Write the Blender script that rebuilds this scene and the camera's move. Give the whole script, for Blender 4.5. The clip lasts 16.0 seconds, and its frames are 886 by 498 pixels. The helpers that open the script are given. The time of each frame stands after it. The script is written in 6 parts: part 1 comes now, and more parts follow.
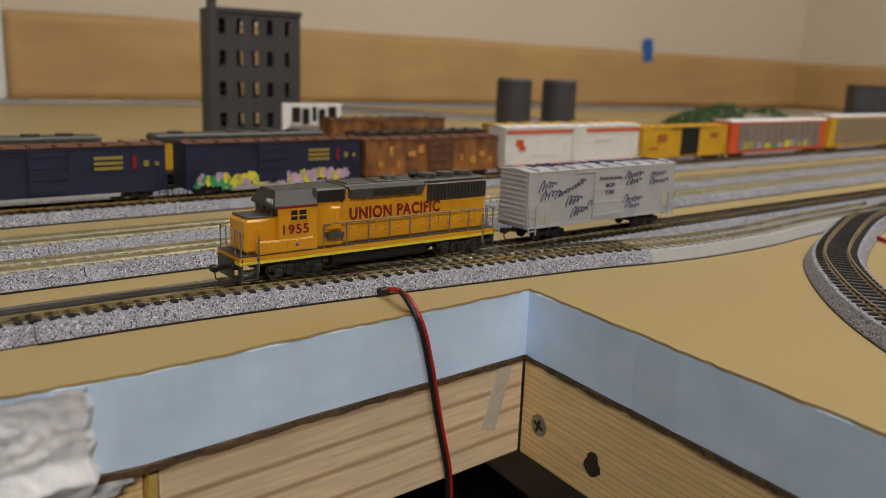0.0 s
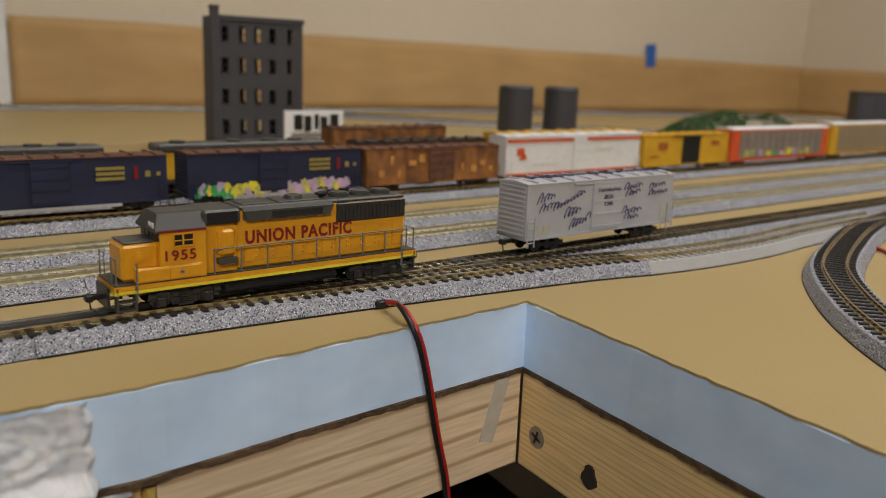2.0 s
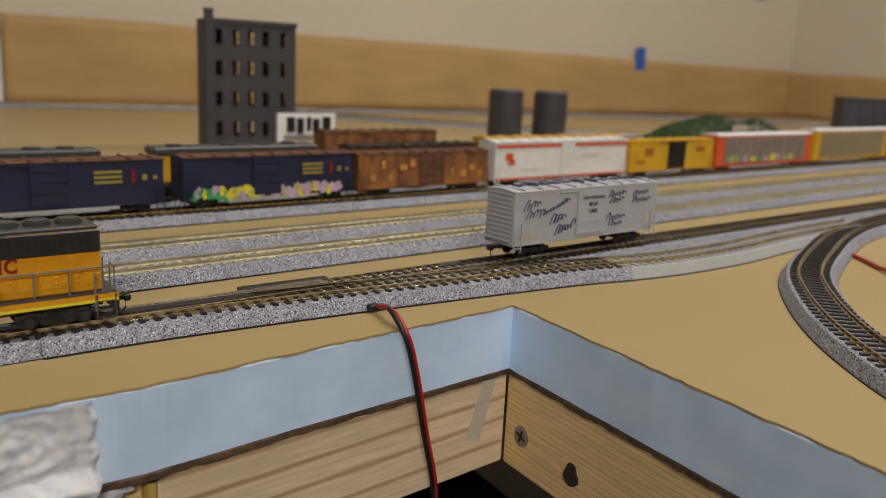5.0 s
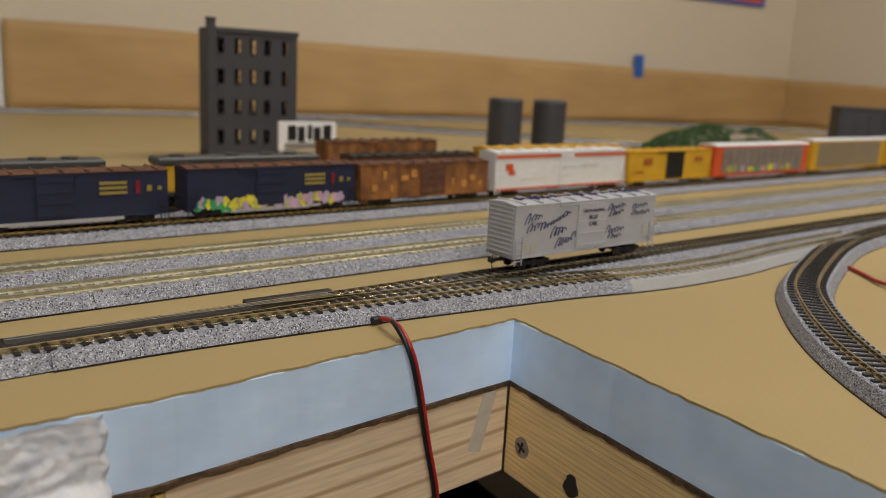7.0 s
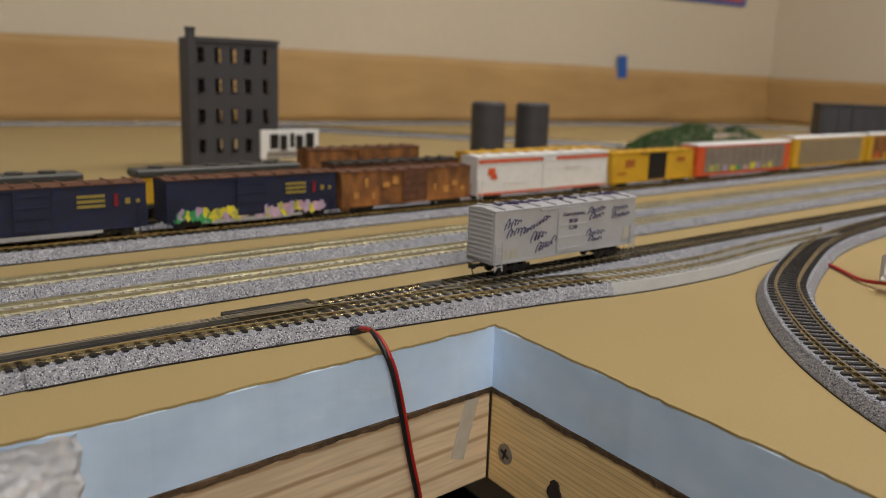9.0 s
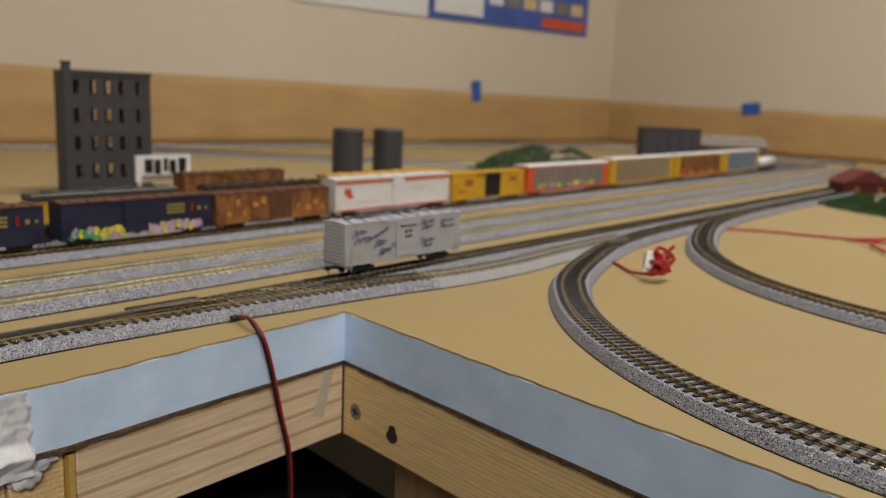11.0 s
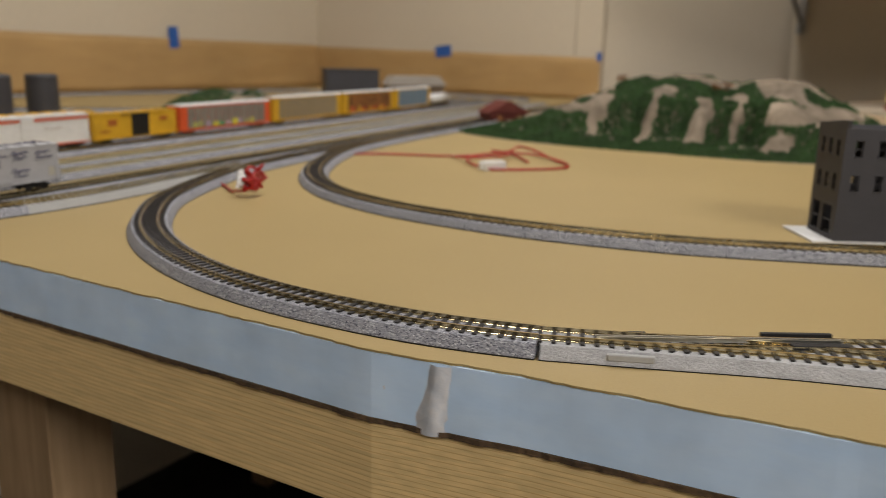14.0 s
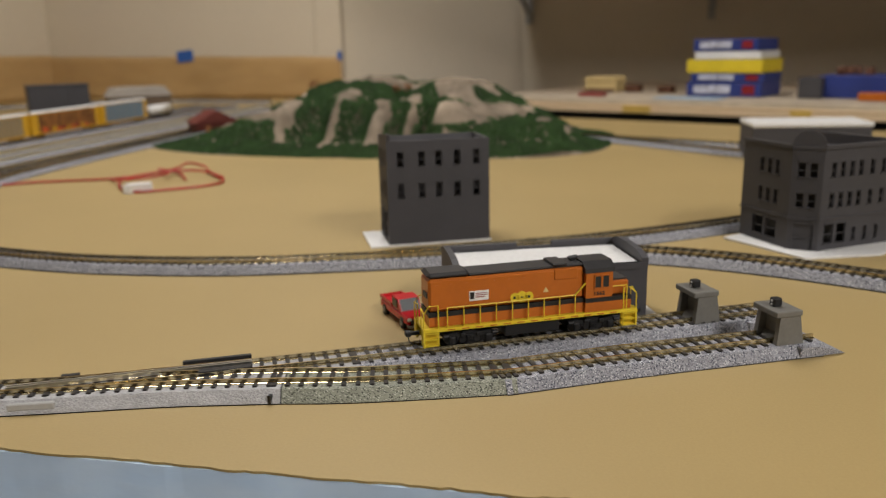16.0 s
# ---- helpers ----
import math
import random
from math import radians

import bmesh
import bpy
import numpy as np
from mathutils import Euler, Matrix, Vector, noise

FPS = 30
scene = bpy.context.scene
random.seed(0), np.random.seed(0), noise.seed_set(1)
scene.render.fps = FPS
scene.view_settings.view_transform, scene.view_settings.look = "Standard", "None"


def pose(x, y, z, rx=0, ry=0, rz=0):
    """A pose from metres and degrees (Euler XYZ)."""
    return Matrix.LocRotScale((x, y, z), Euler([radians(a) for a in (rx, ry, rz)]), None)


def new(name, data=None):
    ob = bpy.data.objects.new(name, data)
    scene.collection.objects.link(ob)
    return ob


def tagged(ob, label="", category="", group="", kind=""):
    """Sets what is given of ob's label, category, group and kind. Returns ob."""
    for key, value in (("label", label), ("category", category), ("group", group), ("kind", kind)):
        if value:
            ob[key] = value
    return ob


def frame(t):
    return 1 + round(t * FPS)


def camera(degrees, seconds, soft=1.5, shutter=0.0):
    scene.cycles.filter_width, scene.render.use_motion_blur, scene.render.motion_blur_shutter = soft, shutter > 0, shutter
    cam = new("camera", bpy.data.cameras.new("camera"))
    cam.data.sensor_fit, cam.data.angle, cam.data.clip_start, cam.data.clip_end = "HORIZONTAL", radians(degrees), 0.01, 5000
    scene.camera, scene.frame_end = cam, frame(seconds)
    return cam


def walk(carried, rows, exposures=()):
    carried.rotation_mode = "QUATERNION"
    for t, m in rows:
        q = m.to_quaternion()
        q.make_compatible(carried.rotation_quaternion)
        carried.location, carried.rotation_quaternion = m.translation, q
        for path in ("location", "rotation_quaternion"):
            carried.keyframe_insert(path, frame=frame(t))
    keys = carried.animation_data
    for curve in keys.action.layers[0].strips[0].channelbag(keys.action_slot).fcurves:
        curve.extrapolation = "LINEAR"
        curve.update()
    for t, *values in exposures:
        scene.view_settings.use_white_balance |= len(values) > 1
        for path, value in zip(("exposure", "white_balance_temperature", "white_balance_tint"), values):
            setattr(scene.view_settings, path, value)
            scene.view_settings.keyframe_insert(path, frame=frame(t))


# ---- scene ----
cam = camera(56.9, 16.0, soft=0.9, shutter=0.25)
# seconds, place, turn
PATH = [
    (0, -0.1804, -0.2329, 0.0800, 77.23, -2.20, -30.90),
    (0.5, -0.1794, -0.2341, 0.0822, 77.28, -2.21, -30.81),
    (1, -0.1786, -0.2331, 0.0819, 77.35, -2.19, -30.75),
    (1.5, -0.1783, -0.2334, 0.0830, 77.35, -2.23, -30.68),
    (2, -0.1792, -0.2345, 0.0837, 77.46, -2.23, -30.63),
    (2.5, -0.1799, -0.2352, 0.0849, 77.67, -2.21, -30.56),
    (3, -0.1812, -0.2371, 0.0871, 77.64, -2.28, -30.63),
    (3.5, -0.1813, -0.2397, 0.0875, 77.45, -2.38, -30.87),
    (4, -0.1820, -0.2436, 0.0881, 77.30, -2.48, -31.09),
    (6.5, -0.1881, -0.2437, 0.0910, 77.55, -3.14, -31.28),
    (7, -0.1884, -0.2457, 0.0932, 77.70, -3.07, -31.34),
    (7.5, -0.1857, -0.2484, 0.0957, 78.02, -2.63, -31.72),
    (8, -0.1835, -0.2469, 0.0959, 78.21, -2.32, -31.93),
    (8.5, -0.1819, -0.2448, 0.0950, 78.10, -2.10, -32.18),
    (9, -0.1841, -0.2470, 0.0947, 77.99, -1.99, -32.29),
    (9.5, -0.1910, -0.2642, 0.0976, 78.17, -1.77, -33.79),
    (9.7, -0.1969, -0.2787, 0.1011, 78.30, -2.04, -35.80),
    (12, -0.2416, -0.3550, 0.1088, 79.70, -2.42, -43.12),
    (12.5, -0.2361, -0.3723, 0.1051, 79.35, -2.76, -44.83),
    (13, -0.2295, -0.3880, 0.1003, 79.00, -2.83, -46.70),
    (13.5, -0.2229, -0.4304, 0.0989, 78.16, -2.18, -54.76),
    (14, -0.2193, -0.4615, 0.1023, 76.63, -1.39, -58.80),
    (14.5, -0.2200, -0.5102, 0.1269, 76.84, -0.48, -64.02),
    (15, -0.2134, -0.5555, 0.1540, 76.22, 1.31, -68.66),
    (15.5, -0.2083, -0.5922, 0.1493, 76.04, 1.23, -72.57),
    (16, -0.1699, -0.6050, 0.1236, 76.07, 1.21, -72.31),
]
walk(cam, [(t, pose(*p)) for t, *p in PATH])
# focus on the near tracks, the far room slightly soft
cam.data.dof.use_dof = True
cam.data.dof.focus_distance = 0.28
cam.data.dof.aperture_fstop = 13.5

# ---- world and lamps ----
world = bpy.data.worlds.new("room_air")
world.use_nodes = True
world.node_tree.nodes["Background"].inputs[0].default_value = (1.0, 1.0, 1.0, 1)
world.node_tree.nodes["Background"].inputs[1].default_value = 0.12
scene.world = world
scene.view_settings.exposure = 0.0


def area_lamp(name, x, y, z, sx, sy, watts, colour):
    lamp = bpy.data.lights.new(name, "AREA")
    lamp.shape, lamp.size, lamp.size_y, lamp.energy, lamp.color = "RECTANGLE", sx, sy, watts, colour
    ob = new(name, lamp)
    ob.matrix_world = pose(x, y, z)
    return ob


WARM = (1.0, 0.955, 0.915)
# no lamp is in view; these two are assumed and placed for brightness
area_lamp("ceiling_lamp", -1.00, -2.05, 1.40, 1.2, 0.3, 49.5, WARM)
area_lamp("ceiling_lamp", 0.68, -0.05, 1.40, 1.2, 0.3, 15.5, WARM)

# ---- materials ----


def mat(name, col, rough=0.5, metal=0.0, col2=None, scale=300.0, stretch=(1, 1, 1), coarse=20.0, amount=0.12, bump=0.0, spec=0.5, sharp=False, emit=0.0, cut=None):
    """A surface with fine grain between col and col2 and a coarse, faint unevenness."""
    m = bpy.data.materials.new(name)
    m.use_nodes = True
    nt = m.node_tree
    b = nt.nodes["Principled BSDF"]
    b.inputs["Roughness"].default_value, b.inputs["Metallic"].default_value = rough, metal
    b.inputs["Specular IOR Level"].default_value = spec
    tc = nt.nodes.new("ShaderNodeTexCoord")
    mp = nt.nodes.new("ShaderNodeMapping")
    mp.inputs["Scale"].default_value = stretch
    nt.links.new(tc.outputs["Object"], mp.inputs[0])
    n1 = nt.nodes.new("ShaderNodeTexNoise")
    n1.inputs["Scale"].default_value, n1.inputs["Detail"].default_value = scale, 4
    nt.links.new(mp.outputs[0], n1.inputs["Vector"])
    ramp = nt.nodes.new("ShaderNodeValToRGB")
    c2 = col2 or tuple(c * 0.85 for c in col)
    lo, hi = cut or ((0.42, 0.58) if sharp else (0.25, 0.75))
    ramp.color_ramp.elements[0].position, ramp.color_ramp.elements[1].position = lo, hi
    ramp.color_ramp.elements[0].color, ramp.color_ramp.elements[1].color = (*c2, 1), (*col, 1)
    nt.links.new(n1.outputs["Fac"], ramp.inputs[0])
    n2 = nt.nodes.new("ShaderNodeTexNoise")
    n2.inputs["Scale"].default_value, n2.inputs["Detail"].default_value = coarse, 3
    nt.links.new(tc.outputs["Object"], n2.inputs["Vector"])
    hsv = nt.nodes.new("ShaderNodeHueSaturation")
    mr = nt.nodes.new("ShaderNodeMapRange")
    mr.inputs[3].default_value, mr.inputs[4].default_value = 1 - amount, 1 + amount
    mr.inputs[1].default_value, mr.inputs[2].default_value = 0.3, 0.7
    nt.links.new(n2.outputs["Fac"], mr.inputs[0])
    nt.links.new(mr.outputs[0], hsv.inputs["Value"])
    nt.links.new(ramp.outputs[0], hsv.inputs["Color"])
    nt.links.new(hsv.outputs[0], b.inputs["Base Color"])
    if bump:
        bp = nt.nodes.new("ShaderNodeBump")
        bp.inputs["Strength"].default_value, bp.inputs["Distance"].default_value = bump, 0.0006
        nt.links.new(n1.outputs["Fac"], bp.inputs["Height"])
        nt.links.new(bp.outputs[0], b.inputs["Normal"])
    if emit:
        b.inputs["Emission Color"].default_value = (*col, 1)
        b.inputs["Emission Strength"].default_value = emit
    return m


TAN = mat("tan_paint", (0.41, 0.302, 0.128), 0.5, col2=(0.385, 0.282, 0.118), scale=900, coarse=6, amount=0.04, bump=0.08)



def wood(name, col, dark, along, rings, rough=0.55):
    """Sawn pine: long grain bands along one axis with darker growth lines."""
    m = bpy.data.materials.new(name)
    m.use_nodes = True
    nt = m.node_tree
    b = nt.nodes["Principled BSDF"]
    b.inputs["Roughness"].default_value = rough
    tc = nt.nodes.new("ShaderNodeTexCoord")
    mp = nt.nodes.new("ShaderNodeMapping")
    sc = [1.0, 1.0, 1.0]
    sc[along] = 0.07
    mp.inputs["Scale"].default_value = sc
    mp.inputs["Rotation"].default_value = (0.0, radians(6) if along == 0 else 0.0, 0.0)
    nt.links.new(tc.outputs["Object"], mp.inputs[0])
    wv = nt.nodes.new("ShaderNodeTexWave")
    wv.bands_direction = "Z" if along != 2 else "X"
    wv.inputs["Scale"].default_value, wv.inputs["Distortion"].default_value = rings, 2.2
    wv.inputs["Detail"].default_value, wv.inputs["Detail Scale"].default_value = 3, 0.8
    nt.links.new(mp.outputs[0], wv.inputs[0])
    ramp = nt.nodes.new("ShaderNodeValToRGB")
    ramp.color_ramp.elements[0].position, ramp.color_ramp.elements[1].position = 0.0, 0.16
    ramp.color_ramp.elements[0].color, ramp.color_ramp.elements[1].color = (*dark, 1), (*col, 1)
    nt.links.new(wv.outputs["Fac"], ramp.inputs[0])
    n2 = nt.nodes.new("ShaderNodeTexNoise")
    n2.inputs["Scale"].default_value, n2.inputs["Detail"].default_value = 700, 4
    nt.links.new(mp.outputs[0], n2.inputs["Vector"])
    mr = nt.nodes.new("ShaderNodeMapRange")
    mr.inputs[1].default_value, mr.inputs[2].default_value, mr.inputs[3].default_value, mr.inputs[4].default_value = 0.3, 0.7, 0.86, 1.1
    nt.links.new(n2.outputs["Fac"], mr.inputs[0])
    hsv = nt.nodes.new("ShaderNodeHueSaturation")
    nt.links.new(mr.outputs[0], hsv.inputs["Value"])
    nt.links.new(ramp.outputs[0], hsv.inputs["Color"])
    nt.links.new(hsv.outputs[0], b.inputs["Base Color"])
    bp = nt.nodes.new("ShaderNodeBump")
    bp.inputs["Strength"].default_value, bp.inputs["Distance"].default_value = 0.25, 0.0004
    nt.links.new(n2.outputs["Fac"], bp.inputs["Height"])
    nt.links.new(bp.outputs[0], b.inputs["Normal"])
    return m


def speckled(name, col, dark, light):
    """Grey moulded plastic with separate dark and pale grains."""
    m = mat(name, col, 0.7, col2=tuple(c * 0.8 for c in col), scale=900, coarse=140, amount=0.12, bump=0.8)
    nt = m.node_tree
    b = nt.nodes["Principled BSDF"]
    base = b.inputs["Base Color"].links[0].from_socket
    tc = nt.nodes["Texture Coordinate"]
    for k, (c, scale, at) in enumerate(((dark, 1500.0, 0.33), (dark, 2600.0, 0.27), (light, 1900.0, 0.24))):
        vo = nt.nodes.new("ShaderNodeTexVoronoi")
        vo.inputs["Scale"].default_value = scale
        mp = nt.nodes.new("ShaderNodeMapping")
        mp.inputs["Location"].default_value = (k * 0.37, k * 0.11, k * 0.23)
        nt.links.new(tc.outputs["Object"], mp.inputs[0])
        nt.links.new(mp.outputs[0], vo.inputs["Vector"])
        sep = nt.nodes.new("ShaderNodeSeparateColor")
        nt.links.new(vo.outputs["Color"], sep.inputs[0])
        lt = nt.nodes.new("ShaderNodeMath")
        lt.operation = "LESS_THAN"
        lt.inputs[1].default_value = at
        nt.links.new(sep.outputs[0], lt.inputs[0])
        near = nt.nodes.new("ShaderNodeMath")
        near.operation = "LESS_THAN"
        near.inputs[1].default_value = 0.45
        nt.links.new(vo.outputs["Distance"], near.inputs[0])
        both = nt.nodes.new("ShaderNodeMath")
        both.operation = "MULTIPLY"
        nt.links.new(lt.outputs[0], both.inputs[0])
        nt.links.new(near.outputs[0], both.inputs[1])
        mix = nt.nodes.new("ShaderNodeMix")
        mix.data_type = "RGBA"
        nt.links.new(both.outputs[0], mix.inputs[0])
        nt.links.new(base, mix.inputs[6])
        mix.inputs[7].default_value = (*c, 1)
        base = mix.outputs[2]
    nt.links.new(base, b.inputs["Base Color"])
    return m


FOAM = mat("blue_foam", (0.65, 0.79, 0.95), 0.6, col2=(0.55, 0.72, 0.93), scale=50, stretch=(0.7, 0.7, 2), coarse=30, amount=0.10, bump=0.5)
PLASTER = mat("white_plaster", (0.76, 0.73, 0.71), 0.85, col2=(0.58, 0.61, 0.66), scale=240, coarse=45, amount=0.10, bump=0.6)
HARDBOARD = mat("brown_hardboard", (0.13, 0.075, 0.035), 0.85, col2=(0.05, 0.03, 0.015), scale=500, coarse=90, amount=0.4, bump=0.9)
WOODX = wood("pine_along_x", (0.74, 0.575, 0.37), (0.47, 0.31, 0.17), 0, 34)
WOODY = wood("pine_along_y", (0.76, 0.555, 0.265), (0.60, 0.39, 0.15), 1, 150)
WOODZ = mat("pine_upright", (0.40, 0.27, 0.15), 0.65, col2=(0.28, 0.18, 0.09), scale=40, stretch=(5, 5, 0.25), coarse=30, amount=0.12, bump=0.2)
BALLAST = speckled("ballast_grey", (0.31, 0.315, 0.35), (0.035, 0.04, 0.065), (0.62, 0.63, 0.66))
BALLAST_PALE = mat("ballast_pale", (0.54, 0.54, 0.55), 0.7, col2=(0.30, 0.30, 0.31), scale=1500, coarse=160, amount=0.10, bump=0.9)
BALLAST_GREEN = speckled("ballast_greenish", (0.29, 0.305, 0.245), (0.06, 0.065, 0.05), (0.50, 0.51, 0.44))
GREYPLASTIC = mat("plain_grey_plastic", (0.40, 0.40, 0.39), 0.5, scale=600, coarse=60, amount=0.05)
TIE = mat("tie_plastic", (0.016, 0.013, 0.012), 0.55, scale=900, coarse=200, amount=0.2)
RAIL = mat("nickel_rail", (0.72, 0.63, 0.41), 0.22, 1.0, col2=(0.48, 0.40, 0.24), scale=500, stretch=(1, 1, 1), coarse=80, amount=0.25)
PALETIE = mat("pale_tie_plastic", (0.50, 0.48, 0.41), 0.5, scale=900, coarse=200, amount=0.1)
# paler copy of the rail metal, with the lit wall's reflection in its colour
RAILSHEEN = mat("brass_rail_sheen", (0.78, 0.73, 0.52), 0.34, 1.0, col2=(0.62, 0.56, 0.36), scale=500, coarse=80, amount=0.15)
NICKEL = mat("bright_nickel", (0.84, 0.82, 0.76), 0.3, 1.0, scale=500, coarse=80, amount=0.1)
TRUCK = mat("truck_grey", (0.026, 0.024, 0.023), 0.42, scale=800, coarse=150, amount=0.2)
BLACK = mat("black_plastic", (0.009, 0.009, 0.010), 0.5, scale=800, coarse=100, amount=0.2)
DARKGREY = mat("dark_grey_print", (0.056, 0.054, 0.061), 0.6, col2=(0.044, 0.043, 0.048), scale=1200, stretch=(0.1, 0.1, 4), coarse=40, amount=0.08, bump=0.15)
ROOFGREY = mat("loco_grey", (0.058, 0.057, 0.050), 0.5, scale=900, coarse=150, amount=0.08)
YELLOW = mat("armour_yellow", (0.70, 0.325, 0.012), 0.36, col2=(0.66, 0.295, 0.010), scale=700, coarse=120, amount=0.05)
BRIGHTYELLOW = mat("sill_yellow", (0.80, 0.66, 0.04), 0.45, scale=700, coarse=120, amount=0.05)
RED = mat("letter_red", (0.24, 0.008, 0.012), 0.5, scale=700, coarse=120, amount=0.05)
SILVER = mat("silver_paint", (0.47, 0.475, 0.50), 0.40, 0.0, col2=(0.43, 0.435, 0.46), scale=700, coarse=120, amount=0.05)
WHITE = mat("white_paint", (0.80, 0.80, 0.79), 0.5, scale=500, coarse=60, amount=0.04)
INK = mat("purple_ink", (0.045, 0.035, 0.10), 0.4, scale=700, coarse=100, amount=0.1)
WALL = mat("cream_wall", (0.68, 0.60, 0.47), 0.85, col2=(0.65, 0.575, 0.45), scale=90, coarse=2, amount=0.03, bump=0.1)
PAPER = mat("brown_paper", (0.52, 0.335, 0.14), 0.75, col2=(0.47, 0.30, 0.125), scale=14, stretch=(1, 1, 4), coarse=6, amount=0.08, bump=0.4)
BLUETAPE = mat("blue_tape", (0.03, 0.13, 0.48), 0.6, scale=300, coarse=60, amount=0.08)
ORANGE = mat("loco_orange", (0.47, 0.122, 0.008), 0.36, col2=(0.44, 0.112, 0.007), scale=700, coarse=120, amount=0.05)
NAVY = mat("faded_navy", (0.007, 0.014, 0.058), 0.65, col2=(0.014, 0.015, 0.032), scale=300, coarse=90, amount=0.2)
RUST = mat("rust_brown", (0.16, 0.065, 0.03), 0.75, col2=(0.08, 0.035, 0.02), scale=350, coarse=90, amount=0.25)
RUSTORANGE = mat("rusty_orange", (0.36, 0.145, 0.032), 0.75, col2=(0.10, 0.040, 0.018), scale=150, stretch=(1, 1, 0.5), coarse=60, amount=0.35)
REDORANGE = mat("red_orange", (0.70, 0.10, 0.025), 0.5, scale=500, coarse=80, amount=0.08)
CARYELLOW = mat("car_yellow", (0.66, 0.38, 0.02), 0.5, col2=(0.58, 0.33, 0.02), scale=500, coarse=80, amount=0.08)
MESHGREY = mat("mesh_grey", (0.24, 0.21, 0.18), 0.6, scale=800, coarse=60, amount=0.15)
ROCK = mat("painted_rock", (0.31, 0.25, 0.185), 0.9, col2=(0.10, 0.075, 0.048), scale=38, stretch=(1, 1, 0.5), coarse=14, amount=0.4, bump=0.9)
GREEN = mat("ground_foam", (0.040, 0.088, 0.018), 0.95, col2=(0.010, 0.034, 0.008), scale=420, coarse=40, amount=0.3, bump=0.9)
BRICKRED = mat("brick_red", (0.14, 0.024, 0.016), 0.75, col2=(0.14, 0.03, 0.02), scale=400, coarse=60, amount=0.15)
WIRERED = mat("red_wire", (0.42, 0.015, 0.012), 0.4, scale=400, coarse=60, amount=0.08)
TRUCKRED = mat("truck_red", (0.55, 0.012, 0.02), 0.25, scale=400, coarse=60, amount=0.04)
GLASSDARK = mat("dark_glazing", (0.012, 0.013, 0.015), 0.3, scale=300, coarse=60, amount=0.1)
WHEEL = mat("dark_wheel", (0.06, 0.055, 0.05), 0.4, 0.7, scale=600)
STEEL = mat("zinc_screw", (0.30, 0.30, 0.31), 0.35, 0.9, scale=600, coarse=200, amount=0.15)
# shade under the layout is put into this near-black floor colour
FLOORM = mat("shade_dark_floor", (0.012, 0.011, 0.010), 0.7, scale=60, coarse=5, amount=0.2)
BUMPER = mat("bumper_grey", (0.16, 0.155, 0.14), 0.55, scale=700, coarse=150, amount=0.08)
TAPEYELLOW = mat("yellow_tape", (0.62, 0.42, 0.10), 0.6, scale=200, coarse=30, amount=0.1)
# dark tone for the unseen walls and ceiling, cuts bounced fill light
LOWBOUNCE = mat("low_bounce_paint", (0.22, 0.20, 0.17), 0.85, scale=90, coarse=2, amount=0.05)
BOXBLUE = mat("box_blue", (0.025, 0.045, 0.22), 0.4, scale=200, coarse=30, amount=0.15)
BOXYELLOW = mat("box_yellow", (0.75, 0.58, 0.03), 0.45, scale=200, coarse=30, amount=0.08)
CREAM = mat("cream_plastic", (0.70, 0.55, 0.26), 0.5, scale=300, coarse=60, amount=0.05)
LIGHTPANEL = mat("lamp_panel", (1.0, 0.955, 0.915), 0.5, emit=3.0)
GRAFFITI = [mat("graffiti_" + n, c, 0.5, scale=500, coarse=120, amount=0.2) for n, c in
            (("green", (0.05, 0.32, 0.12)), ("yellow", (0.70, 0.62, 0.05)), ("lilac", (0.48, 0.36, 0.52)), ("olive", (0.42, 0.42, 0.12)), ("pink", (0.62, 0.38, 0.46)))]

# ---- builders ----


def bm_box(bm, x0, x1, y0, y1, z0, z1, m=None, bev=0.0):
    r = bmesh.ops.create_cube(bm, size=1.0)
    vs = r["verts"]
    for v in vs:
        v.co = Vector(((x0 + x1) / 2 + v.co.x * (x1 - x0), (y0 + y1) / 2 + v.co.y * (y1 - y0), (z0 + z1) / 2 + v.co.z * (z1 - z0)))
    if bev:
        es = list({e for v in vs for e in v.link_edges})
        vs = list({v for f in bmesh.ops.bevel(bm, geom=es, offset=bev, segments=1, affect="EDGES")["faces"] for v in f.verts} | {v for v in vs if v.is_valid})
    if m:
        bmesh.ops.transform(bm, matrix=m, verts=[v for v in vs if v.is_valid])
    return vs


def bm_cyl(bm, m, r, h, seg=12, r2=None):
    g = bmesh.ops.create_cone(bm, cap_ends=True, segments=seg, radius1=r, radius2=r if r2 is None else r2, depth=h, matrix=m)
    return g["verts"]


def bm_prism(bm, outline, y0, y1):
    """A solid with the outline (x, z) pulled from y0 to y1."""
    a = [bm.verts.new((x, y0, z)) for x, z in outline]
    b = [bm.verts.new((x, y1, z)) for x, z in outline]
    bm.faces.new(a)
    bm.faces.new(b[::-1])
    for i in range(len(a)):
        j = (i + 1) % len(a)
        bm.faces.new((a[j], a[i], b[i], b[j]))


def bm_tube(bm, pts, r, seg=6):
    rings = []
    pts = [Vector(p) for p in pts]
    for i, p in enumerate(pts):
        d = (pts[min(i + 1, len(pts) - 1)] - pts[max(i - 1, 0)]).normalized()
        s = d.cross(Vector((0, 0, 1)) if abs(d.z) < 0.9 else Vector((1, 0, 0))).normalized()
        u = s.cross(d)
        rings.append([bm.verts.new(p + r * (math.cos(2 * math.pi * k / seg) * s + math.sin(2 * math.pi * k / seg) * u)) for k in range(seg)])
    for a, b in zip(rings, rings[1:]):
        for k in range(seg):
            bm.faces.new((a[k], a[(k + 1) % seg], b[(k + 1) % seg], b[k]))
    bm.faces.new(rings[0][::-1])
    bm.faces.new(rings[-1])


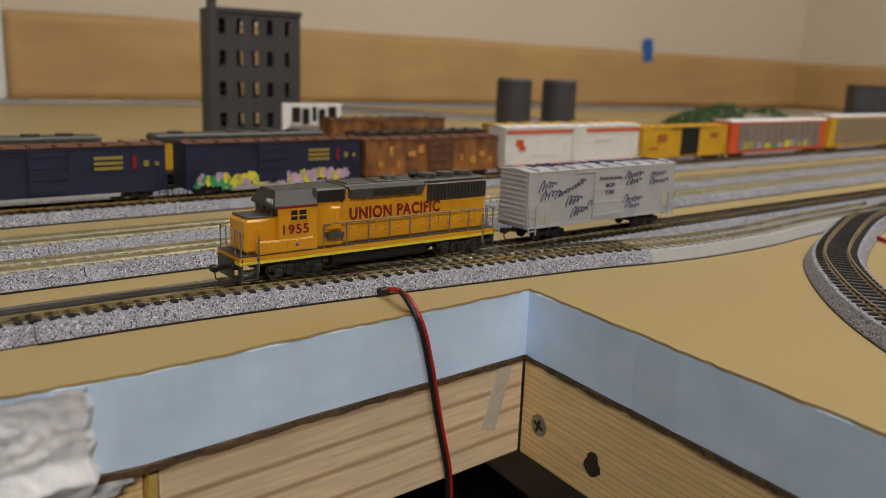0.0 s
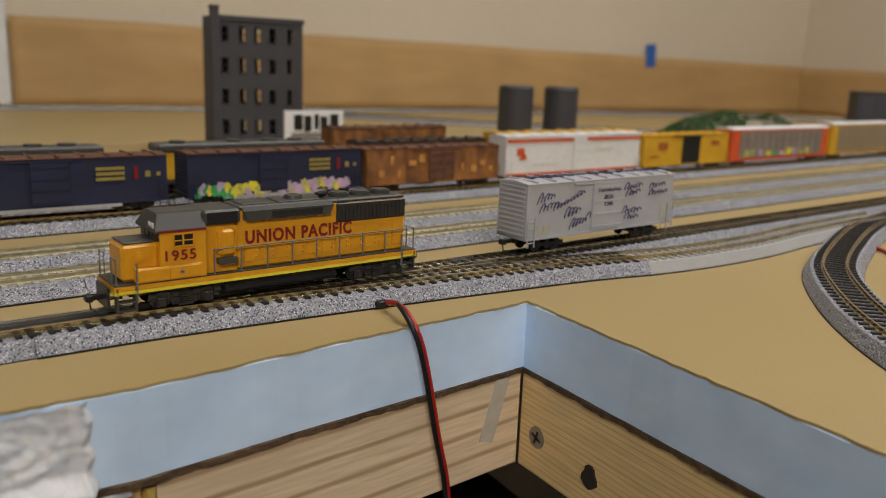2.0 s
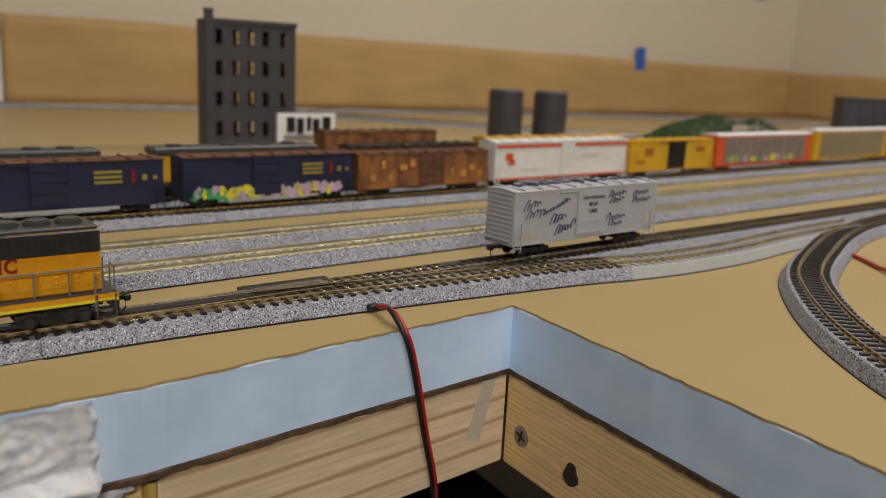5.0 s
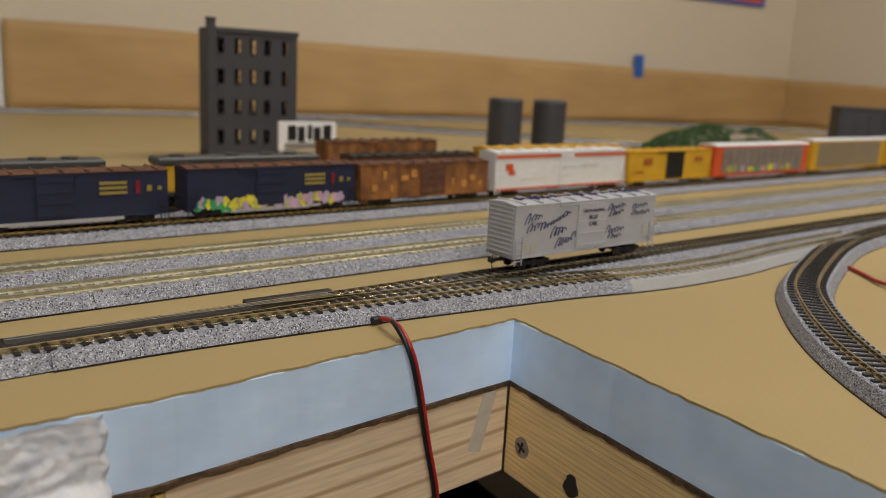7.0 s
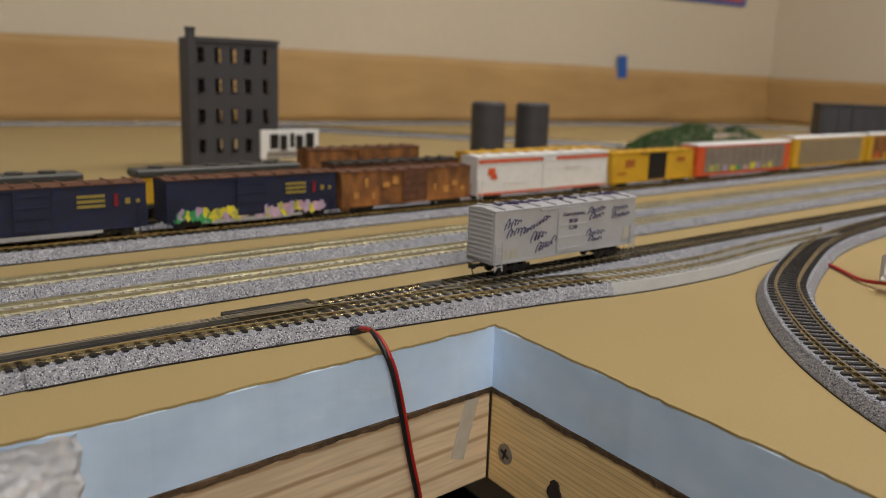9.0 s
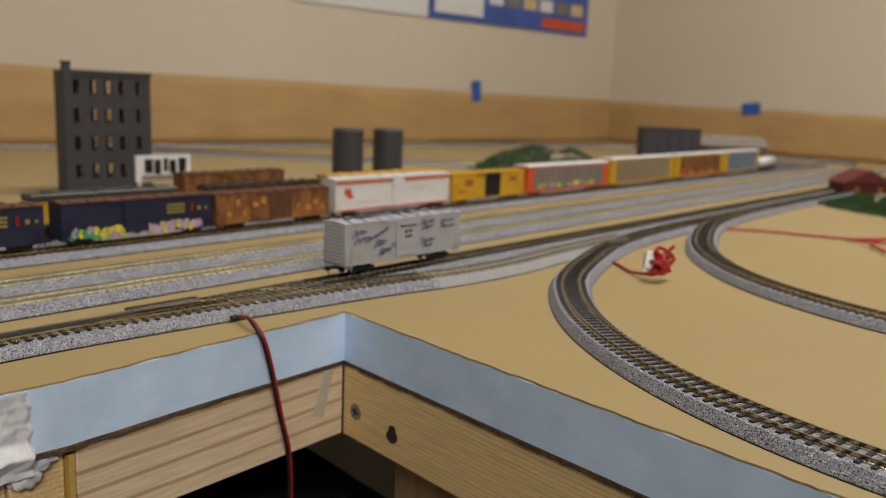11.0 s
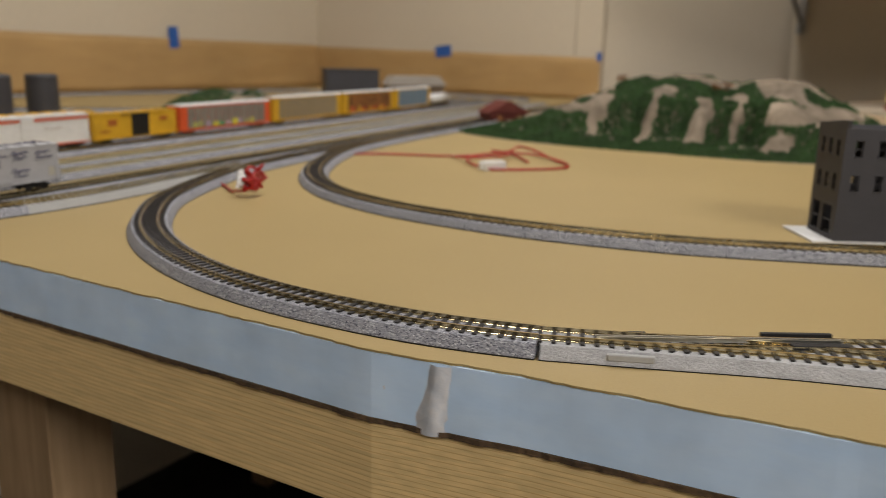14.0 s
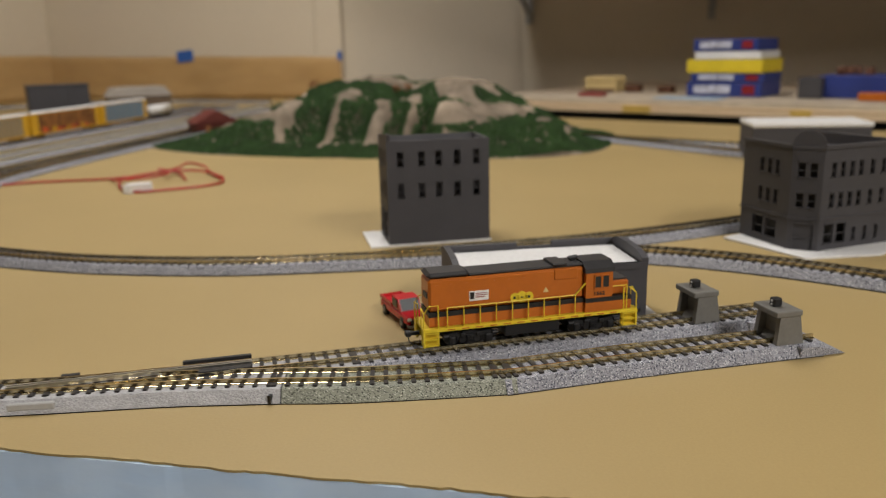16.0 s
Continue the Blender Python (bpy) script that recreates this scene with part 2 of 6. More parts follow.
def mesh_of(name, bm, material, smooth=False):
    bmesh.ops.recalc_face_normals(bm, faces=bm.faces)
    me = bpy.data.meshes.new(name)
    bm.to_mesh(me)
    bm.free()
    me.materials.append(material)
    if smooth:
        for p in me.polygons:
            p.use_smooth = True
    return me


def part(name, bm, material, parent=None, label="", smooth=False):
    ob = new(name, mesh_of(name, bm, material, smooth))
    ob.parent = parent
    if label:
        tagged(ob, label)
    return ob


def box_part(name, dims, material, parent=None, label="", bev=0.0, m=None):
    bm = bmesh.new()
    bm_box(bm, *dims, m=m, bev=bev)
    return part(name, bm, material, parent, label)


def thing(name, m, label, category, group=""):
    ob = new(name)
    ob.empty_display_size = 0.01
    ob.matrix_basis = m
    return tagged(ob, label, category, group)


def structure(name, bm, material, label, category):
    return tagged(part(name, bm, material), label, category, kind="structure")


def lettering(name, words, size, material, parent, m, depth=0.00012, label="", stretch=1.0, spacing=1.0, bold=0.012):
    cu = bpy.data.curves.new(name, "FONT")
    cu.body, cu.size, cu.align_x, cu.align_y, cu.extrude, cu.space_character = words, size, "CENTER", "CENTER", depth, spacing
    cu.offset = size * bold
    tmp = bpy.data.objects.new(name, cu)
    me = bpy.data.meshes.new_from_object(tmp)
    bpy.data.objects.remove(tmp)
    me.transform(m @ Matrix.Diagonal((stretch, 1, 1, 1)))
    me.materials.clear()
    me.materials.append(material)
    ob = new(name, me)
    ob.parent = parent
    if label:
        tagged(ob, label)
    return ob


def front(x, y, z, side=-1):
    """The pose of writing on a side of a wagon: side -1 faces minus y."""
    return pose(x, y, z, 90, 0, 0 if side < 0 else 180)


def spline(pts, step, rounds=0):
    """Even points along a smooth line through pts."""
    P = [Vector((*p, 0)) for p in pts]
    P = [2 * P[0] - P[1]] + P + [2 * P[-1] - P[-2]]
    fine = []
    for i in range(1, len(P) - 2):
        for k in range(24):
            t = k / 24
            a, b, c, d = P[i - 1:i + 3]
            fine.append(0.5 * ((2 * b) + (c - a) * t + (2 * a - 5 * b + 4 * c - d) * t * t + (3 * b - a - 3 * c + d) * t ** 3))
    fine.append(P[-2])
    out, left = [fine[0]], step
    for a, b in zip(fine, fine[1:]):
        d = (b - a).length
        pos = 0.0
        while d - pos >= left:
            pos += left
            out.append(a.lerp(b, pos / d))
            left = step
        left -= d - pos
    if (fine[-1] - out[-1]).length > step * 0.1:
        out.append(fine[-1])
    for _ in range(rounds):
        out = [out[0]] + [(a + 2 * b + c) / 4 for a, b, c in zip(out, out[1:], out[2:])] + [out[-1]]
    return out


# ---- the room ----
WX, WY = 1.787, 1.204
ROOM = (-1.9, 2.25, -2.3, 1.204, -1.0, 1.45)


def build_room():
    x0, x1, y0, y1, z0, z1 = ROOM
    for name, d, m_, lab in (("floor", (x0, x1, y0, y1, z0 - 0.05, z0), FLOORM, "floor of the train room, near-black for the shade under the layout"),
                             ("wall_north", (x0 - 0.1, WX + 0.1, WY, WY + 0.1, z0, z1), WALL, "cream painted wall behind the layout"),
                             ("wall_east", (WX, WX + 0.1, 0.362, WY + 0.03, z0, z1), WALL, "cream painted wall with an outer corner"),
                             ("wall_far_east", (x1, x1 + 0.1, y0 - 0.1, -0.081, z0, z1), WALL, "cream wall behind the storage shelf"),
                             ("wall_west", (x0 - 0.1, x0, y0, y1 - 0.002, z0, z1), LOWBOUNCE, "unseen wall, toned dark brown to cut bounced light"),
                             ("wall_south", (x0, x1 - 0.002, y0 - 0.1, y0, z0, z1), LOWBOUNCE, "unseen wall, toned dark brown to cut bounced light")):
        bm = bmesh.new()
        bm_box(bm, *d)
        structure(name, bm, m_, lab, "floor" if name == "floor" else "wall")
    bm = bmesh.new()
    corner = [(WX + 0.022, 0.289), (x1, -0.080), (x1 + 0.1, -0.080), (x1 + 0.1, 0.36), (WX + 0.0, 0.36), (WX + 0.0, 0.289)]
    lo, hi = [bm.verts.new((*p, z0)) for p in corner], [bm.verts.new((*p, z1)) for p in corner]
    bm.faces.new(lo)
    bm.faces.new(hi[::-1])
    for i in range(6):
        bm.faces.new((lo[i], lo[(i + 1) % 6], hi[(i + 1) % 6], hi[i]))
    structure("wall_slant", bm, WALL, "cream slanting wall beside the storage shelf", "wall")
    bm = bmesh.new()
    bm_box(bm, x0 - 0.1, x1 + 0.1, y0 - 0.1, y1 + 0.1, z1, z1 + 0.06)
    structure("ceiling", bm, LOWBOUNCE, "unseen ceiling, toned dark brown to cut bounced light", "ceiling")
    # fixtures added at the assumed lamps, always out of view
    for x, y in ((-1.00, -2.05), (0.68, -0.05)):
        lt = thing("ceiling_light", pose(x, y, z1), "assumed long warm fluorescent ceiling light, out of view", "lamp", "ceiling lights")
        box_part("housing", (-0.63, 0.63, -0.18, 0.18, -0.03, 0), WHITE, lt)
        box_part("diffuser", (-0.6, 0.6, -0.15, 0.15, -0.04, -0.0302), LIGHTPANEL, lt)


build_room()


# ---- the layout: top, foam, hardboard, frame ----
# corner of the cut-out at the origin; the aisle is x < 0, y < 0
EDGE = [(-1.3, -0.2145), (-0.30, -0.0495), (-0.175, -0.0275), (-0.143, -0.0255), (-0.09, -0.0152), (0.0, 0.0), (0.001, -0.13), (0.003, -0.30), (0.0125, -0.36), (0.038, -0.60), (0.10, -1.15)]


def ragged(pts, step, jitter, seed):
    rnd = random.Random(seed)
    out = []
    for (ax, ay), (bx, by) in zip(pts, pts[1:]):
        n = max(1, int(math.hypot(bx - ax, by - ay) / step))
        for i in range(n):
            f = i / n
            nx, ny = -(by - ay), bx - ax
            k = (noise.noise(Vector((ax + (bx - ax) * f, ay + (by - ay) * f, seed)) * 60) * 0.7 + rnd.uniform(-0.3, 0.3)) * jitter / max(1e-6, math.hypot(nx, ny))
            if i == 0:
                k = 0
            out.append((ax + (bx - ax) * f + nx * k, ay + (by - ay) * f + ny * k))
    out.append(pts[-1])
    return out


def right_end(y):
    pts = [(-1.15, 0.98), (-0.85, 1.06), (-0.22, 1.30), (0.0, 1.5)]
    for (ya, xa), (yb, xb) in zip(pts, pts[1:]):
        if y <= yb:
            return xa + (xb - xa) * (y - ya) / (yb - ya)
    return 1.5


def slab(name, outline, z0, z1, material, label, category):
    """A sheet whose aisle side follows the outline; it fills the yard and the wing."""
    k = min(range(len(outline)), key=lambda i: math.hypot(*outline[i]))
    yard_pts, wing = outline[:k + 1], outline[k:]
    cx, cy = outline[k]
    bm = bmesh.new()
    for z, flip in ((z1, False), (z0, True)):
        quads = [[(ax, ay), (bx, by), (bx, 1.203), (ax, 1.203)] for (ax, ay), (bx, by) in zip(yard_pts, yard_pts[1:])]
        quads += [[(ax, ay), (bx, by), (right_end(by), by), (right_end(ay), ay)] for (ax, ay), (bx, by) in zip(wing, wing[1:])]
        quads.append([(cx, cy), (1.5, cy), (1.786, 0.1), (1.786, 1.203), (cx, 1.203)])
        for q in quads:
            vs = [bm.verts.new((x, y, z)) for x, y in q]
            bm.faces.new(vs)
    rim = outline + [(right_end(wing[-1][1]), wing[-1][1]), (1.06, -0.85), (1.30, -0.22), (1.5, 0.0), (1.786, 0.1), (1.786, 1.203), (-1.3, 1.203)]
    for i in range(len(rim)):
        (ax, ay), (bx, by) = rim[i], rim[(i + 1) % len(rim)]
        bm.faces.new([bm.verts.new(v) for v in ((ax, ay, z0), (bx, by, z0), (bx, by, z1), (ax, ay, z1))])
    bmesh.ops.remove_doubles(bm, verts=bm.verts, dist=1e-6)
    return structure(name, bm, material, label, category)


def shifted(pts, d):
    """The edge moved by d towards the table."""
    out = []
    for i, (x, y) in enumerate(pts):
        ax, ay = pts[max(0, i - 1)]
        bx, by = pts[min(len(pts) - 1, i + 1)]
        if abs(x) < 1e-9 and abs(y) < 1e-9:
            out.append((d, d))
            continue
        l = math.hypot(bx - ax, by - ay)
        out.append((x - (by - ay) / l * d, y + (bx - ax) / l * d))
    return out


SKEW = pose(0, 0, 0, 0, 0, 9.37)  # the yard side runs at this angle


def build_layout():
    slab("layout_top", ragged(shifted(EDGE, 0.0002), 0.003, 0.0016, 3), -0.0008, 0.0, TAN, "tan painted layout top with ragged edges", "layout top")
    slab("layout_foam", ragged(EDGE, 0.006, 0.0004, 5), -0.0258, -0.0010, FOAM, "light blue insulation foam with hand-cut faces", "foam board")
    slab("layout_hardboard", ragged(shifted(EDGE, -0.0006), 0.003, 0.0016, 9), -0.0279, -0.0260, HARDBOARD, "torn brown hardboard under the foam", "hardboard")
    bm = bmesh.new()
    bm_box(bm, -0.1405, -0.0002, 0.0004, 0.019, -0.0655, -0.0281, bev=0.0005)
    beam = structure("frame_beam_front", bm, WOODX, "pale pine frame beam under the yard", "beam")
    beam.matrix_basis = SKEW
    bm = bmesh.new()
    bm_box(bm, -0.1432, -0.1410, 0.001, 0.018, -0.068, -0.031)
    part("glue_line", bm, TAPEYELLOW, beam, "dried yellow glue")
    bm = bmesh.new()
    bm_box(bm, -0.1640, -0.1436, 0.004, 0.04, -0.068, -0.0281, bev=0.0006)
    structure("frame_block", bm, WOODY, "end grain of a pine frame block", "beam").matrix_basis = SKEW
    bm = bmesh.new()
    bm_box(bm, -1.3, -0.1645, 0.006, 0.024, -0.068, -0.0281, bev=0.0005)
    structure("frame_beam_left", bm, WOODX, "pine frame beam under the yard", "beam").matrix_basis = SKEW
    bm = bmesh.new()
    prof = [(0.0004, 0.0), (0.0034, -0.30), (0.013, -0.36), (0.039, -0.60), (0.10, -1.15)]
    ring = []
    for x, y in prof:
        ring.append([bm.verts.new((x + dx, y, z)) for dx, z in ((0, -0.0655), (0.019, -0.0655), (0.019, -0.0281), (0, -0.0281))])
    for a, b in zip(ring, ring[1:]):
        for k in range(4):
            bm.faces.new((a[k], a[(k + 1) % 4], b[(k + 1) % 4], b[k]))
    bm.faces.new(ring[0])
    bm.faces.new(ring[-1][::-1])
    side = structure("frame_beam_side", bm, WOODY, "yellowish pine frame beam with a screw and a knot", "beam")
    bm = bmesh.new()
    bm_cyl(bm, pose(0.0004, -0.0105, -0.0505, 0, 90, 0), 0.0042, 0.0008, 20)
    scr = part("screw", bm, STEEL, side, "zinc cross-head screw")
    bm = bmesh.new()
    for a in (20, 110):
        bm_box(bm, -0.0002, 0.0002, -0.0026, 0.0026, -0.0004, 0.0004, m=pose(-0.0001, -0.0105, -0.0505) @ pose(0, 0, 0, a, 0, 0))
    part("cross_slot", bm, BLACK, scr)
    bm = bmesh.new()
    vs = bm_cyl(bm, pose(0.0008, -0.0405, -0.0525, 0, 90, 0), 0.0045, 0.0012, 14)
    for v in vs:
        v.co.y = -0.0405 + (v.co.y + 0.0405) * (0.8 + 0.2 * math.sin(v.co.z * 900))
    part("knot_hole", bm, mat("knot", (0.03, 0.02, 0.013), 0.9, scale=500), side, "dark knot hole")
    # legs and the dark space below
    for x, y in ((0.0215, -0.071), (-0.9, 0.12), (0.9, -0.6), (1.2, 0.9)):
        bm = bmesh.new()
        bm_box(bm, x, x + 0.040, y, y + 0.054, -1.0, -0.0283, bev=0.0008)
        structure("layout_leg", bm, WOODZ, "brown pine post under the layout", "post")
    # plaster at the left and on the side seam
    bm = bmesh.new()
    n, mrows = 190, 48
    grid = []
    for i in range(n):
        row = []
        x = -0.26 + (0.26 - 0.156) * i / (n - 1)
        for j in range(mrows):
            z = -0.0012 - 0.032 * j / (mrows - 1)
            w = 0.0012 + 0.0003 * noise.noise(Vector((x * 520, z * 520, 6))) + 0.0007 * noise.noise(Vector((x * 90, z * 90, 2))) + 0.0004 * noise.noise(Vector((x * 260, z * 330, 4)))
            w += 0.0006 * abs(noise.noise(Vector((x * 160, z * 260, 8)))) + 0.0016 * max(0, 1 - abs(x + 0.1595) / 0.003)
            lip = 0.0040 * max(0, 1 - abs(z + 0.0245 - 0.03 * (x + 0.16)) / 0.0055)
            fade = min(1, max(0.0, (-0.1560 - x + 0.002 * noise.noise(Vector((z * 220, 1, 3)))) / 0.003))
            row.append(bm.verts.new((x, -max(0.0004, (w + lip) * fade), z + 0.001 * noise.noise(Vector((x * 200, 0, z * 100))))))
        grid.append(row)
    for a, b in zip(grid, grid[1:]):
        for k in range(mrows - 1):
            bm.faces.new((a[k], b[k], b[k + 1], a[k + 1]))
    back = [bm.verts.new((v.co.x, 0.002, v.co.z)) for v in (grid[0][0], grid[-1][0], grid[-1][-1], grid[0][-1])]
    bm.faces.new(back)
    pl = part("plaster_patch", bm, PLASTER, None, smooth=True)
    pl.matrix_basis = SKEW
    for x0, z0, r in ((-0.1545, -0.0310, 0.0050), (-0.1590, -0.0345, 0.0062), (-0.1500, -0.0290, 0.0034), (-0.1625, -0.0300, 0.0060)):
        bm = bmesh.new()
        vs = bmesh.ops.create_icosphere(bm, subdivisions=3, radius=1)["verts"]
        for v in vs:
            d = 1 + 0.45 * noise.noise(v.co * 2.1 + Vector((x0 * 900, 0, 0))) + 0.2 * noise.noise(v.co * 6)
            v.co = Vector((x0 + v.co.x * r * d, 0.0030 + v.co.y * 0.0042 * d, z0 + v.co.z * r * 0.8 * d))
        part("plaster_lump", bm, PLASTER, pl, smooth=True)
    tagged(pl, "rough white plaster smeared over the foam edge", "plaster", kind="structure")
    bm = bmesh.new()
    grid = []
    for i in range(60):
        y = -0.292 - 0.060 * i / 59
        row = []
        for j in range(24):
            z = -0.0015 - 0.0265 * j / 23
            edge = min((-0.292 - y) / 0.006, (y + 0.352) / 0.010, 1.0)
            streak = 0.0022 * math.exp(-((y + 0.325 + 0.10 * (z + 0.012)) / (0.0040 - 0.05 * (z + 0.012))) ** 2)
            film = -0.0002 + 0.0006 * noise.noise(Vector((y * 70, z * 90, 3))) + 0.0004 * noise.noise(Vector((y * 300, z * 260, 1)))
            face = float(np.interp(-y, (0.13, 0.30, 0.36), (0.001, 0.003, 0.0125)))
            row.append(bm.verts.new((face + 0.0003 - max(-0.0009, film * edge + streak - 0.0004 * (1 - edge)), y, z)))
        grid.append(row)
    for a, b in zip(grid, grid[1:]):
        for k in range(23):
            bm.faces.new((a[k], b[k], b[k + 1], a[k + 1]))
    pl = part("plaster_patch", bm, PLASTER, None, smooth=True)
    tagged(pl, "smooth plaster filler over a foam seam", "plaster", kind="structure")
    # clear tape on the beam
    bm = bmesh.new()
    vs = bm_box(bm, -0.0035, 0.0035, -0.0002, 0.0002, -0.0125, 0.0125, m=pose(-0.0138, 0.0002, -0.0400, 0, 17, 0))
    part("clear_tape", bm, mat("clear_tape", (0.52, 0.47, 0.38), 0.25, scale=200), beam, "strip of translucent tape")
    # red and black feeder wire
    w = thing("feeder_wire", SKEW, "twisted red and black feeder wire hanging over the edge", "wire")
    for k, m_, rr in ((0.0, WIRERED, 0.0009), (0.0013, BLACK, 0.0009)):
        pts = [(-0.0513 + k * 0.3, 0.0185, 0.0030), (-0.0525 + k * 0.3, 0.0115, 0.0046), (-0.0540 - k, 0.004, 0.0042), (-0.0548 - k, -0.0025, 0.0005), (-0.0530 - k, -0.0042, -0.006), (-0.0500 - k, -0.0042, -0.0168), (-0.0470 - k, -0.004, -0.029), (-0.0440 - k, -0.0035, -0.041), (-0.0378 - k, -0.003, -0.062), (-0.035 - k, -0.001, -0.09), (-0.033 - k, 0.004, -0.13)]
        sp = []
        for i in range(len(pts) - 1):
            for f in range(5):
                sp.append(Vector(pts[i]).lerp(Vector(pts[i + 1]), f / 5))
        for _ in range(3):
            sp = [sp[0]] + [(a + 2 * b + c) / 4 for a, b, c in zip(sp, sp[1:], sp[2:])] + [sp[-1]]
        bm = bmesh.new()
        bm_tube(bm, sp, rr, 8)
        part("red_strand" if k == 0 else "black_strand", bm, m_, w, smooth=True)
    bm = bmesh.new()
    bm_box(bm, -0.0538, -0.0492, 0.0198, 0.0225, 0.0004, 0.0030, bev=0.0004)
    part("wire_notch", bm, BLACK, w, "dark notch where the wire leaves the roadbed")


build_layout()


def wall_dressing():
    # brown paper along the wall foot, slightly wavy
    for name, along, c, a0, a1, h0, h1 in (("paper_border", "x", WY - 0.004, -0.095, WX - 0.0003, 0.136, 0.121), ("paper_border", "y", WX - 0.004, WY - 0.0003, 0.288, 0.118, 0.104)):
        bm = bmesh.new()
        rows = []
        n = 140
        for i in range(n + 1):
            u = a0 + (a1 - a0) * i / n
            top = h0 + (h1 - h0) * i / n + 0.002 * noise.noise(Vector((u * 5, 0, 0)))
            r = []
            for j in range(9):
                z = 0.0005 + (top - 0.0005) * j / 8
                off = 0.0052 * (noise.noise(Vector((u * 7, z * 20, 1))) + 0.5 * noise.noise(Vector((u * 16 + z * 30, z * 45, 3))) + 0.6)
                off = max(0.0005, off)
                p = (u, c - off, z) if along == "x" else (c - off, u, z)
                r.append(bm.verts.new(p))
            rows.append(r)
        for a, b in zip(rows, rows[1:]):
            for k in range(8):
                bm.faces.new((a[k], b[k], b[k + 1], a[k + 1]))
        ob = part(name, bm, PAPER, None, smooth=True)
        md = ob.modifiers.new("thick", "SOLIDIFY")
        md.thickness = 0.0006
        tagged(ob, "brown kraft paper strip taped along the wall", "paper", kind="structure")
    for k, (m_, w, h) in enumerate(((pose(1.226, WY - 0.0085, 0.128, 90, 0, 0), 0.030, 0.052), (pose(WX - 0.0085, 0.748, 0.112, 90, 0, -90), 0.050, 0.030), (pose(WX - 0.0085, 0.292, 0.106, 90, 0, -90), 0.012, 0.022))):
        bm = bmesh.new()
        bm_box(bm, -w / 2, w / 2, -h / 2, h / 2, -0.0004, 0.0004, m=m_ @ pose(0, 0, 0, 0, 0, (4, 6, 0)[k]))
        tagged(part("masking_tape", bm, BLUETAPE), "piece of blue painter's tape holding the paper", "tape", "blue tapes")
    bm = bmesh.new()
    bm_box(bm, -0.9, -0.098, WY - 0.012, WY - 0.002, 0.0, 0.9)
    tagged(part("white_board", bm, WHITE), "plain white board leaning on the wall", "board")
    # poster with train pictures
    po = thing("poster", pose(1.36, WY - 0.003, 0.50, 90, 0, 0), "blue poster with pictures of trains", "poster")
    box_part("sheet", (-0.30, 0.29, -0.205, 0.20, 0, 0.0015), mat("poster_blue", (0.06, 0.12, 0.42), 0.4, scale=12, coarse=5, amount=0.15), po)
    box_part("orange_strip", (0.10, 0.275, -0.195, -0.170, 0.0016, 0.0022), REDORANGE, po)
    box_part("pale_panel", (-0.28, -0.12, -0.190, -0.135, 0.0016, 0.0022), WHITE, po)
    box_part("white_panel", (-0.66, -0.301, -0.205, 0.20, 0, 0.0015), WHITE, po, "plain white part of the poster")
    for i in range(6):
        box_part("picture", (-0.10 + i * 0.063, -0.05 + i * 0.063, -0.155, -0.125, 0.0016, 0.0022), (WHITE, MESHGREY, CREAM)[i % 3], po)
    for i in range(3):
        for j in range(3):
            box_part("picture", (-0.26 + i * 0.18, -0.10 + i * 0.18, -0.08 + j * 0.09, -0.02 + j * 0.09, 0.0016, 0.0022), (MESHGREY, WHITE, CREAM)[(i + j) % 3], po)


wall_dressing()

# ---- track ----


def sweep(bm, line, prof, dz):
    """Pull the profile (offset to the right, height) along the line."""
    rings = []
    n = len(line)
    for i, p in enumerate(line):
        d = (line[min(i + 1, n - 1)] - line[max(i - 1, 0)]).normalized()
        s = Vector((d.y, -d.x, 0))
        rings.append([bm.verts.new((p.x + s.x * o, p.y + s.y * o, h + dz)) for o, h in prof])
    k = len(prof)
    for a, b in zip(rings, rings[1:]):
        for j in range(k):
            bm.faces.new((a[j], a[(j + 1) % k], b[(j + 1) % k], b[j]))
    bm.faces.new(rings[0])
    bm.faces.new(rings[-1][::-1])


BED = [(-0.0125, 0.0006), (0.0125, 0.0006), (0.0123, 0.0012), (0.0098, 0.0052), (0.0092, 0.0054), (-0.0092, 0.0054), (-0.0098, 0.0052), (-0.0123, 0.0012)]
RAIL_P = [(-0.0010, 0.0053), (0.0010, 0.0053), (0.0010, 0.0058), (0.0002, 0.0062), (0.0002, 0.0069), (0.00036, 0.0070), (0.00036, 0.0074), (-0.00036, 0.0074), (-0.00036, 0.0070), (-0.0002, 0.0069), (-0.0002, 0.0062), (-0.0010, 0.0058)]
TIE_MESHES = {}
PITCH = 0.0050


def tie_mesh(material):
    if material not in TIE_MESHES:
        bm = bmesh.new()
        bm_box(bm, -0.0084, 0.0084, -0.00085, 0.00085, 0.0048, 0.00605)
        TIE_MESHES[material] = mesh_of("sleeper", bm, material)
    return TIE_MESHES[material]


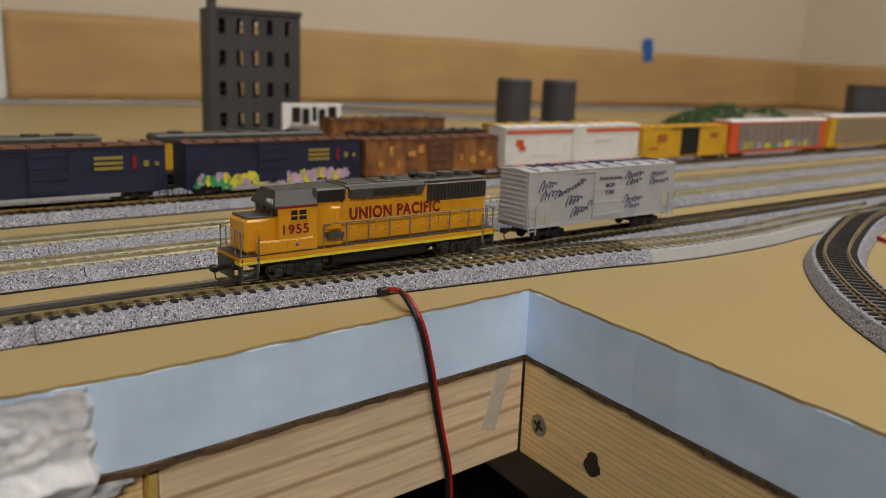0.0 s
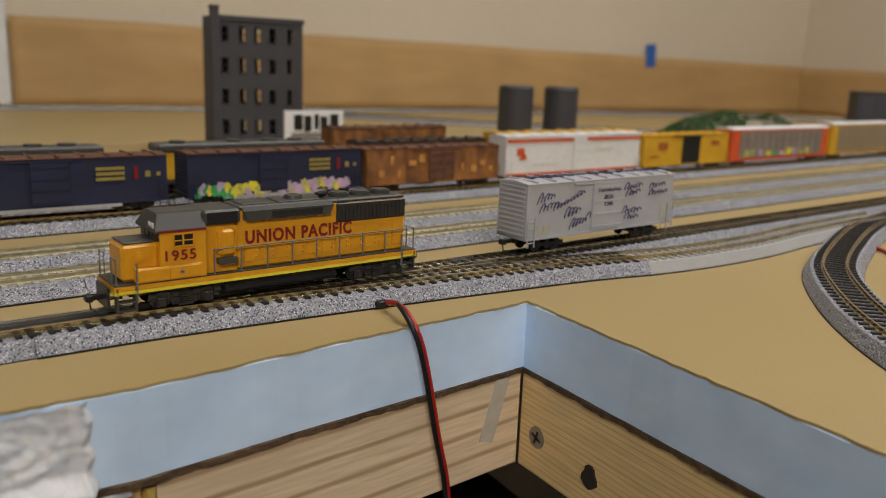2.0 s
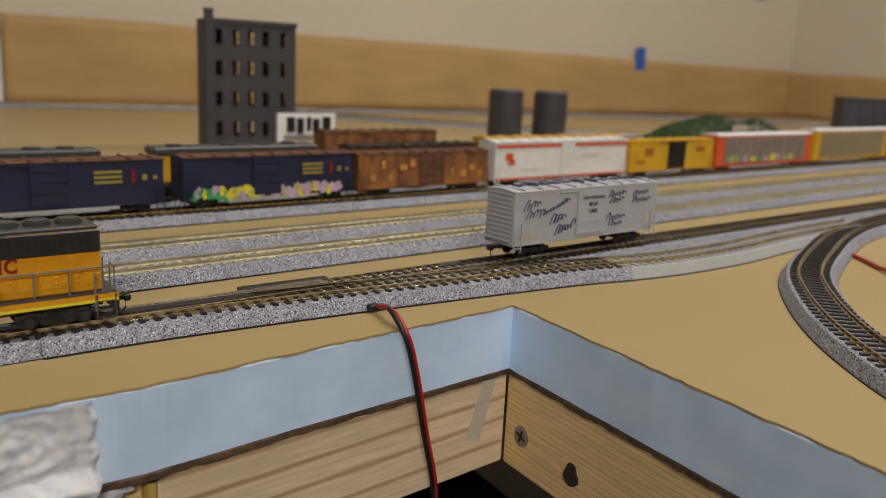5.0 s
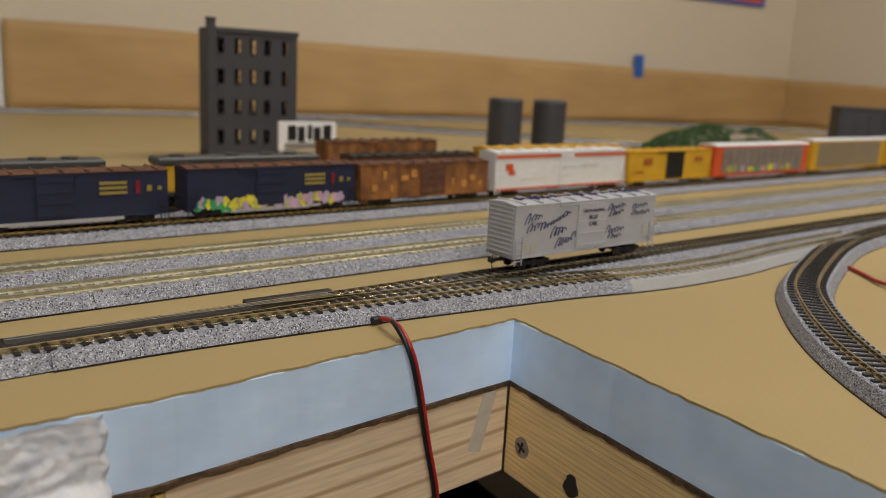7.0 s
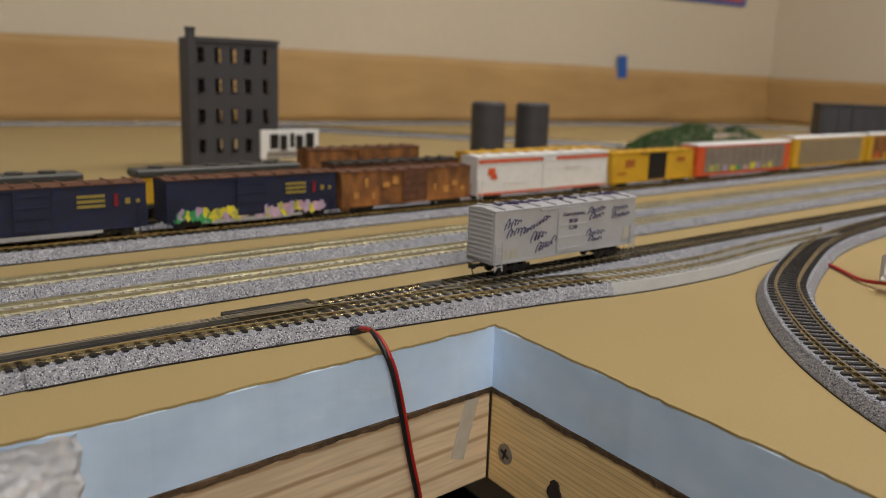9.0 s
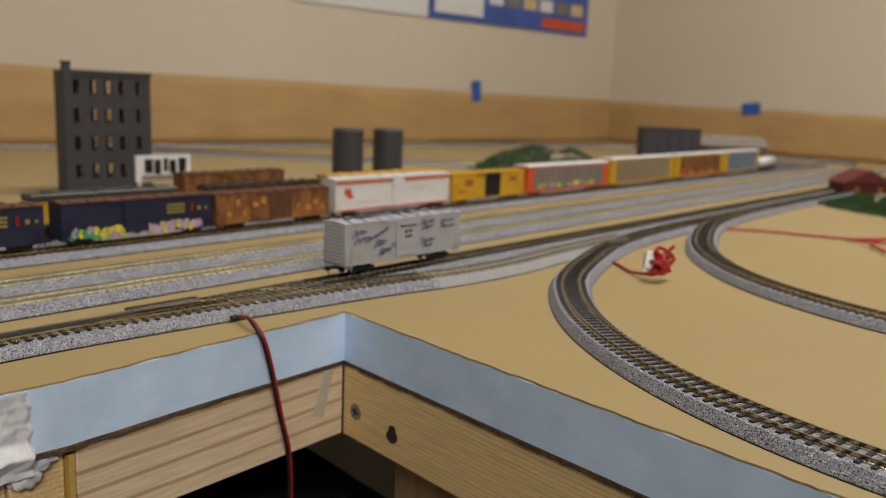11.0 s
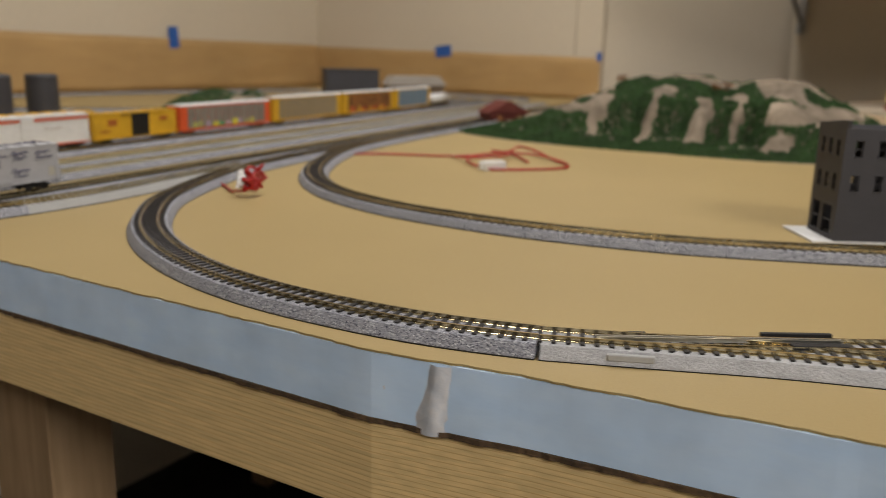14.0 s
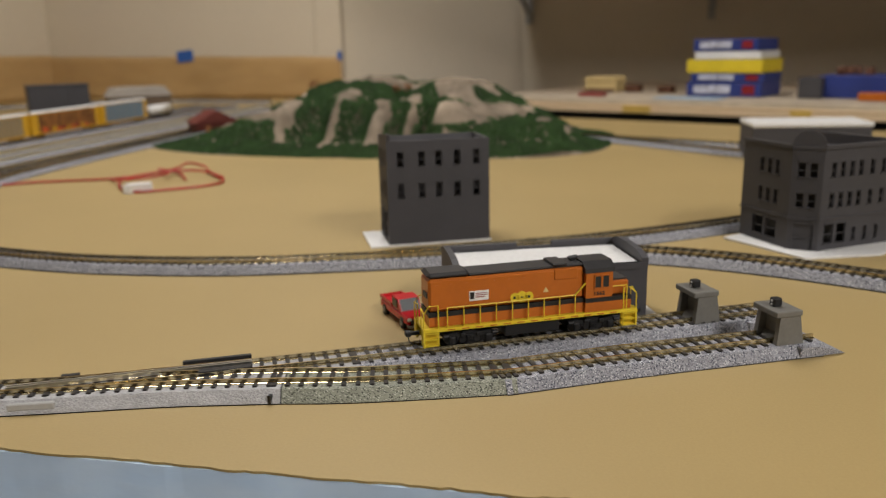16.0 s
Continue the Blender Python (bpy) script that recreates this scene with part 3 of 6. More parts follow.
def track(pts, label, dz=0.0, material=None, singles=None, bed=True, group="model tracks", ties=None, rounds=0):
    t = thing("track", pose(0, 0, 0), label, "model track", group)
    line = spline(pts, PITCH, rounds)
    ties = ties or TIE
    if bed:
        bm = bmesh.new()
        sweep(bm, line, BED, dz)
        part("roadbed", bm, material or BALLAST, t, "speckled grey ballast roadbed")
        bm = bmesh.new()
        sweep(bm, line, [(-0.0126, 0.00005), (0.0126, 0.00005), (0.0126, 0.00070), (-0.0126, 0.00070)], dz)
        part("base_edge", bm, BLACK, t, "dark lower edge of the roadbed")
    for o in (-0.0048, 0.0048):
        bm = bmesh.new()
        sweep(bm, line, [(x + o, h) for x, h in RAIL_P], dz)
        part("rail", bm, RAILSHEEN if ties is PALETIE else RAIL, t, "brassy nickel rail")
    rest = bmesh.new()
    count = 0
    for i, p in enumerate(line[:-1]):
        d = (line[i + 1] - p).normalized()
        m = Matrix.Translation((p.x, p.y, dz)) @ Matrix.Rotation(math.atan2(-d.x, d.y), 4, "Z")
        if singles and singles(p):
            ob = new("sleeper", tie_mesh(ties))
            ob.parent = t
            ob.matrix_basis = m
        else:
            bm_box(rest, -0.0084, 0.0084, -0.00085, 0.00085, 0.0048, 0.00605, m=m)
            count += 1
    if count:
        tagged(part("sleeper_run", rest, ties, t), kind="stuff")
    else:
        rest.free()
    return t


def yard(c, x0, x1, m=0.135):
    return [(x, c + m * x) for x in (x0, (x0 + x1) / 2, x1)]


B_LINE = [(-1.2, -0.1155), (-0.5, -0.024), (-0.25, 0.0085), (-0.17, 0.0189), (-0.10, 0.028), (0.0, 0.041), (0.3, 0.080), (0.6, 0.119), (1.0, 0.171), (1.5, 0.236)]
A_LINE = [(-0.165, 0.0186), (-0.125, 0.0225), (-0.06, 0.0250), (0.0, 0.0255), (0.045, 0.0250), (0.0745, 0.0225)]
A_WEDGE = [(0.0650, 0.0236), (0.0780, 0.0226), (0.11, 0.0228), (0.155, 0.0275), (0.20, 0.0370), (0.25, 0.0455), (0.30, 0.0525)]
C_LINE = [(1.5, 0.208), (0.8, 0.119), (0.5, 0.080), (0.42, 0.0690), (0.34, 0.0550), (0.27, 0.0370), (0.21, 0.0100), (0.15, -0.0220)]
CX, CY, CR = 0.306, -0.259, 0.282
for a in range(130, 176, 9):
    C_LINE.append((CX + CR * math.cos(radians(a)), CY + CR * math.sin(radians(a))))
C_LINE += [(0.0249, -0.2550), (0.0256, -0.2850), (0.0295, -0.3170), (0.0385, -0.3490)]
T_LINE = [(0.0385, -0.3490), (0.0545, -0.3880), (0.0690, -0.4225), (0.0820, -0.4605)]
G1_LINE = [(0.0385, -0.3490), (0.0545, -0.3860), (0.0800, -0.4300), (0.1090, -0.4770)]
G_LINE = [(0.1090, -0.4770), (0.1590, -0.5552), (0.2087, -0.6331)]
H1_LINE = [(0.0813, -0.4580), (0.0905, -0.4880), (0.1120, -0.5400)]
H_LINE = [(0.1090, -0.5345), (0.1376, -0.5785), (0.1664, -0.6266), (0.1790, -0.6480)]
D_LINE = [(0.62, 0.0950), (0.54, 0.0830), (0.475, 0.0680), (0.4125, 0.0440), (0.336, 0.0020), (0.286, -0.0380), (0.2435, -0.0920), (0.219, -0.1560), (0.2120, -0.2180), (0.2135, -0.2750), (0.2265, -0.3450), (0.2470, -0.4000), (0.2660, -0.4450), (0.2900, -0.5000), (0.3035, -0.5450), (0.3065, -0.5850), (0.3000, -0.6280), (0.2880, -0.6700), (0.265, -0.73)]
F_LINE = [(0.2470, -0.4000), (0.2720, -0.4450), (0.3000, -0.4870), (0.3370, -0.5450), (0.4030, -0.6240), (0.48, -0.70), (0.7, -0.88)]


def build_tracks():
    track(B_LINE, "yard track on grey ballast roadbed through a turnout", -0.00035, singles=lambda p: -0.2 < p.x < 0.2)
    track(A_LINE, "siding track on speckled ballast roadbed", 0.0, singles=lambda p: True)
    track(A_WEDGE, "siding track on plain grey plastic roadbed", -0.00012, GREYPLASTIC, singles=lambda p: p.x < 0.2, ties=GREYPLASTIC)
    track(C_LINE, "curved loop track on grey ballast roadbed", -0.00018, singles=lambda p: p.y < 0.0, rounds=24)
    track(G1_LINE, "straight leg of a turnout on pale ballast", -0.00050, BALLAST_PALE, singles=lambda p: True)
    t = track(T_LINE, "curved leg of a turnout on pale ballast", -0.00030, BALLAST_PALE, singles=lambda p: True)
    for x, y, a, l in ((0.0401, -0.3822, -66, 0.016), (0.0665, -0.4418, -69, 0.017)):
        bm = bmesh.new()
        bm_box(bm, -l / 2, l / 2, -0.0011, 0.0010, 0.0018, 0.0042, m=pose(x, y, 0, 0, 0, a), bev=0.0003)
        part("label_plate", bm, GREYPLASTIC, t, "smooth raised plate on the roadbed side")
    bm = bmesh.new()
    bm_box(bm, 0.0686, 0.0704, -0.4614, -0.4602, 0.0004, 0.0036)
    part("cable_notch", bm, BLACK, t)
    track(G_LINE, "spur track on grey ballast roadbed", -0.00050, singles=lambda p: True)
    track(H1_LINE, "spur track on greenish ballast roadbed", -0.00036, BALLAST_GREEN, singles=lambda p: True)
    track(H_LINE, "spur track ending at a buffer stop", -0.00040, singles=lambda p: True)
    for m_, guards, plate, blades, lever in (
            (pose(-0.078, 0.0305, 0, 0, 0, 6.0), ((-0.018, 0.018, 0.0060, 0.0092),), (-0.100, 0.012, -0.0042, 0.0050), (((-0.098, -0.0006), (-0.050, 0.0004), (0.016, -0.0004)), ((-0.098, 0.0014), (-0.050, 0.0018), (0.015, 0.0012)), ((-0.050, 0.0026), (-0.012, 0.0030), (0.014, 0.0030))), (-0.098, 0.0105)),
            (pose(0.0830, -0.4320, 0, 0, 0, -57.8), ((-0.014, 0.012, 0.0062, 0.0082), (-0.008, 0.012, -0.0065, -0.0030)), (-0.012, 0.012, -0.0030, 0.0030), (((-0.075, -0.0008), (-0.030, -0.0006), (0.012, -0.0010)), ((-0.075, 0.0012), (-0.030, 0.0012), (0.012, 0.0008))), (-0.060, 0.0150))):
        g = thing("turnout_gear", m_, "black frog, guard plates and bright blades of a turnout", "turnout part", "turnout gear")
        for x0, x1, y0, y1 in guards:
            box_part("guard", (x0, x1, y0, y1, 0.0050, 0.0073), BLACK, g, bev=0.0002)
        box_part("frog_plate", (plate[0], plate[1], plate[2], plate[3], 0.0050, 0.0063), TIE, g, "dark plate between the rails")
        for line in blades:
            bm = bmesh.new()
            for (ax, ay), (bx, by) in zip(line, line[1:]):
                a = math.degrees(math.atan2(by - ay, bx - ax))
                bm_box(bm, 0, math.hypot(bx - ax, by - ay), -0.0003, 0.0003, 0.0060, 0.0075, m=pose(ax, ay, 0, 0, 0, a))
            part("point_blade", bm, NICKEL, g, "bright steel blade")
        box_part("throw_lever", (lever[0], lever[0] + 0.007, lever[1], lever[1] + 0.0025, 0.0003, 0.0036), BLACK, g, bev=0.0003)
    for x, y, a in ((0.020, 0.0303, -0.5), (0.022, 0.0207, -0.5), (-0.002, 0.0455, 7.4), (0.004, 0.0368, 7.4)):
        bm = bmesh.new()
        for q in (-1, 1):
            bm_box(bm, -0.0055, 0.0055, q * 0.0006 - 0.0003, q * 0.0006 + 0.0003, 0.0056, 0.0067, m=pose(x, y, 0, 0, 0, a))
        tagged(part("rail_joiner", bm, NICKEL), "bright metal rail joiner on the siding", "rail joiner", "rail joiners")
    for x, y, a in ((-0.1445, 0.0790, 7.7), (0.0385, -0.349, -66), (0.082, -0.4605, -71)):
        bm = bmesh.new()
        bm_prism(bm, [(o * 1.004, h - 0.0001 if h < 0.005 else h) for o, h in BED], -0.0002, 0.0002)
        bmesh.ops.transform(bm, matrix=pose(x, y, 0, 0, 0, a + 90), verts=bm.verts)
        tagged(part("joint_gap", bm, BLACK), "dark joint between two roadbed pieces", "track joint", "roadbed joints")
    track(D_LINE, "inner loop track on grey ballast roadbed", 0.0, rounds=10)
    track(F_LINE, "branch track on grey ballast roadbed", -0.00035)
    for c, lab in ((0.0985, "empty yard track with brassy rails and pale ties"), (0.1385, "empty yard track with brassy rails and pale ties"), (0.210, "yard track with standing wagons"), (0.255, "yard track with standing locomotives"), (0.300, "rear yard track with a rusty boxcar")):
        track(yard(c, -1.2, 1.45), lab, ties=PALETIE if c < 0.2 else None)
    track([(0.30, 1.02), (0.45, 0.86), (0.62, 0.70), (0.85, 0.52), (1.1, 0.45)], "far track along the back of the layout", 0.0)
    track([(-1.2, 1.10), (0.2, 1.12), (1.0, 1.10), (1.45, 0.98), (1.62, 0.7), (1.60, 0.4)], "rear loop track along the wall", 0.0)
    track([(1.35, 0.0), (1.02, -0.28), (0.86, -0.62), (0.8, -0.9)], "far loop track beside the shelf", -0.0004)
    track([(1.3, -0.15), (0.96, -0.42), (0.70, -0.75)], "far siding track beside the shelf", 0.0)


build_tracks()

# ---- rolling stock; the long way is x, rail top is z = 0 ----


def bogie(parent, x, wheelbase=0.012, material=None, w=0.0055):
    """A truck with two axles, side frames and wheels."""
    bm = bmesh.new()
    for s in (-1, 1):
        bm_box(bm, x - wheelbase * 0.85, x + wheelbase * 0.85, s * w - 0.0006, s * w + 0.0006, 0.0022, 0.0042, bev=0.0003)
        for k in (-1, 0, 1):
            bm_box(bm, x + k * wheelbase / 2 - 0.0013, x + k * wheelbase / 2 + 0.0013, s * (w + 0.0004) - 0.0006, s * (w + 0.0004) + 0.0006, 0.0014, 0.0050, bev=0.0003)
    bm_box(bm, x - 0.002, x + 0.002, -w, w, 0.002, 0.006)
    b = part("truck", bm, material or BLACK, parent, "black truck side frames")
    for k in (-1, 1):
        bm = bmesh.new()
        for s in (-1, 1):
            bm_cyl(bm, pose(x + k * wheelbase / 2, s * 0.0044, 0.0028, 90, 0, 0), 0.0028, 0.0010, 16)
        bm_cyl(bm, pose(x + k * wheelbase / 2, 0, 0.0028, 90, 0, 0), 0.0006, 0.009, 8)
        part("wheelset", bm, WHEEL, b, "metal wheels on an axle")


def loco_truck(parent, x, base, material=TRUCK):
    """A diesel truck: arched side frames with journal boxes, springs, hangers and brake cylinders."""
    bm = bmesh.new()
    bm_box(bm, x - 0.003, x + 0.003, -0.0066, 0.0066, 0.0022, 0.0060)
    frame_bm = part("truck", bm, material, parent, "dark truck under the locomotive")
    h = base / 2
    for s in (-1, 1):
        y0, y1 = sorted((s * 0.0066, s * 0.0075))
        bm = bmesh.new()
        bm_prism(bm, [(x - h - 0.0034, 0.0050), (x - h - 0.0030, 0.0032), (x - h + 0.0022, 0.0030), (x - 0.0038, 0.0014), (x + 0.0038, 0.0014), (x + h - 0.0022, 0.0030), (x + h + 0.0030, 0.0032), (x + h + 0.0034, 0.0050), (x + h, 0.0058), (x + 0.003, 0.0050), (x - 0.003, 0.0050), (x - h, 0.0058)], y0, y1)
        side = part("side_frame", bm, material, frame_bm)
        z0, z1 = sorted((s * 0.0074, s * 0.0086))
        for k in (-1, 1):
            bm = bmesh.new()
            bm_box(bm, x + k * h - 0.0015, x + k * h + 0.0015, z0, z1, 0.0012, 0.0044, bev=0.0004)
            bm_cyl(bm, pose(x + k * h, s * 0.0086, 0.0028, 90, 0, 0), 0.0010, 0.0006, 12)
            bm_box(bm, x + k * (h - 0.0042) - 0.0010, x + k * (h - 0.0042) + 0.0010, z0, z1, 0.0040, 0.0056, bev=0.0003)
            bm_cyl(bm, pose(x + k * (h + 0.0026), s * 0.0079, 0.0048, 0, 90, 0), 0.0008, 0.0022, 10)
            for q in (-0.0006, 0.0006):
                bm_tube(bm, [(x + k * (h - 0.0026) + q, s * 0.0078, 0.0018), (x + k * (h - 0.0026) + q, s * 0.0078, 0.0042)], 0.0003, 5)
            part("side_detail", bm, material, frame_bm)
        bm = bmesh.new()
        for q in range(4):
            bm_box(bm, x - 0.0016, x + 0.0016, z0, sorted((s * 0.0074, s * 0.0081))[1] if s > 0 else z1, 0.0018 + q * 0.0007, 0.0022 + q * 0.0007)
        bm_box(bm, x - 0.0024, x + 0.0024, z0, z1, 0.0012, 0.0017)
        part("leaf_spring", bm, material, frame_bm)
    for k in (-1, 1):
        bm = bmesh.new()
        for s in (-1, 1):
            bm_cyl(bm, pose(x + k * h, s * 0.0046, 0.0030, 90, 0, 0), 0.0030, 0.0010, 18)
        bm_cyl(bm, pose(x + k * h, 0, 0.0030, 90, 0, 0), 0.0006, 0.009, 8)
        part("wheelset", bm, WHEEL, frame_bm, "metal wheels on an axle")


def coupler(parent, x, s):
    bm = bmesh.new()
    bm_box(bm, min(x, x + s * 0.0035), max(x, x + s * 0.0035), -0.0007, 0.0007, 0.0042, 0.0056)
    bm_box(bm, min(x + s * 0.0035, x + s * 0.0058), max(x + s * 0.0035, x + s * 0.0058), -0.0017, 0.0015, 0.0038, 0.0060, bev=0.0004)
    bm_tube(bm, [(x + s * 0.0045, 0, 0.004), (x + s * 0.0042, -0.0003, 0.0015), (x + s * 0.0030, -0.0012, 0.0008)], 0.00025, 5)
    part("coupler", bm, BLACK, parent, "black knuckle coupler")


def bars(parent, rows, material, y, side=-1, name="marking", label=""):
    """Flat painted marks on a side, one part each: (x0, x1, z0, z1)."""
    for x0, x1, z0, z1 in rows:
        bm = bmesh.new()
        bm_box(bm, x0, x1, min(y, y + side * 0.00012), max(y, y + side * 0.00012), z0, z1)
        part(name, bm, material, parent, label)


def wagon(m, L, h0, h1, body_mat, roof_mat, label, group="", category="boxcar", W=0.0178, rib=0.0042, door=(0.0, 0.016), door_mat=None, ribs=False, end_ribs=True):
    t = thing("boxcar", m, label, category, group)
    bm = bmesh.new()
    bm_box(bm, -L / 2, L / 2, -W / 2, W / 2, h0, h1 - 0.0012, bev=0.0002)
    if ribs:
        n = int(L / rib)
        for i in range(n + 1):
            x = -L / 2 + 0.001 + (L - 0.002) * i / n
            for s in (-1, 1):
                bm_box(bm, x - 0.00025, x + 0.00025, s * (W / 2 + 0.00012) - 0.0002, s * (W / 2 + 0.00012) + 0.0002, h0 + 0.0008, h1 - 0.002)
    bm_box(bm, -L / 2, L / 2, -W / 2 - 0.0003, W / 2 + 0.0003, h0, h0 + 0.0010)
    part("body", bm, body_mat, t)
    if end_ribs:
        for s in (-1, 1):
            bm = bmesh.new()
            k = 11
            for i in range(k):
                z = h0 + 0.002 + (h1 - h0 - 0.0045) * i / (k - 1)
                bm_box(bm, min(s * L / 2, s * (L / 2 + 0.0006)), max(s * L / 2, s * (L / 2 + 0.0006)), -W / 2 + 0.0012, W / 2 - 0.0012, z - 0.00045, z + 0.00045, bev=0.0002)
            part("end_ribs", bm, body_mat, t, "corrugated wagon end")
    bm = bmesh.new()
    bm_prism(bm, [(-W / 2 - 0.0005, h1 - 0.0013), (W / 2 + 0.0005, h1 - 0.0013), (W / 2 + 0.0005, h1 - 0.0009), (0, h1), (-W / 2 - 0.0005, h1 - 0.0009)], -L / 2 - 0.0004, L / 2 + 0.0004)
    bmesh.ops.transform(bm, matrix=pose(0, 0, 0, 0, 0, 90), verts=bm.verts)
    for i in range(9):
        x = -L / 2 + L * (i + 0.5) / 9
        bm_box(bm, x - 0.0006, x + 0.0006, -W / 2, W / 2, h1 - 0.0009, h1 - 0.0001 + 0.0002)
    part("roof", bm, roof_mat, t)
    dx, dw = door
    for s in (-1, 1):
        bm = bmesh.new()
        bm_box(bm, dx - dw / 2, dx + dw / 2, s * (W / 2 + 0.0004) - 0.0005, s * (W / 2 + 0.0004) + 0.0005, h0 + 0.0012, h1 - 0.0025, bev=0.0002)
        d_ = part("door", bm, door_mat or body_mat, t, "sliding side door")
        for i in range(4):
            z = h0 + 0.003 + (h1 - h0 - 0.008) * i / 3
            box_part("door_rib", (dx - dw / 2, dx + dw / 2, s * (W / 2 + 0.0009) - 0.0003, s * (W / 2 + 0.0009) + 0.0003, z - 0.00025, z + 0.00025), door_mat or body_mat, d_)
        box_part("door_track", (dx - dw * 1.1, dx + dw * 0.6, s * (W / 2 + 0.0006) - 0.0004, s * (W / 2 + 0.0006) + 0.0004, h1 - 0.0026, h1 - 0.0019), door_mat or body_mat, d_)
    for s in (-1, 1):
        bm = bmesh.new()
        for i in range(4):
            z = h0 - 0.001 + (h1 - h0 - 0.010) * i / 5
            x = -L / 2 + 0.0006 if s < 0 else L / 2 - 0.0045
            bm_box(bm, x, x + 0.004, -W / 2 - 0.0012, -W / 2 - 0.0008, z, z + 0.0004)
            x2 = s * (L / 2 + 0.0010)
            bm_box(bm, x2 - 0.0002, x2 + 0.0002, W / 2 - 0.005, W / 2 - 0.001, z, z + 0.0004)
        x = s * (L / 2 - 0.0022)
        for q in (-0.0021, 0.0021):
            bm_box(bm, x + q - 0.0002, x + q + 0.0002, -W / 2 - 0.0012, -W / 2 - 0.0008, h0 - 0.0028, h0 + 0.010)
        part("ladder", bm, body_mat, t, "side ladder and stirrup steps")
    bm = bmesh.new()
    bm_box(bm, -L / 2 + 0.002, L / 2 - 0.002, -0.0020, 0.0020, h0 - 0.0016, h0)
    bm_box(bm, -0.006, 0.006, 0.002, 0.006, h0 - 0.003, h0)
    part("underframe", bm, BLACK, t)
    bogie(t, -L / 2 + 0.016)
    bogie(t, L / 2 - 0.016)
    coupler(t, -L / 2, -1)
    coupler(t, L / 2, 1)
    return t


def scribble(parent, x, z, w, h, material, seed, y, tilt=0.0, name="signature"):
    """A handwritten, unreadable line in loops, as a thin marker stroke."""
    rnd = random.Random(seed)
    letters = max(3, int(w / 0.0019))
    tall = [rnd.choice((0.45, 0.5, 0.6, 0.9)) for _ in range(letters)]
    tall[0] = 1.25
    h *= 1.1
    lean, loop = rnd.uniform(0.25, 0.5), rnd.uniform(0.25, 0.45)
    pts = []
    for i in range(letters * 10):
        k, ph = i // 10, (i % 10) / 10 * 2 * math.pi
        dz = (1 - math.cos(ph)) / 2 * tall[k] * h - h * 0.4 + (h * 0.1 * math.sin(k * 2.7))
        px = x - w / 2 + w * i / (letters * 10) - loop * math.sin(ph) * w / letters + lean * dz
        pts.append((px, y, z + dz + tilt * (px - x)))
    bm = bmesh.new()
    bm_tube(bm, pts, 0.00031, 4)
    part(name, bm, material, parent, "handwritten ink scrawl")


def on_yard(c, s0, s1, z=0.0074, slope=0.135):
    x = (s0 + s1) / 2
    return pose(x, c + slope * x, z, 0, 0, math.degrees(math.atan(slope)))


SL = math.degrees(math.atan(0.13))


def silver_boxcar():
    s = 0.0716
    L, W, h0, h1 = 0.098, 0.0178, 0.0063, 0.0312
    t = wagon(pose(s * math.cos(radians(SL)), 0.041 + s * math.sin(radians(SL)), 0.0074, 0, 0, SL), L, h0, h1, SILVER, SILVER, "silver boxcar covered with handwritten signatures on the siding", "", door=(0.001, 0.0205))
    for words, x, z, sz in (("TRAVELING", 0.001, 0.0255, 0.0026), ("BOX", 0.001, 0.0222, 0.0026), ("CAR", 0.001, 0.0190, 0.0026)):
        lettering("lettering", words, sz, INK, t, front(x, -W / 2 - 0.0011, z), 0.0001, "dark stencilled words on the door", 1.15)
    sg = -W / 2 - 0.0005
    for k, (x, z, w, h, tl) in enumerate(((-0.038, 0.0245, 0.010, 0.0030, 0.28), (-0.036, 0.0205, 0.011, 0.0026, 0.28), (-0.024, 0.0225, 0.018, 0.0022, 0.35), (-0.0215, 0.0170, 0.009, 0.0032, 0.25), (-0.0165, 0.0125, 0.012, 0.0030, 0.30),
                                           (0.0185, 0.0262, 0.012, 0.0022, 0.10), (0.0185, 0.0232, 0.009, 0.0022, 0.15), (0.0185, 0.0150, 0.013, 0.0026, 0.05), (0.0185, 0.0118, 0.009, 0.0022, 0.0), (0.036, 0.0255, 0.011, 0.0018, 0.1), (0.037, 0.0222, 0.013, 0.0022, 0.05))):
        scribble(t, x, z, w, h, INK, k + 7, sg, tl)
    for k in range(9):
        bm = bmesh.new()
        x0 = -0.042 + k * 0.0095
        pts = [(x0 + i * 0.00026 + 0.0008 * math.sin(i * 0.9 + k), (0.0035 + 0.002 * math.sin(k * 1.7)) * math.sin(i * 0.8) * (0.6 + 0.4 * math.sin(i * 0.23 + k)), h1 + 0.0004) for i in range(30)]
        bm_tube(bm, pts, 0.00022, 4)
        part("signature", bm, INK, t, "ink scrawl on the roof")
    bars(t, [(-0.0440, -0.0400, 0.0085, 0.0125), (-0.0390, -0.0350, 0.0085, 0.0125), (0.040, 0.046, 0.0095, 0.0155)], mat("faded_cream", (0.52, 0.50, 0.42), 0.5), -W / 2 - 0.0002, label="faded cream data panels")
    return t


silver_boxcar()


def handrail(bm, y, x0, x1, z0, z1, posts):
    bm_tube(bm, [(x0, y, z1), (x1, y, z1)], 0.00028, 5)
    for i in range(posts):
        x = x0 + (x1 - x0) * i / (posts - 1)
        bm_tube(bm, [(x, y, z0), (x, y, z1)], 0.00028, 5)


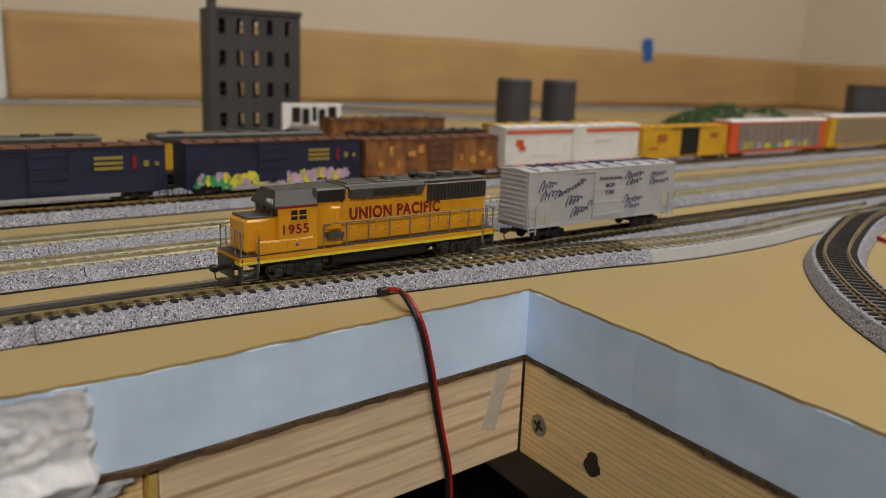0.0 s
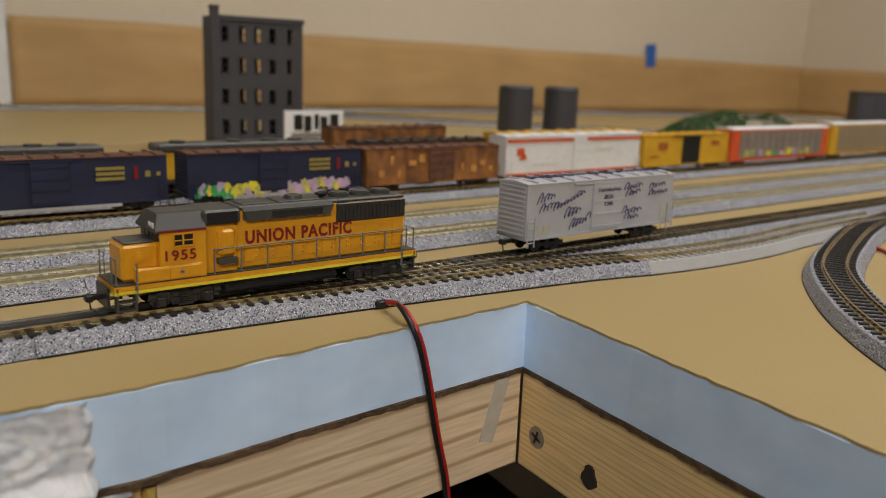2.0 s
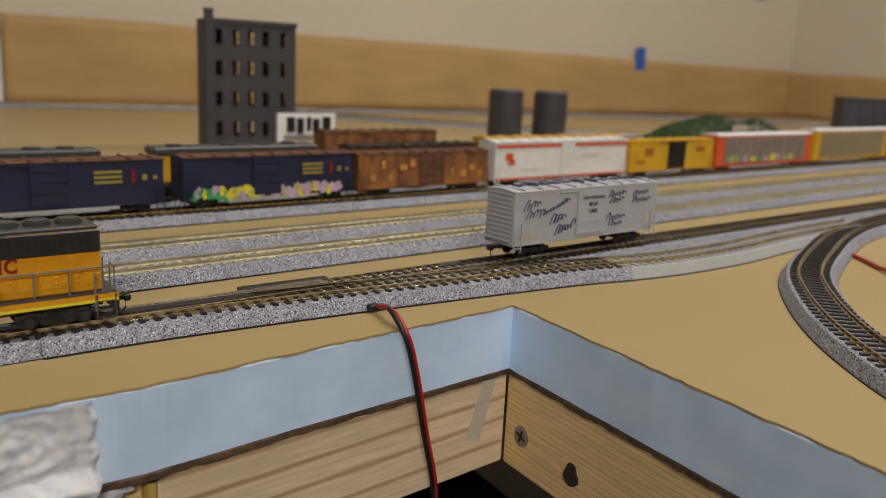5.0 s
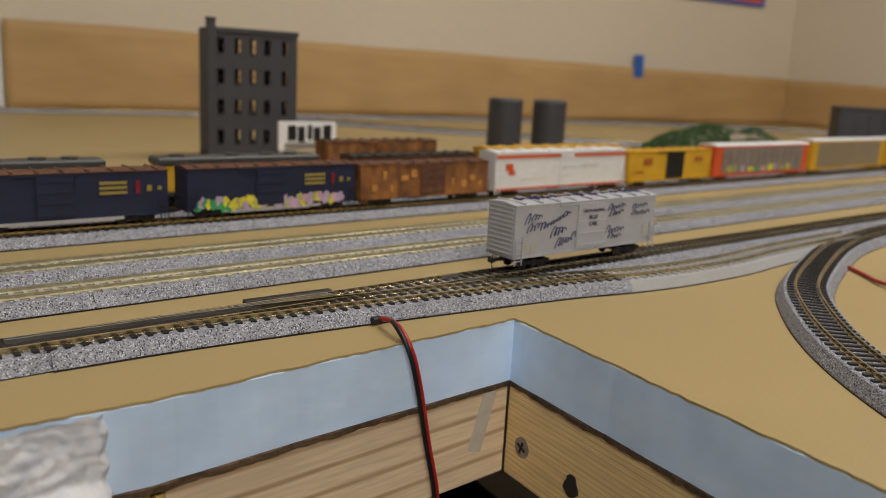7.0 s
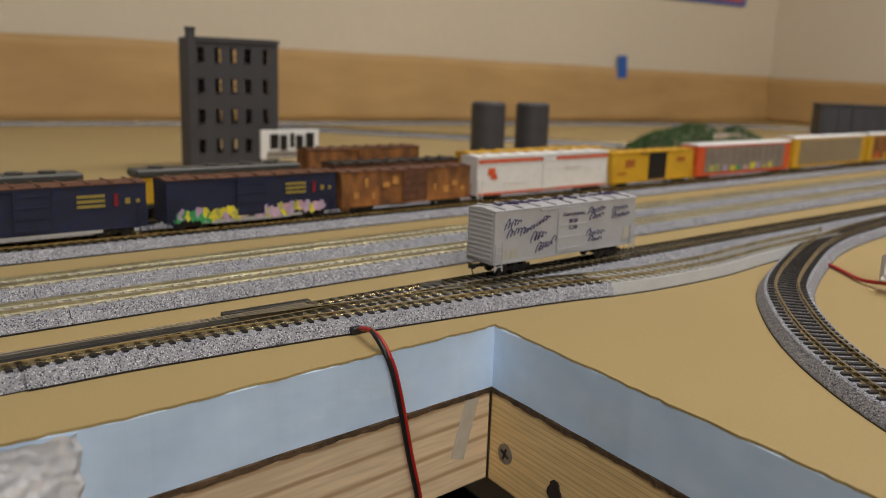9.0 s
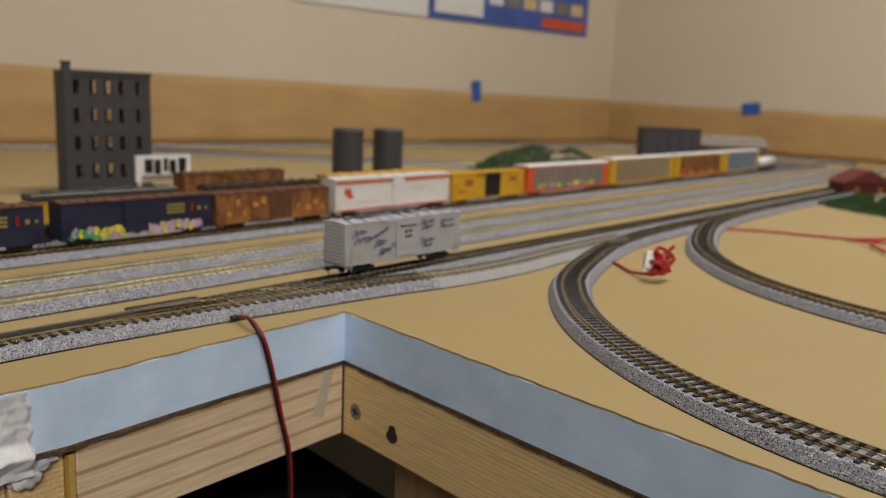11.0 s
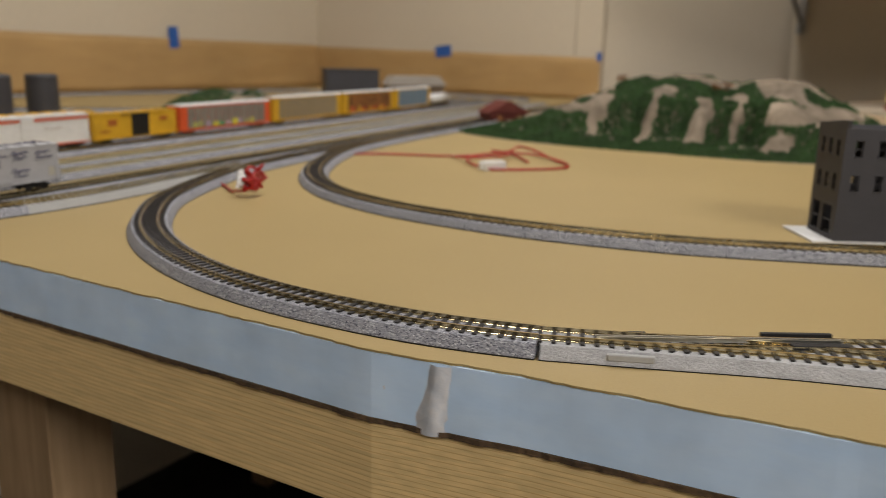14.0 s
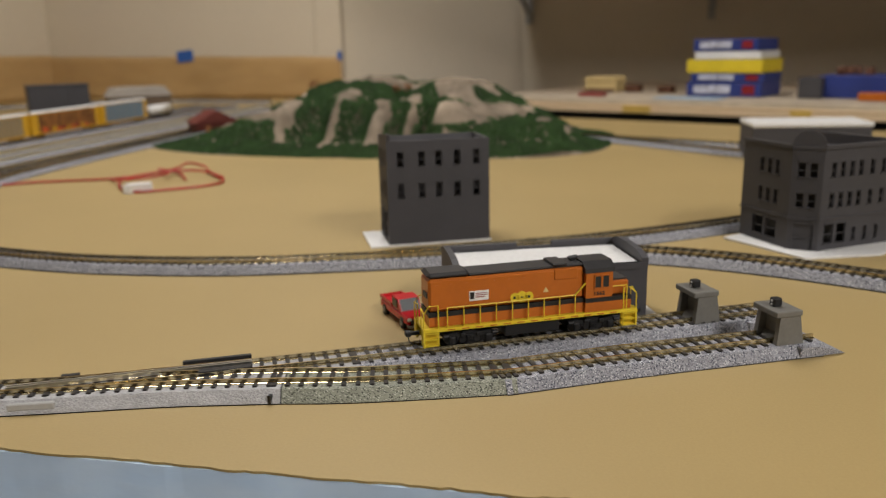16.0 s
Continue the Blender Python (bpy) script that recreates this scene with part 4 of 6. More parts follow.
def yellow_loco():
    """Four-axle diesel; its cab end points to minus x. Middle at x = 0."""
    t = thing("locomotive", pose(0, 0, 0), "yellow and grey model diesel locomotive running on the yard track", "locomotive")
    rail_mat = mat("dull_handrail", (0.17, 0.165, 0.14), 0.5, scale=700)
    # frame and walkway
    bm = bmesh.new()
    bm_box(bm, -0.0575, 0.0585, -0.0088, 0.0088, 0.0079, 0.0093)
    fr = part("frame", bm, YELLOW, t, "yellow frame side")
    bm = bmesh.new()
    bm_box(bm, -0.0575, 0.0585, -0.0089, 0.0089, 0.0068, 0.0078)
    part("sill_stripe", bm, BRIGHTYELLOW, fr, "bright lemon stripe along the sill")
    bm = bmesh.new()
    bm_box(bm, -0.0573, 0.0583, -0.0086, 0.0086, 0.0094, 0.0097)
    bm_box(bm, -0.052, 0.053, -0.006, 0.006, 0.0052, 0.0067)
    part("walkway", bm, ROOFGREY, t, "grey walkway")
    # low nose
    bm = bmesh.new()
    bm_box(bm, -0.0538, -0.0425, -0.0062, 0.0062, 0.0098, 0.0212, bev=0.0009)
    part("nose", bm, YELLOW, t, "yellow short nose")
    bm = bmesh.new()
    bm_box(bm, -0.0530, -0.0428, -0.0056, 0.0056, 0.0213, 0.0219, bev=0.0002)
    part("nose_top", bm, ROOFGREY, t)
    bm = bmesh.new()
    bm_cyl(bm, pose(-0.0487, -0.0064, 0.0172, 90, 0, 0), 0.0017, 0.0006, 16)
    bm_cyl(bm, pose(-0.0487, -0.0067, 0.0172, 90, 0, 0), 0.0010, 0.0008, 12)
    part("brake_wheel", bm, YELLOW, t, "round yellow brake wheel")
    # cab
    bm = bmesh.new()
    outline = [(-0.0432, 0.0098), (-0.0232, 0.0098), (-0.0232, 0.0250), (-0.0432, 0.0250)]
    bm_prism(bm, outline, -0.0088, 0.0088)
    cab = part("cab", bm, YELLOW, t, "yellow cab")
    bm = bmesh.new()
    bm_prism(bm, [(-0.0091, 0.0246), (0.0091, 0.0246), (0.0090, 0.0253), (0.0056, 0.0298), (0.0045, 0.0302), (-0.0045, 0.0302), (-0.0056, 0.0298), (-0.0090, 0.0253)], 0.0232, 0.0446)
    bmesh.ops.transform(bm, matrix=pose(0, 0, 0, 0, 0, 90), verts=bm.verts)
    for v in bm.verts:
        if v.co.x < -0.04 and v.co.z > 0.029:
            v.co.x += 0.0022
    roof = part("cab_roof", bm, ROOFGREY, cab, "grey angled cab roof")
    for s in (-1, 1):
        bm = bmesh.new()
        bm_box(bm, -0.0341, -0.0273, min(s * 0.00895, s * 0.0086), max(s * 0.00895, s * 0.0086), 0.0202, 0.0238)
        win = part("window", bm, GLASSDARK, cab, "dark cab side window")
        bm = bmesh.new()
        for d in ((-0.0344, -0.0270, 0.0198, 0.0203), (-0.0344, -0.0270, 0.0237, 0.0241), (-0.0344, -0.0339, 0.0198, 0.0241), (-0.0275, -0.0270, 0.0198, 0.0241), (-0.0309, -0.0304, 0.0198, 0.0241), (-0.0344, -0.0270, 0.0217, 0.0220)):
            bm_box(bm, d[0], d[1], s * 0.0091 - 0.0002, s * 0.0091 + 0.0002, d[2], d[3])
        part("window_frame", bm, YELLOW, win)
    bars(cab, [(-0.0438, -0.0232, 0.0245, 0.0251)], RED, -0.0090, name="red_stripe")
    for y in (-0.0062, -0.0020, 0.0020, 0.0062):
        box_part("window", (-0.0435, -0.0431, y - 0.0015, y + 0.0015, 0.0218, 0.0246), GLASSDARK, cab)
    lettering("number_board", "1955", 0.0026, WHITE, roof, pose(-0.0443, -0.0042, 0.0263, 90, 0, -90), 0.0001, "white number above the windscreen")
    lettering("road_number", "1955", 0.0045, RED, cab, front(-0.0314, -0.0092, 0.0172), 0.00012, "red road number", 1.1, 1.12)
    # lower cab side box and equipment behind the cab
    bm = bmesh.new()
    bm_box(bm, -0.0505, -0.0249, -0.0090, -0.0062, 0.0098, 0.0142, bev=0.0002)
    for x, w in ((-0.0500, 0.0125), (-0.0370, 0.0118)):
        bm_box(bm, x, x + w, -0.0092, -0.0089, 0.0102, 0.0138, bev=0.0001)
        for q in (0.2, 0.5, 0.8):
            bm_box(bm, x + w * q - 0.0004, x + w * q + 0.0004, -0.0094, -0.0091, 0.0130, 0.0134)
    box = part("battery_box", bm, YELLOW, t, "yellow battery boxes below the cab")
    bm = bmesh.new()
    bm_box(bm, -0.0318, -0.0306, -0.00935, -0.0091, 0.0115, 0.0125, bev=0.0003)
    part("badge", bm, mat("badge_blue", (0.10, 0.12, 0.30), 0.5), box, "tiny blue and white badge")
    bm = bmesh.new()
    bm_box(bm, -0.0232, -0.0120, -0.0066, 0.0066, 0.0098, 0.0258)
    part("equipment_hood", bm, YELLOW, t)
    bm = bmesh.new()
    bm_box(bm, -0.0188, -0.0128, -0.0086, -0.0040, 0.0146, 0.0244, bev=0.0014)
    for k in (-1, 0, 1):
        bm_box(bm, -0.0158 + k * 0.0018 - 0.0001, -0.0158 + k * 0.0018 + 0.0001, -0.0088, -0.0085, 0.0165, 0.0225)
    part("filter_box", bm, YELLOW, t, "rounded yellow filter box")
    bm = bmesh.new()
    bm_box(bm, -0.0190, -0.0126, -0.0092, -0.0030, 0.0127, 0.0145)
    part("grille", bm, ROOFGREY, t, "grey grille below the filter box")
    bm = bmesh.new()
    bm_box(bm, -0.0236, -0.0110, -0.0080, 0.0080, 0.0253, 0.0301, bev=0.0008)
    duct = part("blower_duct", bm, ROOFGREY, t)
    for q in (-1, 1):
        box_part("duct_panel", (-0.0224, -0.0122, q * 0.0081 - 0.0001, q * 0.0081 + 0.0001, 0.0258, 0.0294), BLACK, duct, "dark intake screen")
    # long hood
    bm = bmesh.new()
    bm_box(bm, -0.0120, 0.0540, -0.0064, 0.0064, 0.0098, 0.0295, bev=0.0006)
    for k in range(11):
        x = -0.0095 + k * 0.0058
        bm_box(bm, x, x + 0.0050, -0.0066, -0.0063, 0.0120, 0.0205, bev=0.0001)
        for z in (0.0132, 0.0150):
            bm_box(bm, x + 0.0040, x + 0.0047, -0.0072, -0.0065, z, z + 0.0007, bev=0.0002)
            bm_box(bm, x + 0.0004, x + 0.0009, -0.0070, -0.0065, z + 0.0004, z + 0.0009)
        bm_box(bm, x + 0.0050, x + 0.0053, -0.0069, -0.0065, 0.0214, 0.0217)
        bm_box(bm, x + 0.0010, x + 0.0016, -0.0070, -0.0062, 0.0249, 0.0253)
        bm_box(bm, x + 0.0036, x + 0.0042, -0.0070, -0.0062, 0.0249, 0.0253)
    part("long_hood", bm, YELLOW, t, "yellow long hood with doors")
    bm = bmesh.new()
    bm_box(bm, -0.0110, 0.0300, -0.0064, 0.0064, 0.0286, 0.0304, bev=0.0005)
    for x0, x1 in ((-0.009, 0.0), (0.004, 0.020)):
        bm_box(bm, x0, x1, -0.0045, 0.0045, 0.0302, 0.0308, bev=0.0002)
    part("hood_top", bm, ROOFGREY, t)
    bm = bmesh.new()
    for q in (-1, 1):
        vs = bm_box(bm, -0.0100, 0.0235, min(q * 0.0060, q * 0.0083), max(q * 0.0060, q * 0.0083), 0.0258, 0.0302)
        for v in vs:
            if abs(v.co.y) > 0.008 and v.co.z > 0.029:
                v.co.z = 0.0290
            if abs(v.co.y) > 0.008 and v.co.z < 0.027:
                v.co.x = min(max(v.co.x, -0.0082), 0.0220)
    duct = part("blister_duct", bm, ROOFGREY, t, "grey side duct with louvres")
    for k in range(4):
        box_part("louvre", (0.0000, 0.0190, -0.0086, -0.0082, 0.0264 + k * 0.0006, 0.0267 + k * 0.0006), TRUCK, duct)
    bm = bmesh.new()
    bm_box(bm, 0.0255, 0.0538, -0.0071, 0.0071, 0.0222, 0.0290, bev=0.0004)
    for k in range(16):
        bm_box(bm, 0.0270 + k * 0.0016, 0.0274 + k * 0.0016, -0.0073, -0.0070, 0.0230, 0.0282)
    part("radiator", bm, TRUCK, t, "dark radiator intake screen")
    bm = bmesh.new()
    bm_box(bm, 0.0260, 0.0535, -0.0066, 0.0066, 0.0290, 0.0304, bev=0.0005)
    part("radiator_top", bm, ROOFGREY, t)
    for x in (0.0300, 0.0385, 0.0470):
        bm = bmesh.new()
        bm_cyl(bm, pose(x, 0, 0.0310), 0.0037, 0.0012, 24)
        bm_cyl(bm, pose(x, 0, 0.0317), 0.0030, 0.0006, 24)
        part("fan", bm, ROOFGREY, t, "round roof fan")
    bm = bmesh.new()
    for dx, dy in ((0, 0), (0.0012, 0.0010), (-0.0005, -0.0012)):
        bm_cyl(bm, pose(0.0230 + dx, dy, 0.0318, 0, 90, 0), 0.0005, 0.0034, 8, 0.0009)
    bm_box(bm, 0.0225, 0.0235, -0.001, 0.001, 0.0300, 0.0316)
    part("horn", bm, BLACK, t, "three-chime horn")
    bm = bmesh.new()
    bm_cyl(bm, pose(0.0120, 0, 0.0313), 0.0034, 0.0014, 20, 0.0030)
    part("fan", bm, ROOFGREY, t)
    lettering("nameboard", "UNION PACIFIC", 0.0058, RED, t, front(0.0115, -0.0066, 0.0199), 0.00012, "red railroad lettering on the hood", 0.88, 1.13, 0.034)
    bars(t, [(-0.0128, -0.0118, 0.0246, 0.0256)], RED, -0.0066)
    # handrails and steps
    for s in (-1, 1):
        bm = bmesh.new()
        handrail(bm, s * 0.0086, -0.0205, 0.0535, 0.0097, 0.0178, 9)
        part("handrail", bm, rail_mat, t, "thin grey handrail")
        for e in (-1, 1):
            x = -0.0565 if e < 0 else 0.0575
            bm = bmesh.new()
            bm_tube(bm, [(x, s * 0.0080, 0.0085), (x, s * 0.0080, 0.0178)], 0.0003, 5)
            bm_tube(bm, [(x, s * 0.0035, 0.0095), (x, s * 0.0035, 0.0178), (x, s * 0.0080, 0.0172)], 0.0003, 5)
            bm_tube(bm, [(x - e * 0.0062, s * 0.0088, 0.0040), (x - e * 0.0062, s * 0.0088, 0.0160)], 0.0003, 5)
            part("end_rail", bm, rail_mat, t)
            bm = bmesh.new()
            for k in range(3):
                xa, xb = sorted((x, x - e * 0.0058))
                bm_box(bm, xa, xb, s * 0.0075 - 0.0014, s * 0.0075 + 0.0014, 0.0016 + k * 0.0026, 0.0020 + k * 0.0026)
            for xx in (x, x - e * 0.0058):
                bm_box(bm, xx - 0.0003, xx + 0.0003, s * 0.0075 - 0.0014, s * 0.0075 + 0.0014, 0.0014, 0.0090)
            part("step", bm, ROOFGREY, t, "grey corner steps")
    for e in (-1, 1):
        x = -0.0580 if e < 0 else 0.0588
        box_part("pilot", (min(x, x + e * 0.0008), max(x, x + e * 0.0008), -0.0056, 0.0056, 0.0022, 0.0086), TRUCK, t)
        coupler(t, x, e)
    # short nose and cab, in the proportions of the model
    for ob in t.children_recursive:
        if ob.type == "MESH" and ob.name.split(".")[0] not in ("nameboard", "road_number", "number_board"):
            m = ob.matrix_basis
            for v in ob.data.vertices:
                p = m @ v.co
                p.x = float(np.interp(p.x, (-0.0700, -0.0580, -0.0538, -0.0432, -0.0330, 0.0255, 0.0540, 0.0585, 0.0700), (-0.0636, -0.0516, -0.0480, -0.0372, -0.0325, 0.0255, 0.0550, 0.0590, 0.0705)))
                v.co = m.inverted() @ p
        elif ob.name.startswith("number_board"):
            ob.location.x += 0.0061
    # underside
    bm = bmesh.new()
    bm_cyl(bm, pose(0.0045, 0, 0.0042, 0, 90, 0), 0.0080, 0.041, 24)
    for v in bm.verts:
        v.co.z = 0.0040 + (v.co.z - 0.0042) * 0.36
    bm_box(bm, -0.016, 0.025, -0.0068, 0.0068, 0.0035, 0.0066, bev=0.0006)
    part("fuel_tank", bm, BLACK, t, "black fuel tank")
    loco_truck(t, -0.0295, 0.0150)
    loco_truck(t, 0.0415, 0.0155)
    return t


LOCO = yellow_loco()


def orange_loco():
    t = thing("locomotive", pose(0.1472, -0.5378, 0.0072, 0, 0, -57.8), "orange and black model switcher with yellow handrails on a spur", "locomotive")
    YR = mat("rail_yellow", (0.80, 0.60, 0.03), 0.45, scale=700)
    DARK = mat("roof_black", (0.024, 0.023, 0.024), 0.5, scale=900, coarse=150)
    bm = bmesh.new()
    bm_box(bm, -0.0455, 0.0455, -0.0085, 0.0085, 0.0072, 0.0086)
    fr = part("frame", bm, YR, t, "yellow sill")
    bm = bmesh.new()
    for k in range(13):
        bm_box(bm, -0.036 + k * 0.0058, -0.033 + k * 0.0058, -0.0087, -0.0084, 0.0076, 0.0080)
    part("slots", bm, ORANGE, fr)
    bm = bmesh.new()
    bm_box(bm, -0.0430, 0.0225, -0.0066, 0.0066, 0.0088, 0.0128)
    bm_box(bm, 0.0225, 0.0430, -0.0082, 0.0082, 0.0088, 0.0110)
    part("lower_hood", bm, ORANGE, t)
    bm = bmesh.new()
    bm_box(bm, -0.0431, 0.0226, -0.0067, 0.0067, 0.0128, 0.0148)
    bm_box(bm, 0.0226, 0.0432, -0.0083, 0.0083, 0.0128, 0.0146)
    part("black_band", bm, BLACK, t, "black band round the hood")
    bm = bmesh.new()
    bm_box(bm, -0.0430, 0.0225, -0.0066, 0.0066, 0.0148, 0.0280, bev=0.0010)
    for k in range(10):
        for z in (0.0170, 0.0255):
            bm_box(bm, -0.040 + k * 0.006, -0.0392 + k * 0.006, -0.0068, -0.0065, z, z + 0.0005)
    bm_box(bm, 0.0095, 0.0195, -0.0070, -0.0060, 0.0235, 0.0278, bev=0.0002)
    hood = part("long_hood", bm, ORANGE, t, "orange long hood")
    bm = bmesh.new()
    bm_box(bm, -0.0432, -0.0260, -0.0064, 0.0064, 0.0281, 0.0304, bev=0.0014)
    bm_box(bm, -0.0262, 0.0225, -0.0058, 0.0058, 0.0281, 0.0292, bev=0.0004)
    bm_box(bm, 0.0090, 0.0150, -0.0066, 0.0050, 0.0292, 0.0302, bev=0.0003)
    part("roof", bm, DARK, t, "black hood roof")
    bm = bmesh.new()
    bm_box(bm, 0.0226, 0.0345, -0.0084, 0.0084, 0.0148, 0.0262)
    bm_box(bm, 0.0226, 0.0430, -0.0060, 0.0060, 0.0146, 0.0205, bev=0.0006)
    bm_box(bm, 0.0226, 0.0430, -0.0083, 0.0083, 0.0110, 0.0128)
    cab = part("cab", bm, ORANGE, t, "orange cab and short nose")
    bm = bmesh.new()
    bm_prism(bm, [(-0.0088, 0.0255), (0.0088, 0.0255), (0.0086, 0.0272), (0.0050, 0.0298), (-0.0050, 0.0298), (-0.0086, 0.0272)], -0.0222, -0.0352)
    bmesh.ops.transform(bm, matrix=pose(0, 0, 0, 0, 0, 90), verts=bm.verts)
    part("cab_roof", bm, DARK, cab, "dark cab roof")
    for x in (0.0265, 0.0300):
        w = box_part("window", (x, x + 0.0026, -0.0087, -0.0083, 0.0192, 0.0240), GLASSDARK, cab)
        bm = bmesh.new()
        for d in ((x - 0.0004, x, 0.0188, 0.0244), (x + 0.0026, x + 0.0030, 0.0188, 0.0244), (x - 0.0004, x + 0.0030, 0.0240, 0.0244), (x - 0.0004, x + 0.0030, 0.0188, 0.0192)):
            bm_box(bm, d[0], d[1], -0.0089, -0.0085, d[2], d[3])
        part("window_frame", bm, ORANGE, w)
    box_part("nose_top", (0.035, 0.0425, -0.0050, 0.0050, 0.0206, 0.0212), DARK, cab)
    lettering("road_number", "1562", 0.0022, DARK, cab, front(0.0285, -0.0086, 0.0166), 0.0001, "dark road number", 1.2)
    box_part("number_board", (-0.0438, -0.0432, -0.0050, 0.0000, 0.0205, 0.0225), DARK, hood)
    bm = bmesh.new()
    bm_box(bm, -0.0265, -0.0185, -0.0069, -0.0066, 0.0182, 0.0222)
    sg = part("sign", bm, WHITE, hood, "small white panel with tiny print")
    bars(sg, [(-0.0262, -0.0245, 0.0190, 0.0218)], BLACK, -0.0069)
    bars(sg, [(-0.0240, -0.0190, 0.0210, 0.0213), (-0.0240, -0.0190, 0.0203, 0.0206), (-0.0240, -0.0200, 0.0195, 0.0198)], RED, -0.0069)
    bm = bmesh.new()
    for x, r in ((-0.0075, 0.0019), (-0.0045, 0.0024), (-0.0015, 0.0019)):
        bm_cyl(bm, pose(x, -0.00675, 0.0178, 90, 0, 0), r, 0.0004, 20)
    em = part("emblem", bm, YR, hood, "yellow round emblem")
    bars(em, [(-0.0082, -0.0072, 0.0173, 0.0183), (-0.0052, -0.0036, 0.0176, 0.0180), (-0.0020, -0.0010, 0.0173, 0.0183)], BLACK, -0.00695)
    bm = bmesh.new()
    bm_cyl(bm, pose(0.0058, -0.00675, 0.0196, 90, 0, 0), 0.0014, 0.0003, 3)
    part("emblem", bm, CREAM, hood, "small pale badge")
    for s in (-1, 1):
        bm = bmesh.new()
        handrail(bm, s * 0.0083, -0.0360, 0.0180, 0.0086, 0.0168, 9)
        bm_tube(bm, [(0.0180, s * 0.0083, 0.0168), (0.0225, s * 0.0083, 0.0215)], 0.00030, 5)
        bm_tube(bm, [(0.0345, s * 0.0083, 0.0190), (0.0410, s * 0.0083, 0.0190), (0.0410, s * 0.0083, 0.0086)], 0.00030, 5)
        part("handrail", bm, YR, t, "yellow handrail")
        for e in (-1, 1):
            x = e * 0.0455
            bm = bmesh.new()
            bm_tube(bm, [(x, s * 0.0082, 0.0016), (x, s * 0.0082, 0.0150), (x - e * 0.0020, s * 0.0082, 0.0180), (x - e * 0.0058, s * 0.0082, 0.0180), (x - e * 0.0058, s * 0.0082, 0.0016)], 0.00032, 5)
            bm_tube(bm, [(x, s * 0.0030, 0.0086), (x, s * 0.0030, 0.0160), (x, s * 0.0082, 0.0150)], 0.0003, 5)
            part("end_rail", bm, YR, t)
            bm = bmesh.new()
            xa, xb = sorted((x, x - e * 0.0060))
            for k in range(3):
                bm_box(bm, xa, xb, s * 0.0072 - 0.0013, s * 0.0072 + 0.0013, 0.0014 + k * 0.0025, 0.0018 + k * 0.0025)
            bm_box(bm, xa, xb, s * 0.0060 - 0.0002, s * 0.0060 + 0.0002, 0.0014, 0.0086)
            bm_box(bm, x - 0.0004, x + 0.0004, s * 0.0066 - 0.0020, s * 0.0066 + 0.0020, 0.0012, 0.0086)
            part("step", bm, YR, t, "yellow corner steps")
    for e in (-1, 1):
        coupler(t, e * 0.0458, e)
    bm = bmesh.new()
    bm_box(bm, -0.012, 0.012, -0.0070, 0.0070, 0.0018, 0.0070, bev=0.0006)
    bm_box(bm, -0.043, 0.043, -0.005, 0.005, 0.0050, 0.0072)
    part("fuel_tank", bm, BLACK, t)
    loco_truck(t, -0.0265, 0.0150, BLACK)
    loco_truck(t, 0.0265, 0.0150, BLACK)
    bm = bmesh.new()
    for dx in (0, 0.0012):
        bm_cyl(bm, pose(0.0195 + dx, dx, 0.0306, 0, 90, 0), 0.0004, 0.0034, 8, 0.0008)
    bm_box(bm, 0.019, 0.021, -0.0006, 0.0018, 0.0290, 0.0304)
    part("horn", bm, BLACK, t)


orange_loco()


